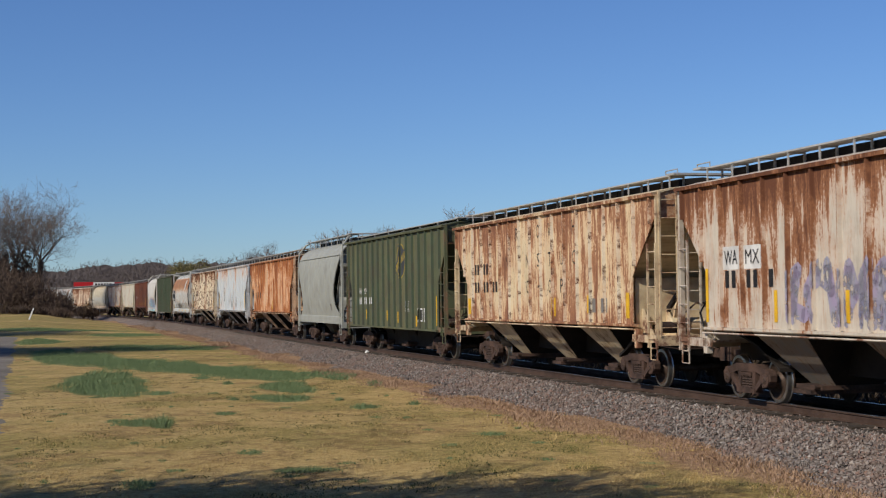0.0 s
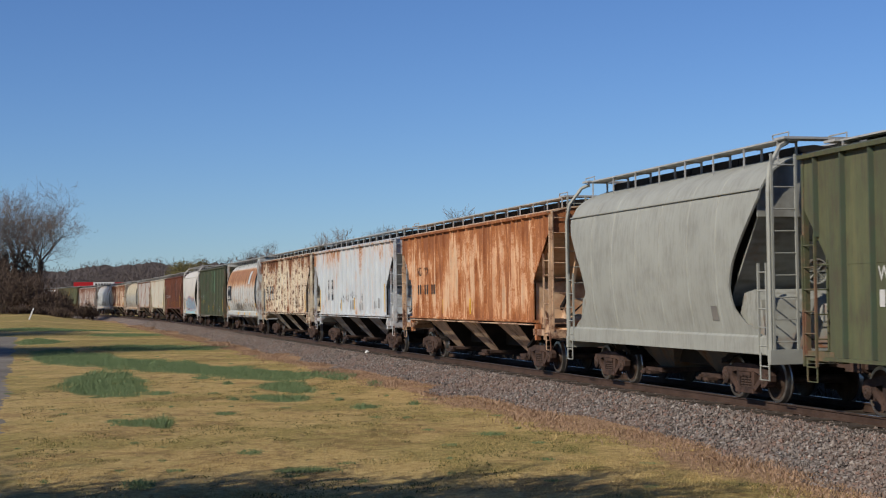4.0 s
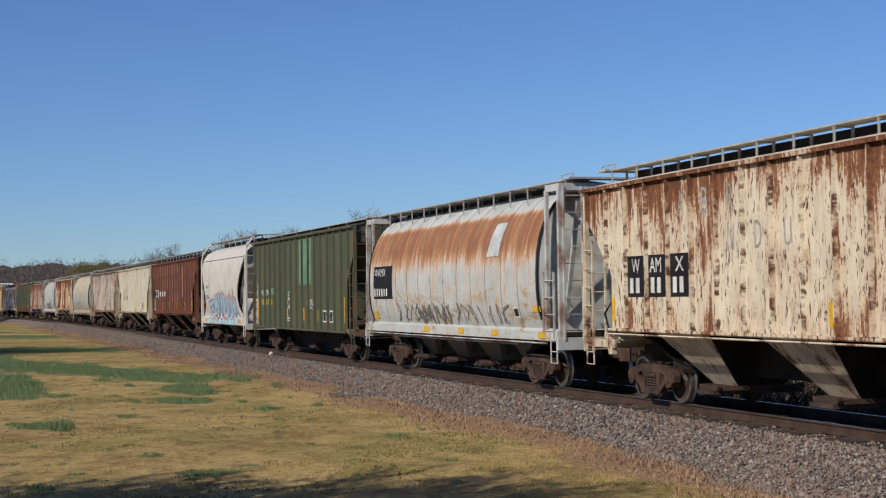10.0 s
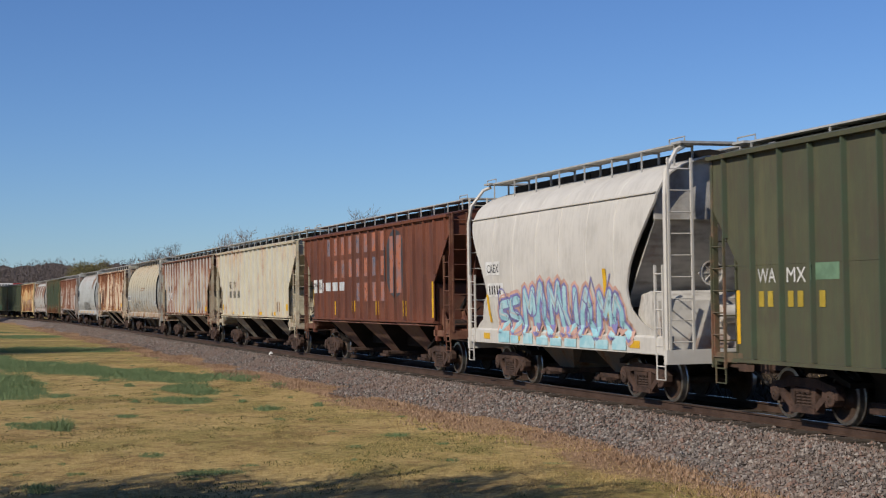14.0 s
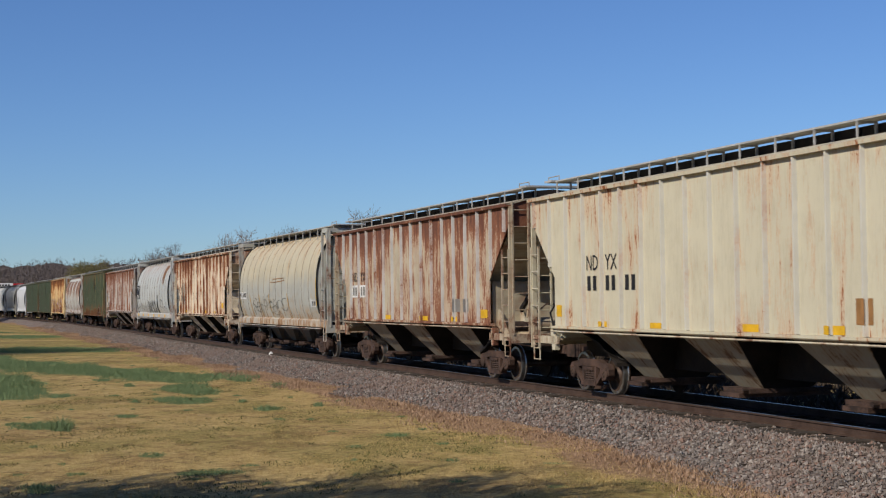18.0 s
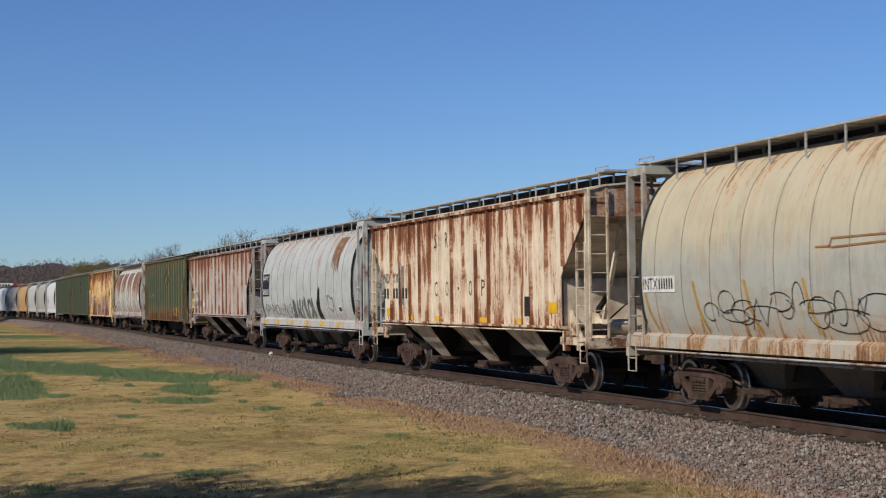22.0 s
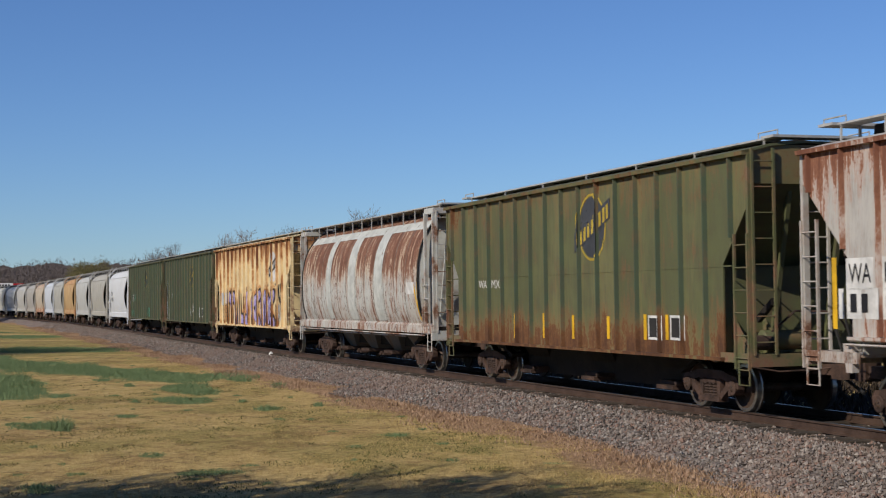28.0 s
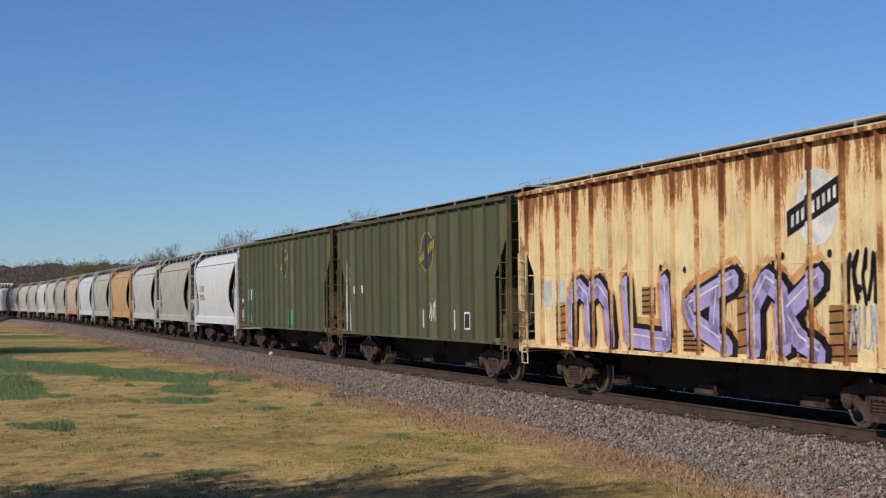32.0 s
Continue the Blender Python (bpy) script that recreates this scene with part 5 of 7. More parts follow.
def tags():
    mark(0, "WA MX", -6.0, 2.72, -4.4, 3.0, D_BLACK, 0, plates=True)
    numbers(0, -6.0, 2.26, 2.60, 5, D_BLACK)
    stripes(0, [(-7.05, 1.57, -6.92, 2.66), (-3.98, 1.60, -3.84, 2.2), (-1.32, 1.62, -1.18, 2.18)])
    decal(0, "faded_tag", scrawl(3, -3.4, 1.7, 4.5, 2.6, 13, 0.30), D_HAZE, 1)
    decal(0, "faded_tag", scrawl(8, -2.6, 1.6, 3.5, 2.5, 9, 0.12), D_FAINT, 2)
    for x0, x1 in ((4.12, 4.58), (4.96, 5.38)):
        decal(1, "stencil_patch", [rect(x0, 1.72, x1, 2.07)], D_GREY)
    for row, z in (("_R_OW_H", 3.93), ("N_NSTUC", 3.14), ("__C-OP_", 2.41)):
        for k, glyph in enumerate(row):
            x = -2.72 + 0.96 * k
            if glyph not in "_":
                decal(1, "worn_letter", [rect(x - 0.06, z - 0.03, x + 0.08, z + 0.03)] if glyph == "-" else letters(glyph, x - 0.10, z - 0.19, x + 0.14, z + 0.19), D_STENCIL, 1)
    numbers(1, -6.4, 2.83, 3.15, 4, D_STENCIL)
    numbers(1, -6.4, 2.28, 2.60, 6, D_STENCIL)
    stripes(1, [(-6.9, 1.6, -6.6, 2.1), (1.45, 1.6, 1.6, 2.1), (4.0, 1.7, 4.1, 2.15), (6.6, 1.6, 6.82, 2.2)])
    mark(2, "WA MX", -5.65, 2.32, -3.9, 2.57, D_WHITE, 0)
    numbers(2, -5.7, 1.90, 2.18, 6, D_WHITE)
    emblem(2, 1.9, 3.55, 1.15)
    decal(2, "sprayed_word", letters("TRUST", 2.5, 1.82, 3.15, 2.02), D_WHITE, 2)
    decal(2, "sprayed_word", letters("JESUS", 2.55, 1.58, 3.15, 1.78), D_WHITE, 2)
    stripes(2, [(-4.32, 1.28, -4.18, 1.68), (-0.54, 1.26, -0.4, 1.66), (1.28, 1.2, 1.42, 1.62), (4.12, 1.1, 4.3, 1.48), (7.0, 1.15, 7.12, 2.2)])
    frames(2, [(4.65, 1.28, 5.1, 1.76), (5.3, 1.28, 5.75, 1.76)])
    decal(3, "test_panel", [rect(3.2, 1.6, 3.5, 1.9)], D_GREY)
    mark(4, "ND YX", -5.9, 2.93, -4.4, 3.22, D_BLACK, 0)
    numbers(4, -5.9, 2.26, 2.60, 6, D_BLACK)
    stripes(4, [(-2.7, 1.6, -2.55, 2.1), (0.6, 1.6, 0.75, 2.1)])
    for word, x0, x1 in (("WA", -4.93, -4.43), ("MX", -4.13, -3.65)):
        decal(5, "plate", [rect(x0, 2.07, x1, 3.02)], D_INK, 1)
        decal(5, "lettering", letters(word, x0 + 0.06, 2.72, x1 - 0.06, 2.94), D_WHITE, 3)
        decal(5, "number_bars", bars(x0 + 0.05, 2.36, x1, 2.6, 3), D_WHITE, 3)
    for x0, z0, x1, z1 in ((4.87, 1.72, 5.35, 2.02), (5.6, 1.74, 6.1, 2.14), (2.09, 1.65, 2.77, 1.96), (-5.65, 2.34, -5.27, 2.66), (-5.69, 1.76, -5.25, 2.07), (0.25, 1.66, 0.87, 2.08), (-2.2, 1.7, -1.95, 1.95)):
        decal(5, "stencil_patch", [rect(x0, z0, x1, z1)], D_ASH, 1)
    decal(5, "diamond", [q for x, z in ((-1.33, 2.12), (-0.37, 2.17), (0.63, 2.3), (1.39, 2.23), (2.59, 2.18)) for q in ribbon([(x - 0.12, z), (x, z + 0.15), (x + 0.12, z), (x, z - 0.15), (x - 0.12, z)], 0.03)], D_STENCIL, 2)
    stripes(5, [(6.78, 1.6, 6.92, 2.72), (-3.62, 1.59, -3.5, 2.11), (-1.95, 1.6, -1.83, 2.1), (0.9, 1.66, 1.03, 2.18), (-7.0, 1.6, -6.9, 2.6)])
    for k, word in enumerate(("W", "AM", "X")):
        p0, p1 = panel(6, -6.1 + 0.96 * k)
        decal(6, "plate", [rect(p0 - 0.02, 2.10, p1 + 0.08, 2.92)], D_INK, 1)
        decal(6, "lettering", letters(word, p0 + (0.06 if len(word) > 1 else 0.2), 2.58, p0 + 0.56, 2.86), D_WHITE, 3)
        for q in range(2):
            lay(6, "number_bar", [rect(p0 + 0.10 + 0.28 * q, 2.18, p0 + 0.26 + 0.28 * q, 2.48)], D_WHITE, 3)
    for glyph, x, z in (("A", -3.84, 3.85), ("B", -2.88, 3.85), ("R", -1.92, 3.85), ("N", -1.92, 3.15), ("D", -0.96, 3.15), ("U", 0.0, 3.15)):
        decal(6, "worn_letter", letters(glyph, x - 0.10, z - 0.24, x + 0.14, z + 0.24), D_ASH, 1)
    decal(6, "stencil_patch", [rect(3.95, 1.7, 4.5, 2.1), rect(4.8, 1.72, 5.3, 2.16)], D_GREY, 1)
    stripes(6, [(6.74, 1.53, 6.9, 2.47), (-7.0, 1.6, -6.85, 2.1), (1.2, 1.6, 1.35, 2.0)])
    decal(7, "number_board", [rect(-6.66, 2.12, -4.62, 3.13)], D_INK, 1)
    decal(7, "lettering", letters("WAMX", -6.55, 2.82, -5.3, 3.06), D_WHITE, 3)
    decal(7, "number_bars", bars(-6.55, 2.2, -5.0, 2.44, 6), D_WHITE, 3)
    decal(7, "pale_patch", [[(3.7, 3.15), (4.55, 3.15), (4.65, 3.98), (3.95, 3.98)]], D_PALE, 2)
    decal(7, "scrawl", scrawl(21, -4.4, 1.45, 5.2, 1.95, 16, 0.05), D_SCRAWL, 2)
    decal(7, "tag_word", scrawl(22, -2.2, 1.45, 0.6, 1.85, 8, 0.11), D_GREY, 3)
    frames(7, [(5.45, 1.62, 5.8, 1.9)])
    stripes(7, [(6.7, 1.78, 7.2, 1.92), (-6.9, 1.5, -6.5, 1.72)])
    decal(8, "repaint", [rect(0.3, 2.7, 2.27, 4.43)], D_MINT, 1)
    decal(8, "repaint", [rect(-4.75, 2.35, -4.05, 2.62)], D_MINT, 1)
    mark(8, "WA MX", -6.3, 2.32, -4.6, 2.56, D_WHITE, 0)
    numbers(8, -6.3, 1.92, 2.18, 5, D_GOLD)
    decal(8, "sprayed_sign", ring(-1.45, 2.02, 0.17, 0.05, 10) + ring(-1.45, 1.62, 0.24, 0.05, 10) + ribbon([(-1.6, 1.3), (-1.25, 1.3)], 0.04) + ribbon([(-1.35, 2.1), (-1.55, 2.4), (-1.3, 2.45)], 0.05), D_WHITE, 2)
    decal(8, "sprayed_tag", scrawl(31, 1.85, 1.92, 2.6, 2.12, 5, 0.035) + ribbon([(2.0, 1.8), (2.2, 1.84), (2.45, 1.78)], 0.03), D_WHITE, 2)
    frames(8, [(4.0, 1.3, 4.45, 1.73), (4.95, 1.3, 5.4, 1.73)])
    stripes(8, [(-7.32, 1.27, -7.2, 2.2), (-1.78, 1.27, -1.64, 1.75), (1.0, 1.32, 1.14, 1.82)])
    stripes(8, [(3.2, 1.3, 3.3, 1.75), (6.9, 1.3, 7.02, 2.2)], D_GOLD)
    decal(9, "plate", [rect(-4.1, 2.68, -3.05, 3.02), rect(-4.0, 2.14, -2.9, 2.48)], D_PLATE, 1)
    decal(9, "lettering", letters("CAEX", -3.98, 2.74, -3.15, 2.95), D_BLACK, 2)
    decal(9, "number_bars", bars(-3.9, 2.2, -3.0, 2.42, 5), D_BLACK, 2)
    colour_tag(9, -3.5, 1.02, 4.1, 2.5)
    stripes(9, [(3.05, 1.6, 3.22, 2.7), (-4.15, 1.5, -4.0, 2.2)])
    for x0, x1 in ((-7.0, -6.4), (-6.3, -5.75), (-5.4, -4.5), (-4.4, -3.6), (-3.4, -2.5)):
        decal(10, "plate", [rect(x0, 2.36 if x0 < -6 else 2.42, x1, 2.84 if x0 < -6 else 2.72)], D_PLATE if x0 < -5.6 else D_PALE, 1)
    decal(10, "lettering", letters("PM", -6.92, 2.48, -6.48, 2.72) + letters("RX", -6.25, 2.48, -5.82, 2.72), D_BLACK, 2)
    for z, first, count in ((3.95, -4.8, 8), (3.17, -3.84, 7), (2.36, -0.96, 4)):
        for k in range(count):
            x = first + 0.96 * k
            lay(10, "lettering_block", [rect(x - 0.16, z - 0.30, x + 0.20, z + 0.30)], D_SLATE if (k * 5 + count) % 4 == 0 else D_ORANGE, 1)
    decal(10, "emblem", [disc(3.3, 3.2, 1.05)], D_NAVY, 1)
    decal(10, "emblem_bars", [rect(2.75, 2.3, 3.25, 4.05), rect(3.45, 2.3, 3.95, 4.05), rect(3.2, 3.1, 3.5, 3.45)], D_ORANGE, 2)
    stripes(10, [(-3.98, 1.57, -3.86, 2.06), (-1.42, 1.7, -1.3, 2.07), (1.38, 1.62, 1.52, 2.06), (-7.05, 1.9, -7.0, 2.5), (4.3, 1.6, 4.42, 2.06), (6.85, 1.57, 7.0, 2.6)])
    mark(11, "ND YX", -5.5, 2.68, -4.0, 3.0, D_BLACK, 0)
    numbers(11, -5.5, 2.25, 2.56, 6, D_BLACK)
    stripes(11, [(-6.9, 1.68, -6.6, 1.94), (-4.6, 1.49, -4.15, 1.6), (-2.1, 1.49, -1.6, 1.6), (1.55, 1.49, 2.1, 1.62), (4.1, 1.49, 4.7, 1.63), (6.6, 1.7, 6.95, 1.95)])
    decal(11, "stencil_patch", [rect(5.0, 1.65, 5.45, 2.05)], D_RUSTY, 1)
    mark(12, "ND YX", -6.3, 2.70, -4.6, 3.0, D_BLACK, 0)
    for k in range(2):
        p0, p1 = panel(12, -6.0 + 0.96 * k)
        decal(12, "plate", [rect(p0 - 0.02, 2.18, p1 + 0.12, 2.58)], D_PLATE, 1)
    numbers(12, -6.3, 2.24, 2.52, 4, D_GREY)
    stripes(12, [(-2.3, 1.49, -1.75, 1.62), (1.4, 1.49, 1.95, 1.62), (4.0, 1.49, 4.5, 1.62), (6.35, 1.6, 6.85, 1.82)])
    decal(12, "stencil_patch", [rect(4.2, 1.75, 4.75, 2.1), rect(4.95, 1.75, 5.4, 2.1)], D_GREY, 1)
    decal(13, "plate", [rect(-7.02, 2.19, -5.62, 2.5)], D_PLATE, 1)
    decal(13, "lettering", letters("INTX", -6.98, 2.24, -6.36, 2.46), D_BLACK, 2)
    decal(13, "number_bars", bars(-6.3, 2.25, -5.66, 2.45, 6, 0.5), D_BLACK, 2)
    decal(13, "scrawl", swirl(41, -4.6, 1.6, 0.8, 2.3, 9, 0.016) + swirl(42, -3.8, 1.5, 2.2, 2.2, 7, 0.014), D_INK, 2)
    for x in (-7.0, -4.9, -3.0, -1.1, 2.3):
        decal(13, "yellow_run", ribbon([(x, 2.35), (x + 0.14, 1.9), (x + 0.34, 1.48)], 0.09), D_RUN, 1)
    decal(13, "sprayed_arrow", ribbon([(-0.7, 2.86), (-0.3, 2.86), (-0.25, 2.98), (1.8, 3.0), (1.75, 2.9), (-0.25, 2.84)], 0.03), D_RUSTY, 2)
    frames(13, [(6.3, 1.85, 6.55, 2.12), (6.6, 1.85, 6.85, 2.12)])
    stripes(13, [(6.95, 1.9, 7.08, 2.9)])
    decal(13, "bulkhead_placard", [[(6.0, 2.0), (6.2, 2.2), (6.4, 2.0), (6.2, 1.8)]], D_PALE, 1)
    mark(14, "ND YX", -6.88, 2.6, -5.5, 2.9, D_BLACK, 0)
    numbers(14, -6.88, 2.13, 2.44, 6, D_BLACK)
    decal(14, "stencil_patch", [rect(-5.5, 1.94, -4.98, 3.1)], D_GREY, 1)
    for x, z, glyph in ((-1.92, 3.72, "S"), (-0.96, 3.72, "R"), (-1.92, 2.38, "C"), (-0.96, 2.38, "O"), (0.0, 2.38, "-"), (0.96, 2.38, "O"), (1.92, 2.38, "P")):
        decal(14, "worn_letter", [rect(x - 0.06, z - 0.03, x + 0.08, z + 0.03)] if glyph == "-" else letters(glyph, x - 0.11, z - 0.21, x + 0.14, z + 0.21), D_STENCIL, 1)
    decal(14, "stencil_patch", [rect(4.79, 1.67, 5.31, 2.14)], D_STENCIL, 1)
    stripes(14, [(-6.8, 1.6, -6.45, 1.82), (-4.5, 1.49, -4.1, 1.62), (-2.0, 1.49, -1.5, 1.62), (1.65, 1.49, 2.2, 1.62), (4.1, 1.49, 4.6, 1.62), (6.3, 1.75, 6.8, 2.0)])
    decal(15, "number_board", [rect(-6.98, 2.28, -5.72, 3.20)], D_INK, 1)
    decal(15, "lettering", letters("WAMX", -6.9, 2.90, -5.85, 3.14), D_WHITE, 3)
    decal(15, "number_bars", bars(-6.88, 2.34, -5.75, 2.58, 6), D_WHITE, 3)
    decal(15, "scrawl", swirl(51, -6.9, 1.5, -1.5, 1.95, 14, 0.03), D_SCRAWL, 2)
    decal(15, "sprayed_tag", scrawl(52, -1.9, 1.45, 1.9, 2.1, 9, 0.16), D_SCRAWL, 2)
    decal(15, "black_blotch", ribbon([(2.35, 1.5), (2.3, 1.95), (2.5, 2.1), (2.6, 2.45), (2.5, 1.8), (2.65, 1.5)], 0.26), D_INK, 3)
    decal(15, "sprayed_heart", ribbon([(3.9, 1.95), (3.8, 2.25), (4.1, 2.25), (4.25, 2.15), (4.5, 2.2), (4.6, 1.9), (4.4, 1.7), (3.8, 1.85)], 0.04), D_SCRAWL, 3)
    for k in range(11):
        x, low = 4.22 + 0.105 * k, 2.75 + 0.55 * abs(math.sin(k * 1.7)) + (0.5 if k in (0, 10) else 0.0)
        lay(15, "rust_stain", [[(x + 0.03, low), (x + 0.07, low), (x + 0.125, 4.30), (x - 0.02, 4.30)]], D_RUSTY2 if k % 4 else D_RUSTY, 1 + k % 2)
    frames(15, [(5.25, 1.66, 5.65, 1.9)])
    mark(16, "WA MX", -7.3, 2.28, -5.95, 2.58, D_BLACK, 0, plates=True)
    decal(16, "plate", [rect(-7.38, 1.74, -6.75, 2.2), rect(-6.65, 1.74, -6.05, 2.2), rect(-5.95, 1.76, -5.3, 2.16), rect(-5.0, 1.8, -4.5, 2.1), rect(-4.25, 1.8, -3.6, 2.1)], D_PLATE, 1)
    numbers(16, -7.3, 1.84, 2.12, 6, D_BLACK)
    decal(16, "sprayed_tag", scrawl(61, -2.6, 1.75, -1.9, 2.35, 5, 0.04), D_WHITE, 2)
    stripes(16, [(-7.55, 1.58, -7.42, 2.68), (-4.5, 1.66, -4.34, 2.14), (-1.88, 1.6, -1.72, 2.16)])
    emblem(17, 1.6, 3.60, 1.25)
    mark(17, "WA MX", -5.85, 2.36, -4.3, 2.56, D_WHITE, 0)
    stripes(17, [(-5.95, 1.28, -5.8, 1.8), (-3.12, 1.14, -2.98, 1.74), (-1.26, 1.18, -1.12, 1.75), (0.45, 1.2, 0.58, 1.72), (2.3, 1.24, 2.44, 1.71), (4.05, 1.26, 4.18, 1.76), (5.0, 1.28, 5.12, 1.76)])
    frames(17, [(4.25, 1.27, 4.85, 1.74), (5.2, 1.28, 5.8, 1.75)])
    decal(18, "plate", [rect(6.0, 2.25, 6.75, 2.6)], D_PLATE, 1)
    decal(18, "pale_strip", [rect(-3.55, 1.45, -2.9, 4.2), rect(-0.62, 1.45, 0.28, 4.2), rect(2.54, 1.45, 3.46, 4.2)], D_BAND, 1)
    decal(18, "pale_strip", [rect(-7.0, 4.16, 7.0, 4.42)], D_BAND, 2)
    decal(18, "yellow_run", ribbon([(6.75, 2.5), (6.95, 1.9), (7.0, 1.5)], 0.1), D_YELLOW, 1)
    stripes(18, [(7.0, 1.6, 7.12, 2.6)])
    big_tag(19)
    decal(19, "number_bars", bars(-6.7, 1.9, -5.2, 2.5, 2, 0.7), D_PALE, 1)
    decal(19, "pale_disc", [disc(4.95, 3.5, 0.62)], D_PLATE, 1)
    decal(19, "banner", [[(4.06, 3.05), (5.65, 3.55), (5.65, 3.97), (4.06, 3.47)]], D_INK, 2)
    decal(19, "banner_bars", [[(4.2 + 0.155 * k, 3.2 + 0.049 * k), (4.28 + 0.155 * k, 3.225 + 0.049 * k), (4.28 + 0.155 * k, 3.42 + 0.049 * k), (4.2 + 0.155 * k, 3.39 + 0.049 * k)] for k in range(9)], D_PLATE, 3)
    decal(19, "black_spots", [disc(x, z, 0.07, 8) for x, z in ((3.6, 2.62), (3.9, 2.75), (-0.6, 2.66), (0.4, 2.6), (-3.5, 2.55), (5.3, 2.75), (6.6, 2.0), (6.1, 2.2))], D_INK, 2)
    decal(20, "scraped_paint", scrawl(71, -7.1, 1.1, -6.6, 3.3, 3, 0.16), D_PALE, 1)
    decal(20, "plate", [rect(-6.2, 2.3, -5.75, 2.56), rect(-5.2, 2.32, -4.75, 2.58)], D_PLATE, 1)
    emblem(20, 1.8, 3.45, 1.0)
    stripes(20, [(-4.0, 1.2, -3.86, 1.76), (-1.2, 1.25, -1.08, 1.78), (1.35, 1.28, 1.48, 1.8), (4.1, 1.25, 4.22, 1.8)], D_PALE)
    frames(20, [(4.95, 1.28, 5.4, 1.75)])
    decal(20, "sprayed_tag", scrawl(72, 1.95, 1.55, 2.6, 2.0, 4, 0.06), D_WHITE, 2)
    emblem(21, 0.9, 3.6, 1.0)
    decal(21, "repaint", [rect(-5.2, 2.2, -4.7, 2.66), rect(-5.9, 1.15, -5.5, 1.55), rect(1.8, 1.15, 2.3, 1.75)], D_TEAL, 1)
    decal(21, "plate", [rect(-5.95, 2.15, -5.5, 2.6)], D_PLATE, 1)
    decal(22, "number_bars", bars(-3.6, 2.6, -2.2, 2.9, 4) + bars(-3.6, 2.15, -2.2, 2.45, 5), D_SCRAWL, 1)
    # reflectors on the sill plates
    for i, xs, z, y in ((7, (-1.8, 1.2, 3.8, 6.9), 1.17, 1.504), (9, (-4.6, -2.5, -0.1, 2.0, 4.1), 1.08, 1.474), (15, (-7.2, -4.8, -2.5, 0.0, 2.4, 4.8), 1.17, 1.504)):
        for x in xs:
            place("reflector", Geo().box(x, x + 0.45, -y - 0.006, -y, z, z + 0.15).mesh("reflector"), M_YELLOW, TRAIN[i][0])


def colour_tag(i, x0, z0, x1, z1):
    """Crowded letters in pale blue with violet edges over salmon, down onto the sill."""
    rng = random.Random(12)
    n = 9
    w = (x1 - x0) / n
    back, edge, fill, shine = [], [], [], []
    for k in range(n):
        a = x0 + w * (k + 0.5)
        top = z1 - 0.08 - 0.035 * (k - 4) ** 2 * 0.6 + rng.uniform(-0.12, 0.05)
        lean = rng.uniform(0.0, 0.3)
        form = rng.choice((
            [(-0.38, 0.05), (-0.30, 0.55), (-0.10, 1.0), (0.12, 0.62), (0.05, 0.30), (0.40, 0.02)],
            [(-0.30, 0.95), (-0.36, 0.45), (-0.15, 0.05), (0.25, 0.15), (0.30, 0.9)],
            [(0.30, 0.92), (-0.20, 0.85), (-0.32, 0.5), (0.15, 0.42), (0.32, 0.2), (-0.30, 0.05)],
            [(-0.34, 0.02), (-0.26, 0.95), (0.02, 0.5), (0.26, 0.98), (0.36, 0.05)]))
        pts = [(a + w * p * 1.15 + lean * q, z0 + 0.30 + (top - z0 - 0.30) * q) for p, q in form]
        back += ribbon(pts, 0.50)
        edge += ribbon(pts, 0.33)
        fill += ribbon(pts, 0.20)
        shine += ribbon([(x - 0.03, z + 0.04) for x, z in pts[1:4]], 0.05)
    low = [rect(x0 + w * k, z0, x0 + w * (k + rng.uniform(0.5, 1.0)), z0 + rng.uniform(0.18, 0.34)) for k in range(n)]
    decal(i, "tag_ground", back, D_PINK, 1)
    decal(i, "tag_foot", low, D_AQUA, 2)
    decal(i, "tag_outline", edge, D_PURPLE, 2)
    decal(i, "tag_letters", fill, D_AQUA, 3)
    decal(i, "tag_shine", shine, D_PALE, 4)
    decal(i, "tag_lines", swirl(13, x0, z0 + 0.3, x1, z1 - 0.1, 8, 0.04), D_PURPLE, 4)


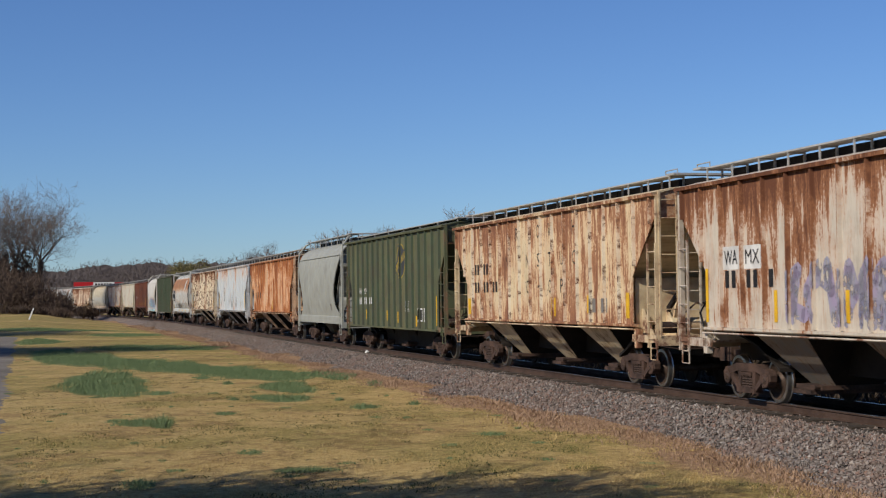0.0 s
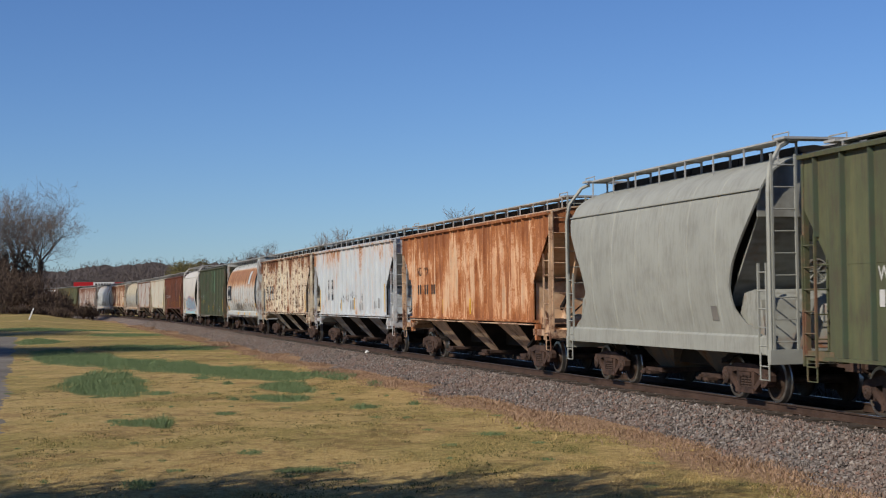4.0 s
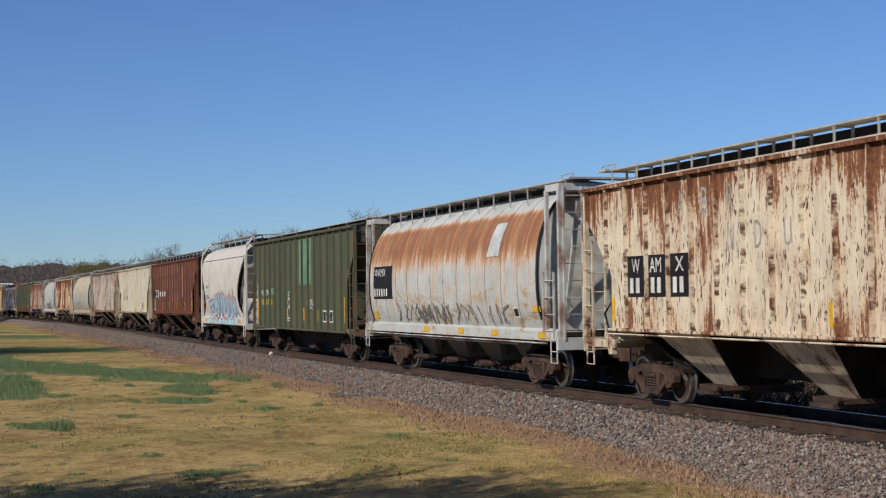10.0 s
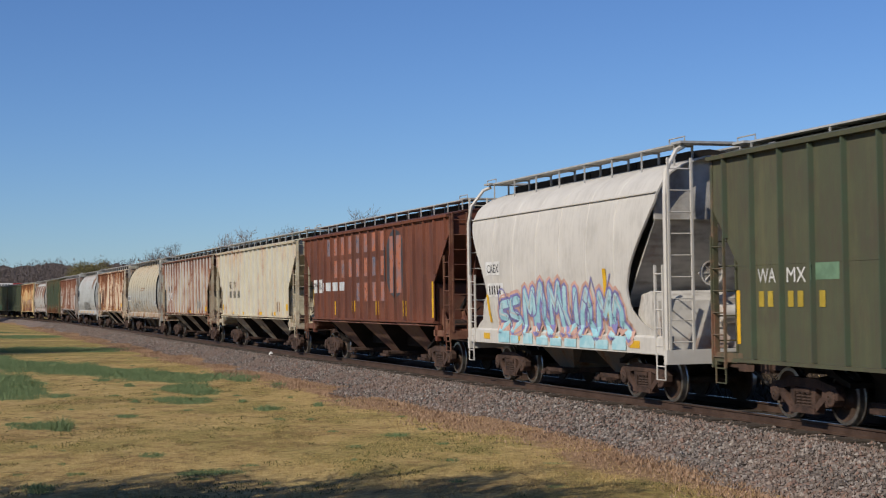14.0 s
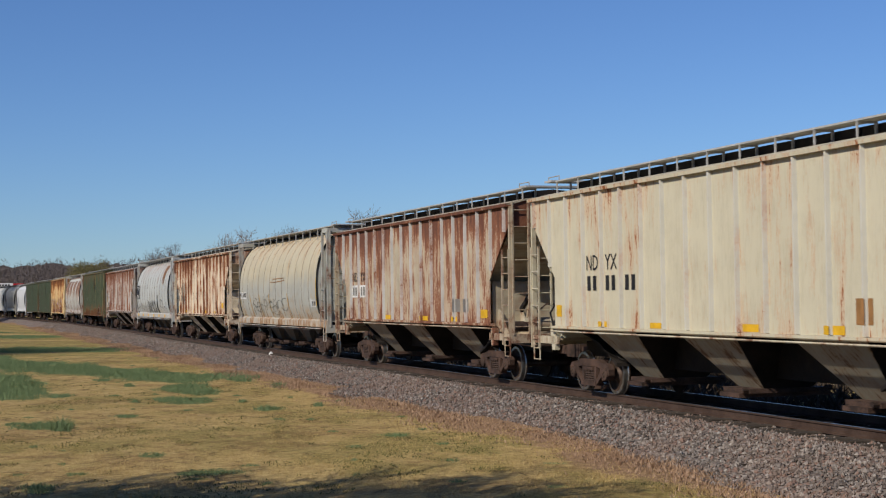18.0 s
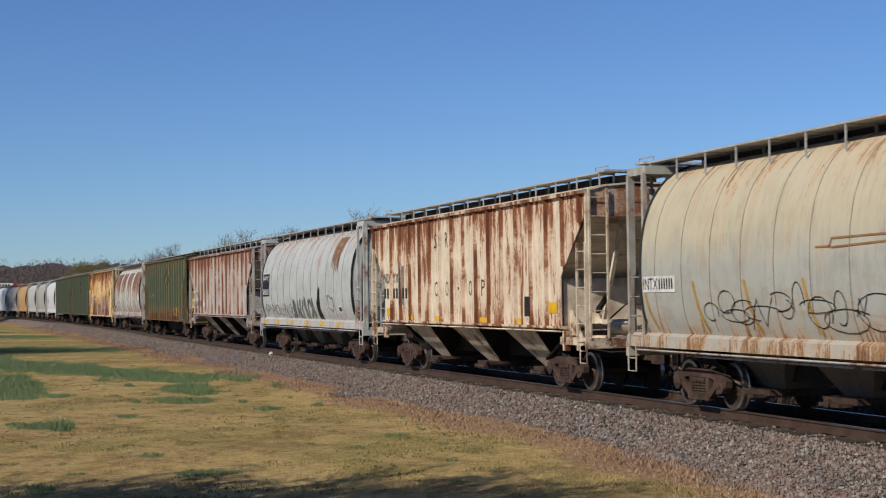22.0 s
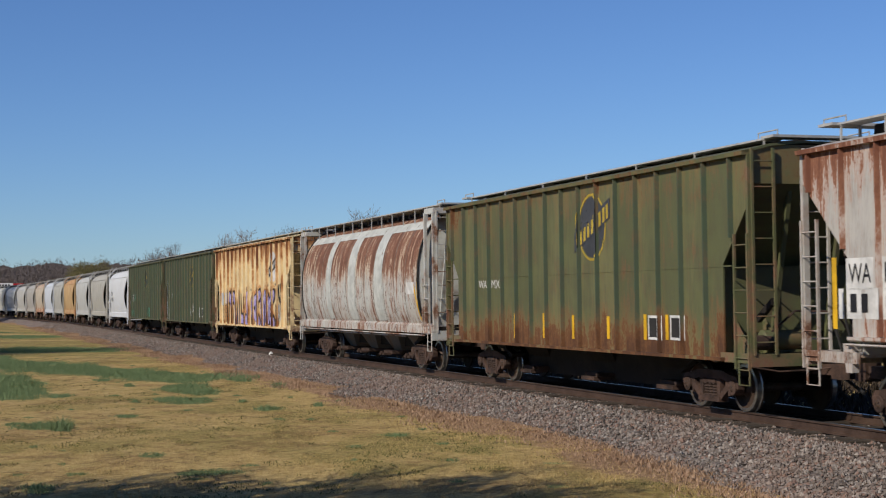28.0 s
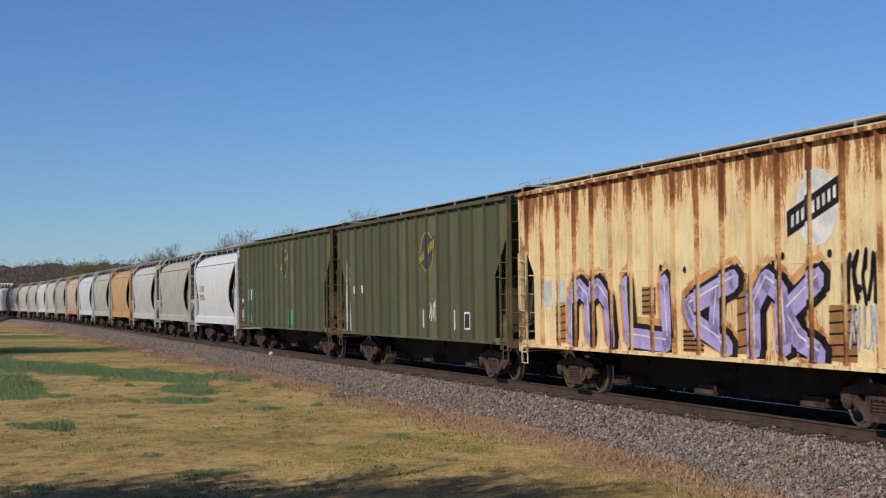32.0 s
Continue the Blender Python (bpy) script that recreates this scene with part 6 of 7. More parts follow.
def big_tag(i):
    """Large lilac letter shapes with black depth and brown hatching."""
    strokes = [[(-5.05, 1.2), (-5.0, 2.05), (-4.6, 2.33), (-4.15, 2.1), (-4.05, 1.25)], [(-4.1, 2.1), (-3.6, 2.33), (-3.1, 2.0), (-2.95, 1.2)],
               [(-2.2, 2.35), (-2.05, 1.3), (-0.4, 1.22)], [(-0.45, 2.35), (-0.35, 1.3)],
               [(0.55, 1.92), (2.25, 2.38)], [(0.55, 1.88), (0.75, 1.62), (2.0, 1.2)], [(1.62, 2.15), (1.5, 1.55)],
               [(2.95, 1.2), (2.95, 1.95), (3.35, 2.36), (3.85, 2.15), (3.95, 1.3)], [(4.0, 1.85), (4.95, 2.36)], [(4.05, 1.7), (4.35, 1.4), (4.95, 1.16)]]
    glow = [s for p in strokes for s in ribbon([(x + 0.03, z + 0.05) for x, z in p], 0.78)]
    ink = [s for p in strokes for s in ribbon([(x + 0.10, z + 0.0) for x, z in p], 0.60)]
    fill = [s for p in strokes for s in ribbon(p, 0.40)]
    shine = [s for p in strokes for s in ribbon([(x, z + 0.07) for x, z in p], 0.035)]
    for name, polys, mat, k in (("tag_glow", glow, D_RUST_GLOW, 1), ("tag_depth", ink, D_INK, 2), ("tag_letters", fill, D_LILAC, 3), ("tag_shine", shine, D_PLATE, 4)):
        decal(i, name, [[(x, max(1.04, min(z, 4.4))) for x, z in p] for p in polys], mat, k)
    hatch = [rect(-1.45, 1.75, -0.85, 2.3), rect(0.3, 1.08, 1.1, 1.5), rect(5.25, 1.08, 6.0, 1.95), rect(2.35, 1.1, 2.75, 2.5), rect(-5.75, 1.1, -5.4, 2.0)]
    decal(i, "tag_hatch", hatch, D_RUSTY, 1)
    decal(i, "tag_hatch_lines", [q for x0, z0, x1, z1 in ((-1.45, 1.75, -0.85, 2.3), (0.3, 1.08, 1.1, 1.5), (5.25, 1.08, 6.0, 1.95), (2.35, 1.1, 2.75, 2.5), (-5.75, 1.1, -5.4, 2.0)) for k in range(5)
                                 for q in ribbon([(x0, z0 + (z1 - z0) * (k + 0.4) / 5), (x1, z0 + (z1 - z0) * (k + 0.6) / 5)], 0.03)], D_INK, 2)
    decal(i, "sprayed_tag", scrawl(81, 5.7, 2.0, 6.7, 2.75, 5, 0.09), D_INK, 3)
    decal(i, "sprayed_tag", scrawl(82, 5.8, 1.3, 6.6, 1.9, 5, 0.05), D_PALE, 4)


D_RUST_GLOW = wear("orange sprayed glow", (0.55, 0.24, 0.08), 0.45, 0.6, (0.60, 0.36, 0.16))
tags()


# ---- trees, weeds, stones ----
M_BARK = plain("grey-brown bark", (0.060, 0.046, 0.036), (0.13, 0.104, 0.082), 2.0, 0.95, 0, 14, 0.7, 0.03)
M_TWIG = plain("bare twigs", (0.15, 0.115, 0.095), (0.25, 0.20, 0.165), 0.5, 0.95)


def scatter_material(name, a, b, rough=0.9):
    n = Nodes(name, rough, 0.0, 0.15)
    c = n.coords()
    col = n.mix(n.island(), a, b)
    return n.colour(n.mix(n.math("MULTIPLY", n.noise(c, 0.4, 3), 0.4), col, tuple(v * 0.6 for v in a))).m


M_WOODS = scatter_material("distant bare woods", (0.105, 0.088, 0.084), (0.145, 0.122, 0.116))
M_RIDGE = plain("far woods", (0.10, 0.083, 0.08), (0.17, 0.145, 0.137), 0.25, 0.95, 0, 1.6, 1.0, 0.5, 0.05)
M_BRUSH = scatter_material("dry brush", (0.055, 0.038, 0.028), (0.16, 0.112, 0.082))
M_BUD = scatter_material("yellow-green leaves", (0.13, 0.115, 0.048), (0.20, 0.175, 0.070))
M_STRAW = scatter_material("dry grass blades", (0.29, 0.20, 0.074), (0.60, 0.45, 0.20))
M_WEED = scatter_material("green weed blades", (0.110, 0.158, 0.072), (0.200, 0.258, 0.125))
M_LOW = scatter_material("dark olive weed leaves", (0.045, 0.055, 0.016), (0.12, 0.125, 0.040))
# near-black blades added beyond the track to stand for the train's shade
M_FAR_SHADE = scatter_material("dark blades for far shade", (0.035, 0.026, 0.019), (0.075, 0.055, 0.038))
M_VERGE = scatter_material("red-brown dry weeds", (0.21, 0.125, 0.078), (0.44, 0.305, 0.200))


def prisms(segs, n=3):
    """Thin tapered sticks from rows of (start, end, radius, radius)."""
    a, b = np.array([s[0] for s in segs]), np.array([s[1] for s in segs])
    r0, r1 = np.array([s[2] for s in segs]), np.array([s[3] for s in segs])
    d = b - a
    d /= np.linalg.norm(d, axis=1)[:, None] + 1e-9
    ref = np.where(np.abs(d[:, 2:3]) > 0.9, [[1.0, 0, 0]], [[0, 0, 1.0]])
    u = np.cross(d, ref)
    u /= np.linalg.norm(u, axis=1)[:, None]
    w = np.cross(d, u)
    vs = []
    for k in range(n):
        o = u * math.cos(2 * math.pi * k / n) + w * math.sin(2 * math.pi * k / n)
        vs += [a + o * r0[:, None], b + o * r1[:, None]]
    v = np.stack(vs, 1).reshape(-1, 3)
    base = np.arange(len(segs))[:, None] * 2 * n
    f = np.concatenate([base + np.array([[2 * k, 2 * ((k + 1) % n), 2 * ((k + 1) % n) + 1, 2 * k + 1]]) for k in range(n)], 0)
    return v, f


def grow(seed, height, spread=0.5, levels=6, thick=0.022):
    """Rows of sticks of a bare tree, as (level, start, end, radius, radius)."""
    rng = random.Random(seed)
    out = []

    def limb(p, d, length, r, level):
        steps = 3 if level < 3 else 2
        for k in range(steps):
            d = (d + Vector((rng.uniform(-1, 1), rng.uniform(-1, 1), rng.uniform(-0.5, 0.7))) * (0.10 + 0.05 * level)).normalized()
            q = p + d * (length / steps)
            r1 = r * (0.86 if k < steps - 1 else 0.72)
            out.append((level, tuple(p), tuple(q), r, r1))
            if level < levels and (level > 0 or k > 0):
                for _ in range(2 if level < 4 else rng.choice((1, 2, 2)) if level < 5 else rng.choice((0, 1, 1))):
                    a = rng.uniform(0, 2 * math.pi)
                    side = (d.orthogonal().normalized() * math.cos(a) + d.cross(d.orthogonal().normalized()) * math.sin(a))
                    nd = (d * (1 - spread * 0.75) + side * spread * rng.uniform(0.8, 1.3) + Vector((0, 0, 0.22))).normalized()
                    limb(q, nd, length * rng.uniform(0.55, 0.78), r1 * rng.uniform(0.45, 0.65), level + 1)
            p, r = q, r1

    limb(Vector((0, 0, -0.3)), Vector((0, 0, 1)), height * 0.38, height * thick, 0)
    return out


def tree_meshes(seed, height, spread=0.5, levels=5, thick=0.022, fat=1.0):
    rows = grow(seed, height, spread, levels, thick)
    top = max(r[2][2] for r in rows)
    k = height / top
    out = []
    for name, keep, n in (("trunk", lambda l: l == 0, 8), ("limb", lambda l: 0 < l < 3, 5), ("crown", lambda l: l >= 3, 3)):
        segs = [(np.array(a) * k, np.array(b) * k, max(r0 * k, 0.010 * fat), max(r1 * k, 0.007 * fat)) for l, a, b, r0, r1 in rows if keep(l)]
        v, f = prisms(segs, n)
        me = bpy.data.meshes.new(name)
        me.from_pydata(v.tolist(), [], f.tolist())
        me.materials.append(M_BARK if name != "crown" else M_TWIG)
        out.append((name, me))
    return out


def stand_tree(meshes, x, y, turn=0, size=1.0, label="tall bare tree with grey-brown bark in the grass"):
    z = float(ground_z(np.array([x]), np.array([y]))[0])
    ob = tagged(new("bare_tree"), label, "tree", "bare trees")
    ob.matrix_basis = Matrix.LocRotScale((x, y, z), Euler((0, 0, radians(turn))), (size, size, size))
    for name, me in meshes:
        tagged(new(name, me), kind="stuff" if name != "trunk" else "").parent = ob
    return ob


def bearing(px_turn, dist):
    """A place at that many degrees left of +y."""
    a = radians(px_turn)
    return -math.sin(a) * dist, math.cos(a) * dist


def build_trees():
    a = tree_meshes(4, 18.6, 0.62, 6, 0.023, 1.15)
    b = tree_meshes(9, 18.0, 0.58, 5, 0.020, 1.3)
    c = tree_meshes(15, 15.0, 0.50, 6, 0.014, 1.8)
    for px, d, m, t, s in ((18.75, 226, a, 200, 1.08), (19.7, 232, b, 75, 1.04), (20.5, 224, b, 200, 1.04)):
        stand_tree(m, *bearing(px, d), t, s, "tall bare tree with dark vine-covered trunk above dry brush")
    for px, d, m, t, s in ((10.9, 300, c, 40, 0.98), (7.6, 262, c, 100, 1.06), (6.9, 266, c, 10, 1.06), (4.6, 240, c, 210, 0.98), (3.42, 220, c, 300, 1.08)):
        stand_tree(m, *bearing(px, d), t, s, "bare crown of a tree beyond the railway")
    # trees beside and behind the camera, whose shade lies on the grass
    near = tree_meshes(31, 15.0, 0.6, 6, 0.022, 3.4)
    for x, y, t, s in ((-22.0, 13.8, 0, 0.82), (-19.4, 13.6, 80, 0.80), (-16.4, 11.2, 160, 0.82), (-13.8, 11.9, 250, 0.78), (-11.2, 11.2, 20, 0.80), (-8.8, 11.0, 300, 0.76), (-17.5, 9.6, 120, 0.82), (-24.8, 14.8, 40, 0.85),
                       (-54, 76, 30, 1.33), (-48, 74, 130, 1.30), (-43, 72, 60, 1.33), (-39, 71, 10, 1.30), (-68, 119, 70, 1.2), (-62, 117, 40, 1.15), (-56, 115, 150, 1.2), (-74, 112, 200, 1.2)):
        stand_tree(near, x, y, t, s, "bare roadside tree that shades the grass")


def clumps(name, spots, mat, label, seed, per, size, stick):
    """Clouds of small slivers round each spot (x, y, z, radius, height): stuff that nobody could count."""
    rng = np.random.RandomState(seed)
    sp = np.repeat(np.array(spots, float), per, 0)
    m = len(sp)
    u = rng.normal(size=(m, 3))
    u /= np.linalg.norm(u, axis=1)[:, None]
    u *= rng.uniform(0.2, 1.0, (m, 1)) ** 0.4
    p = sp[:, :3] + np.stack([u[:, 0] * sp[:, 3], u[:, 1] * sp[:, 3], sp[:, 4] * (0.54 + 0.46 * u[:, 2])], 1)
    d = rng.normal(size=(m, 3)) * [0.7, 0.7, 0.8] + [0, 0, 0.6]
    d *= (rng.uniform(0.4, 1.2, m) * size / np.linalg.norm(d, axis=1))[:, None]
    a = rng.uniform(0, 2 * math.pi, m)
    w = np.stack([np.cos(a), np.sin(a), 0 * a], 1) * stick
    v = np.stack([p - w, p + w, p + d], 1).reshape(-1, 3)
    return big(name, v, np.arange(3 * m).reshape(-1, 3), mat, label, "stuff", "woods" if "wood" in name else "brush")


def build_woods():
    rng = np.random.RandomState(3)
    spots = []
    for _ in range(2600):
        turn, d = rng.uniform(-24, 27), rng.uniform(430, 560)
        x, y = bearing(turn, d)
        h = rng.uniform(10.4, 12.0) + 0.7 * math.sin(turn * 0.9) + 0.5 * math.sin(turn * 3.1) + 2.0 + 3.4 * ease(turn, 19, 9.5)
        spots.append((x, y, float(ground_z(np.array([x]), np.array([y]))[0]), rng.uniform(2.5, 4.2), h))
    # the closed mass of trunks behind the twigs
    v = []
    turns = np.radians(np.arange(-26, 29, 0.09))
    for a in turns:
        deg = math.degrees(a)
        x, y = -math.sin(a) * 520, math.cos(a) * 520
        z = float(ground_z(np.array([x]), np.array([y]))[0])
        h = 11.7 + 0.7 * math.sin(deg * 0.9) + 0.5 * math.sin(deg * 3.1) + 1.6 + 3.2 * ease(deg, 19, 9.5) + rng.uniform(-0.45, 0.45)
        v += [(x, y, z - 1), (x, y, z + h), (x * 1.03, y * 1.03, z + h - 0.5), (x * 1.03, y * 1.03, z - 1)]
    f = [(i * 4 + k, i * 4 + k + 1, i * 4 + k + 5, i * 4 + k + 4) for i in range(len(turns) - 1) for k in range(3)]
    big("backdrop", np.array(v), f, M_RIDGE, "grey-brown mass of far bare woods on the skyline", "structure")
    clumps("woods", spots, M_WOODS, "grey-brown line of distant bare woods", 5, 170, 0.9, 0.09)
    spots = []
    for k in range(7):
        x, y = bearing(12.9 + rng.uniform(-0.75, 0.75), 400 + rng.uniform(-6, 6))
        spots.append((x, y, 0, 4.4, rng.uniform(12.0, 13.6)))
    ob = clumps("leafy_tree", spots[:1], M_BUD, "tree with yellow-green leaves before the woods", 6, 4000, 0.35, 0.14)
    del ob["kind"]
    ob["category"] = "tree"
    for s in spots[1:4]:
        o2 = clumps("leafy_tree", [s], M_BUD, "tree with yellow-green leaves before the woods", int(s[0] * 10) % 97, 4000, 0.35, 0.14)
        del o2["kind"]
        o2["category"] = "tree"
    # brush under the big trees and along the far verge
    spots = []
    for _ in range(130):
        turn = rng.uniform(17.75, 24)
        d = rng.uniform(205, 238)
        x, y = bearing(turn, d)
        h = rng.uniform(2.0, 5.0) * (1.5 if turn > 18.6 else 0.8)
        spots.append((x, y, float(ground_z(np.array([x]), np.array([y]))[0]) - 0.2, rng.uniform(1.2, 2.4), h))
    for _ in range(30):
        turn, d = rng.uniform(17.6, 23), rng.uniform(196, 206)
        x, y = bearing(turn, d)
        spots.append((x, y, float(ground_z(np.array([x]), np.array([y]))[0]) - 0.1, rng.uniform(0.8, 1.4), rng.uniform(0.4, 0.9)))
    for turn, d, h in ((16.95, 214, 2.6), (16.75, 214, 2.0), (17.15, 212, 1.8)):
        x, y = bearing(turn, d)
        spots.append((x, y, float(ground_z(np.array([x]), np.array([y]))[0]) - 0.2, 1.0, h))
    for turn, d in ((18.9, 226), (19.8, 232), (20.5, 224), (19.3, 228), (20.1, 226)):
        x, y = bearing(turn, d)
        for k in range(6):
            spots.append((x + rng.uniform(-1.6, 1.6), y, float(ground_z(np.array([x]), np.array([y]))[0]) + k * 1.1, rng.uniform(0.7, 1.5), 3.0))
    clumps("brush", spots, M_BRUSH, "tangle of brown vines and dry brush under bare trees", 8, 420, 0.8, 0.05)


def blades(name, x, y, h, w, mat, label, seed, lift=0.0, category="grass"):
    rng = np.random.RandomState(seed)
    n = len(x)
    z = ground_z(x, y) + lift
    a = rng.uniform(0, 2 * math.pi, n)
    lean = rng.uniform(0.2, 1.5, n)
    la = rng.uniform(0, 2 * math.pi, n)
    ca, sa = np.cos(a) * w, np.sin(a) * w
    v = np.stack([np.stack([x - ca, y - sa, z - 0.01], 1), np.stack([x + ca, y + sa, z - 0.01], 1),
                  np.stack([x + np.cos(la) * lean * h, y + np.sin(la) * lean * h, z + h], 1)], 1).reshape(-1, 3)
    f = np.arange(3 * n).reshape(-1, 3)
    return big(name, v, f, mat, label, "stuff", category)


def build_grass():
    rng = np.random.RandomState(17)
    # dry blades over the near field
    n = 210000
    d = 19.5 + 50 * rng.uniform(0, 1, n) ** 1.6
    t = np.radians(rng.uniform(-17, 21, n))
    x, y = -np.sin(t) * d, np.cos(t) * d
    drift = np.sin(x * 1.9 + 0.7 * np.sin(y * 0.9)) * np.sin(y * 1.3 + 0.8 * np.sin(x * 1.1)) + 0.7 * np.sin(x * 4.3 + y * 2.2) * np.sin(y * 3.1 - x * 1.7)
    keep = (lateral(x, y)[0] > 3.3) & ((x + 12.7) * 0.945 + (y - 35.7) * 0.328 > 0.15) & (drift > rng.uniform(-1.6, 0.5, n))
    x, y = x[keep], y[keep]
    blades("dry_grass", x, y, rng.uniform(0.008, 0.032, len(x)) * (1 + 0.5 * drift[keep]), 0.004 + 0.00012 * np.hypot(x, y), M_STRAW, "short dry straw-coloured grass", 18)
    # low dark weeds between the straw
    n = 60000
    d = 19.5 + 34 * rng.uniform(0, 1, n) ** 1.4
    t = np.radians(rng.uniform(-13, 21, n))
    x, y = -np.sin(t) * d, np.cos(t) * d
    spot = np.sin(x * 2.7 + 1.3 * np.sin(y * 1.7)) * np.sin(y * 2.1 + 1.5 * np.sin(x * 1.3)) + 0.5 * np.sin(x * 0.7 - y * 0.4)
    keep = (lateral(x, y)[0] > 4.2) & ((x + 12.7) * 0.945 + (y - 35.7) * 0.328 > 0.15) & (spot > 0.48)
    x, y = x[keep], y[keep]
    blades("low_weeds", x, y, rng.uniform(0.012, 0.040, len(x)), 0.009 + 0.0002 * np.hypot(x, y), M_LOW, "low dark olive weeds among the straw", 28)
    # green patches
    gx, gy, gh = [], [], []

    def patch(cx, cy, rx, ry, h):
        n = int(min(9500, 1150 * rx * ry + 110) * (1.0 if cy < 100 else 0.5))
        r, a = np.sqrt(rng.uniform(0, 1, n)), rng.uniform(0, 2 * math.pi, n)
        r *= 0.92 + 0.22 * np.sin(a * 3 + cx) + 0.16 * np.sin(a * 7 + cy) + 0.12 * rng.normal(size=n)
        ux, uy = cx / math.hypot(cx, cy), cy / math.hypot(cx, cy)
        across, deep = r * np.cos(a) * rx, r * np.sin(a) * ry
        gx.append(cx + across * uy + deep * ux)
        gy.append(cy - across * ux + deep * uy)
        gh.append(rng.uniform(0.15, 1.15, n) * h * (1.15 - 0.45 * np.clip(r, 0, 1.2)))

    for row in PATCHES:
        patch(*row)
    for _ in range(90):
        dd, tt = 21 + 60 * rng.uniform() ** 1.5, radians(rng.uniform(-6, 20))
        patch(-math.sin(tt) * dd, math.cos(tt) * dd, rng.uniform(0.06, 0.22), rng.uniform(0.08, 0.3), rng.uniform(0.02, 0.05))
    x, y, h = np.concatenate(gx), np.concatenate(gy), np.concatenate(gh)
    keep = lateral(x, y)[0] > 3.9
    blades("green_weeds", x[keep], y[keep], h[keep], 0.005 + 0.00013 * np.hypot(x, y)[keep], M_WEED, "patches of fresh blue-green grass and weeds", 19)
    # rusty weeds along the foot of the ballast, in drifts
    n = 46000
    s = -46 + 165 * rng.uniform(0, 1, n) ** 1.4
    edge = 3.35 + 0.40 * np.sin(s * 0.5) * np.sin(s * 0.17) + 0.22 * np.sin(s * 1.7) * np.sin(s * 0.61) + 0.25 * np.sin(s * 0.83)
    o = edge + np.abs(rng.normal(size=n)) * 0.62 - np.where(rng.uniform(size=n) < 0.16, 0.8 * rng.uniform(size=n), 0)
    x, y, _ = line(s, o)
    tall = 0.5 + 0.9 * np.clip(np.sin(s * 0.9 + o) * np.sin(s * 0.37) + 0.4, 0, 1.4)
    blades("verge_weeds", x, y, rng.uniform(0.015, 0.075, n) * tall, 0.006 + 0.0002 * np.hypot(x, y), M_VERGE, "dry red-brown weeds along the foot of the ballast", 20, 0.03)


def build_far_shade():
    """Dark blades added to deepen the shade on the far side of the track."""
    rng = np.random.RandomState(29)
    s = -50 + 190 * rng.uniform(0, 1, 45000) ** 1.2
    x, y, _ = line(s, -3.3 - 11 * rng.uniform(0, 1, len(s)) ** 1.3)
    blades("undergrowth", x, y, rng.uniform(0.15, 0.5, len(s)), 0.05, M_FAR_SHADE, "dark brown undergrowth beyond the track", 30, 0.0, "brush")


def build_stones():
    rng = np.random.RandomState(23)
    n = 60000
    s = -46 + 170 * rng.uniform(0, 1, n) ** 1.75
    o = np.concatenate([rng.uniform(0.85, 3.7, int(n * 0.92)), rng.uniform(-3.0, 0.6, n - int(n * 0.92))])
    x, y, _ = line(s, o)
    z = np.interp(o, [-3.6, -1.85, 1.85, 3.5, 3.75], [-0.8, -0.21, -0.21, -0.71, -0.66])
    r = rng.uniform(0.024, 0.048, n) * (1 + 0.8 * ease(s, 20, 110))
    corners = np.array([[1, 0, 0], [0, 1, 0], [-1, 0, 0], [0, -1, 0], [0, 0, 1], [0, 0, -1]], float)
    v = corners[None] * r[:, None, None] * rng.uniform(0.75, 1.15, (n, 6, 1)) + rng.uniform(-0.3, 0.3, (n, 6, 3)) * r[:, None, None]
    v += np.stack([x, y, z], 1)[:, None]
    tri = np.array([[0, 1, 4], [1, 2, 4], [2, 3, 4], [3, 0, 4], [1, 0, 5], [2, 1, 5], [3, 2, 5], [0, 3, 5]])
    f = (np.arange(n)[:, None, None] * 6 + tri[None]).reshape(-1, 3)
    big("ballast_stones", v.reshape(-1, 3), f, M_STONE, "loose crushed pink-grey stones on the ballast shoulder", "stuff", "stones")


M_RED = plain("red fascia", (0.50, 0.015, 0.02), (0.40, 0.012, 0.016), 1.0, 0.5)
M_SIGN = plain("white fascia", (0.74, 0.74, 0.73), (0.66, 0.66, 0.66), 1.0, 0.5)
M_WALL = plain("tan store wall", (0.30, 0.24, 0.18), (0.36, 0.29, 0.22), 1.0, 0.8)


def build_store():
    ob = tagged(new("roadside_store"), "roadside store with a red and white fascia behind the train", "building")
    x, y = bearing(16.6, 345)
    z = float(ground_z(np.array([x]), np.array([y]))[0])
    ob.matrix_basis = pose(x, y, z, 0, 0, 14)
    top = 6.55 - z
    part("wall", Geo().box(-5.5, 6.0, 0.3, 9.0, -0.5, top - 1.3), M_WALL, ob)
    part("roof", Geo().box(-5.6, 6.1, 0.2, 9.1, top - 1.3, top - 1.0), M_STEEL, ob)
    part("fascia", Geo().box(-4.9, -0.6, 0.0, 0.29, top - 1.10, top), M_RED, ob, "red fascia panel")
    part("fascia", Geo().box(4.0, 6.1, 0.0, 0.29, top - 1.10, top - 0.15), M_RED, ob, "red fascia panel")
    sign = part("sign_panel", Geo().box(-0.59, 3.99, -0.02, 0.28, top - 1.12, top - 0.05), M_SIGN, ob, "white sign panel")
    for k in range(6):
        part("sign_bar", Geo().box(-0.2 + k * 0.62, 0.2 + k * 0.62, -0.04, -0.025, top - 0.85, top - 0.32), M_STEEL, sign)


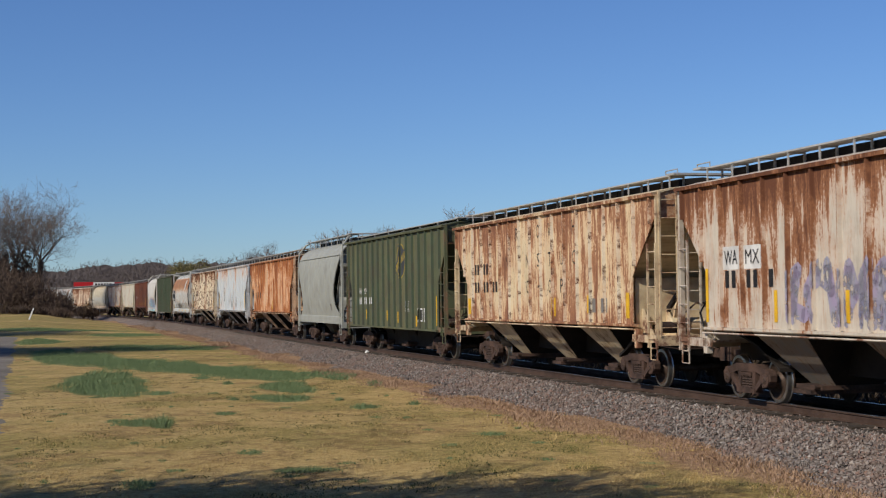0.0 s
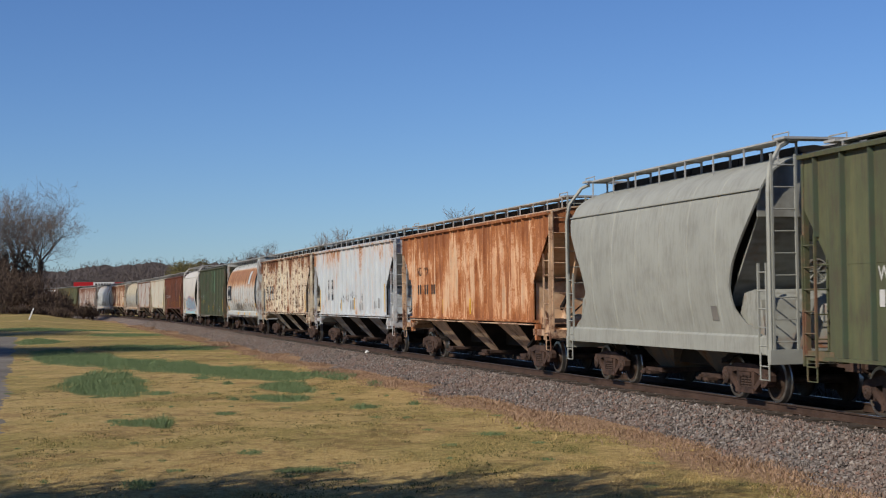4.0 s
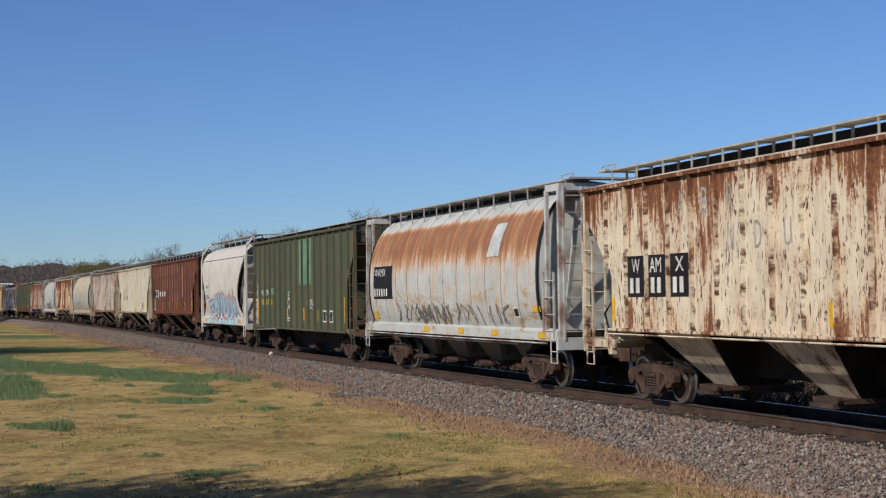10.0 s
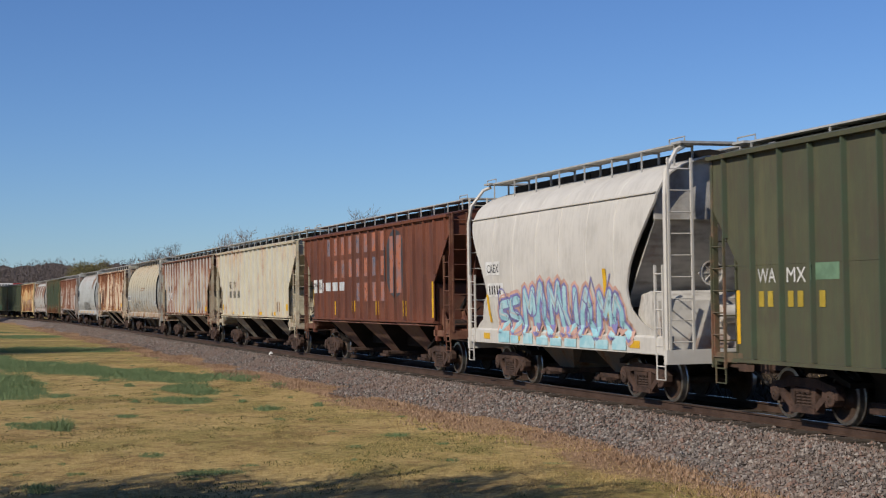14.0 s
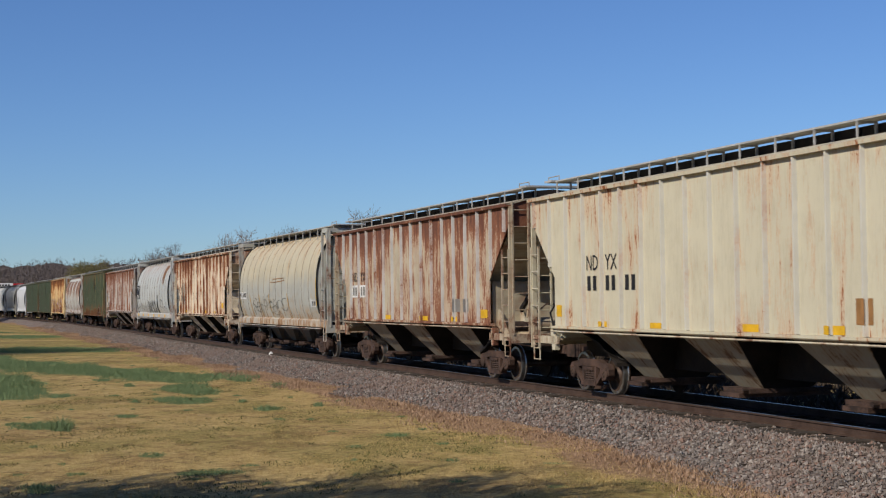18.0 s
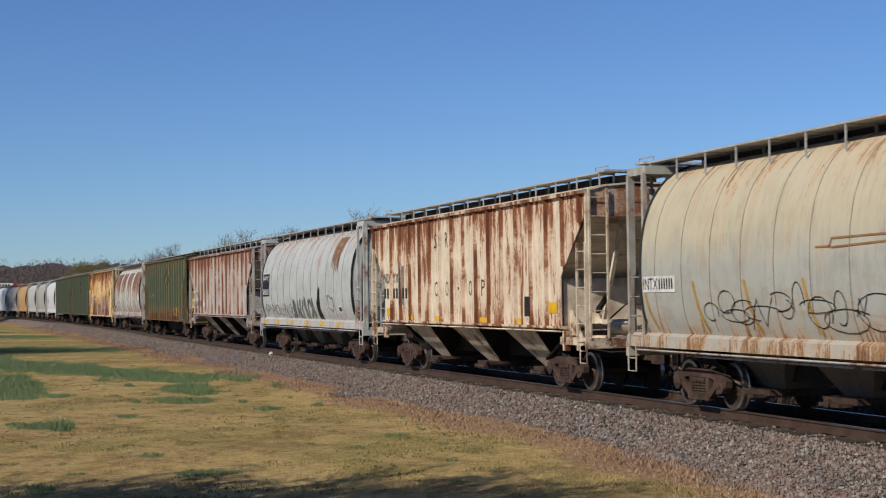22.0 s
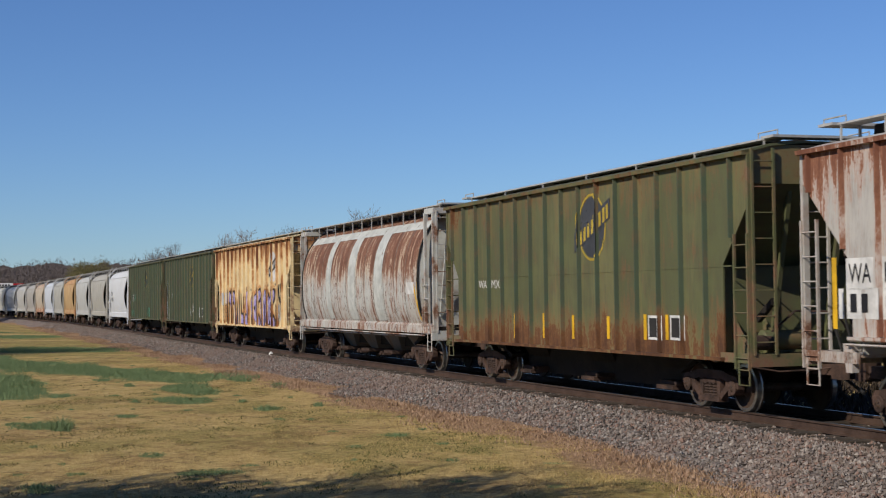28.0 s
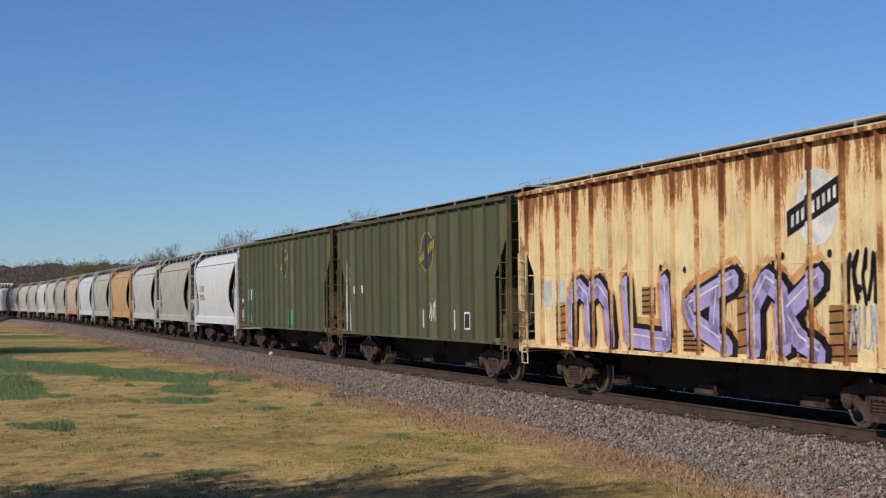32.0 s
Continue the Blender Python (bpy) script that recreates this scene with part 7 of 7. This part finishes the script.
def build_markers():
    x, y = bearing(19.0, 176)
    z = float(ground_z(np.array([x]), np.array([y]))[0])
    post = tagged(new("marker_post"), "leaning white marker post in the grass", "post")
    post.matrix_basis = pose(x, y, z, 0, 22, 0)
    g = Geo().box(-0.07, 0.07, -0.05, 0.05, -0.2, 1.30)
    g.prism([(-0.07, 1.30), (0.07, 1.30), (0.0, 1.40)], -0.05, 0.05)
    part("shaft", g, M_SIGN, post)
    part("band", Geo().box(-0.074, 0.074, -0.054, 0.054, 1.0, 1.12), M_GRATE, post)
    sx, sy, _ = line(10.6, 1.25)
    stone = tagged(new("white_rag"), "small crumpled white scrap on the ballast", "litter")
    stone.matrix_basis = pose(sx, sy, -0.22, 0, 0, 30)
    g = Geo()
    rng = random.Random(5)
    rings = [[(0.10 * r * math.cos(a) * rng.uniform(0.7, 1.2), 0.08 * r * math.sin(a) * rng.uniform(0.7, 1.2), z) for a in [k * math.pi / 4 for k in range(8)]] for r, z in ((1.0, 0.0), (0.9, 0.07), (0.5, 0.13), (0.15, 0.17))]
    part("scrap", g.loft(rings), M_SIGN, stone)


def build_ties():
    bed = bpy.data.objects["ballast_bed"]
    me = Geo().loft([[(-0.115, y, -0.17), (0.115, y, -0.17), (0.105, y, -0.155), (-0.105, y, -0.155)] for y in (-1.30, -1.28, 1.28, 1.30)])
    me.box(-0.115, 0.115, -1.30, 1.30, -0.34, -0.171)
    me = me.mesh("tie")
    plate_me = Geo().box(-0.09, 0.09, -0.17, 0.17, -0.172, -0.150).mesh("tie_plate")
    for k in range(200):
        s = -46 + 0.51 * k
        x, y, h = line(float(s))
        t = place("tie", me, M_TIE, bed, pose(x, y, -0.012 * ((k * 7) % 3), 0, 0, math.degrees(h) + ((k * 13) % 5 - 2) * 0.4))


build_trees()
build_woods()
build_grass()
build_far_shade()
build_stones()
build_store()
build_markers()
build_ties()


# ---- what moves ----
def motions():
    times = [0.5 * k for k in range(65)]
    for n, (car, r, mid, parts, mats) in enumerate(TRAIN):
        rows = []
        reach = r.hl - 2.2
        for t in times:
            s = mid - gone(t)
            xa, ya, _ = line(s - reach)
            xb, yb, _ = line(s + reach)
            rows.append((t, pose((xa + xb) / 2, (ya + yb) / 2, 0, 0, 0, math.degrees(math.atan2(ya - yb, xa - xb)))))
        walk(car, rows)
        # the wheels roll on the rails
        if n < SPIN_CARS:
            for ob in parts:
                if ob.name.startswith("wheelset"):
                    at = ob.location.copy()
                    span = [k for k in range(32 * FPS + 1) if -80 < mid - gone(k / FPS) < 110]
                    rows = [(k / FPS, Matrix.Translation(at) @ Matrix.Rotation(gone(k / FPS) / WHEEL_R, 4, "Y")) for k in span]
                    if span[0] > 0:
                        rows.insert(0, (0.0, rows[0][1]))
                    if span[-1] < 32 * FPS:
                        rows.append((32.0, rows[-1][1]))
                    walk(ob, rows)


SPIN_CARS = 28
motions()
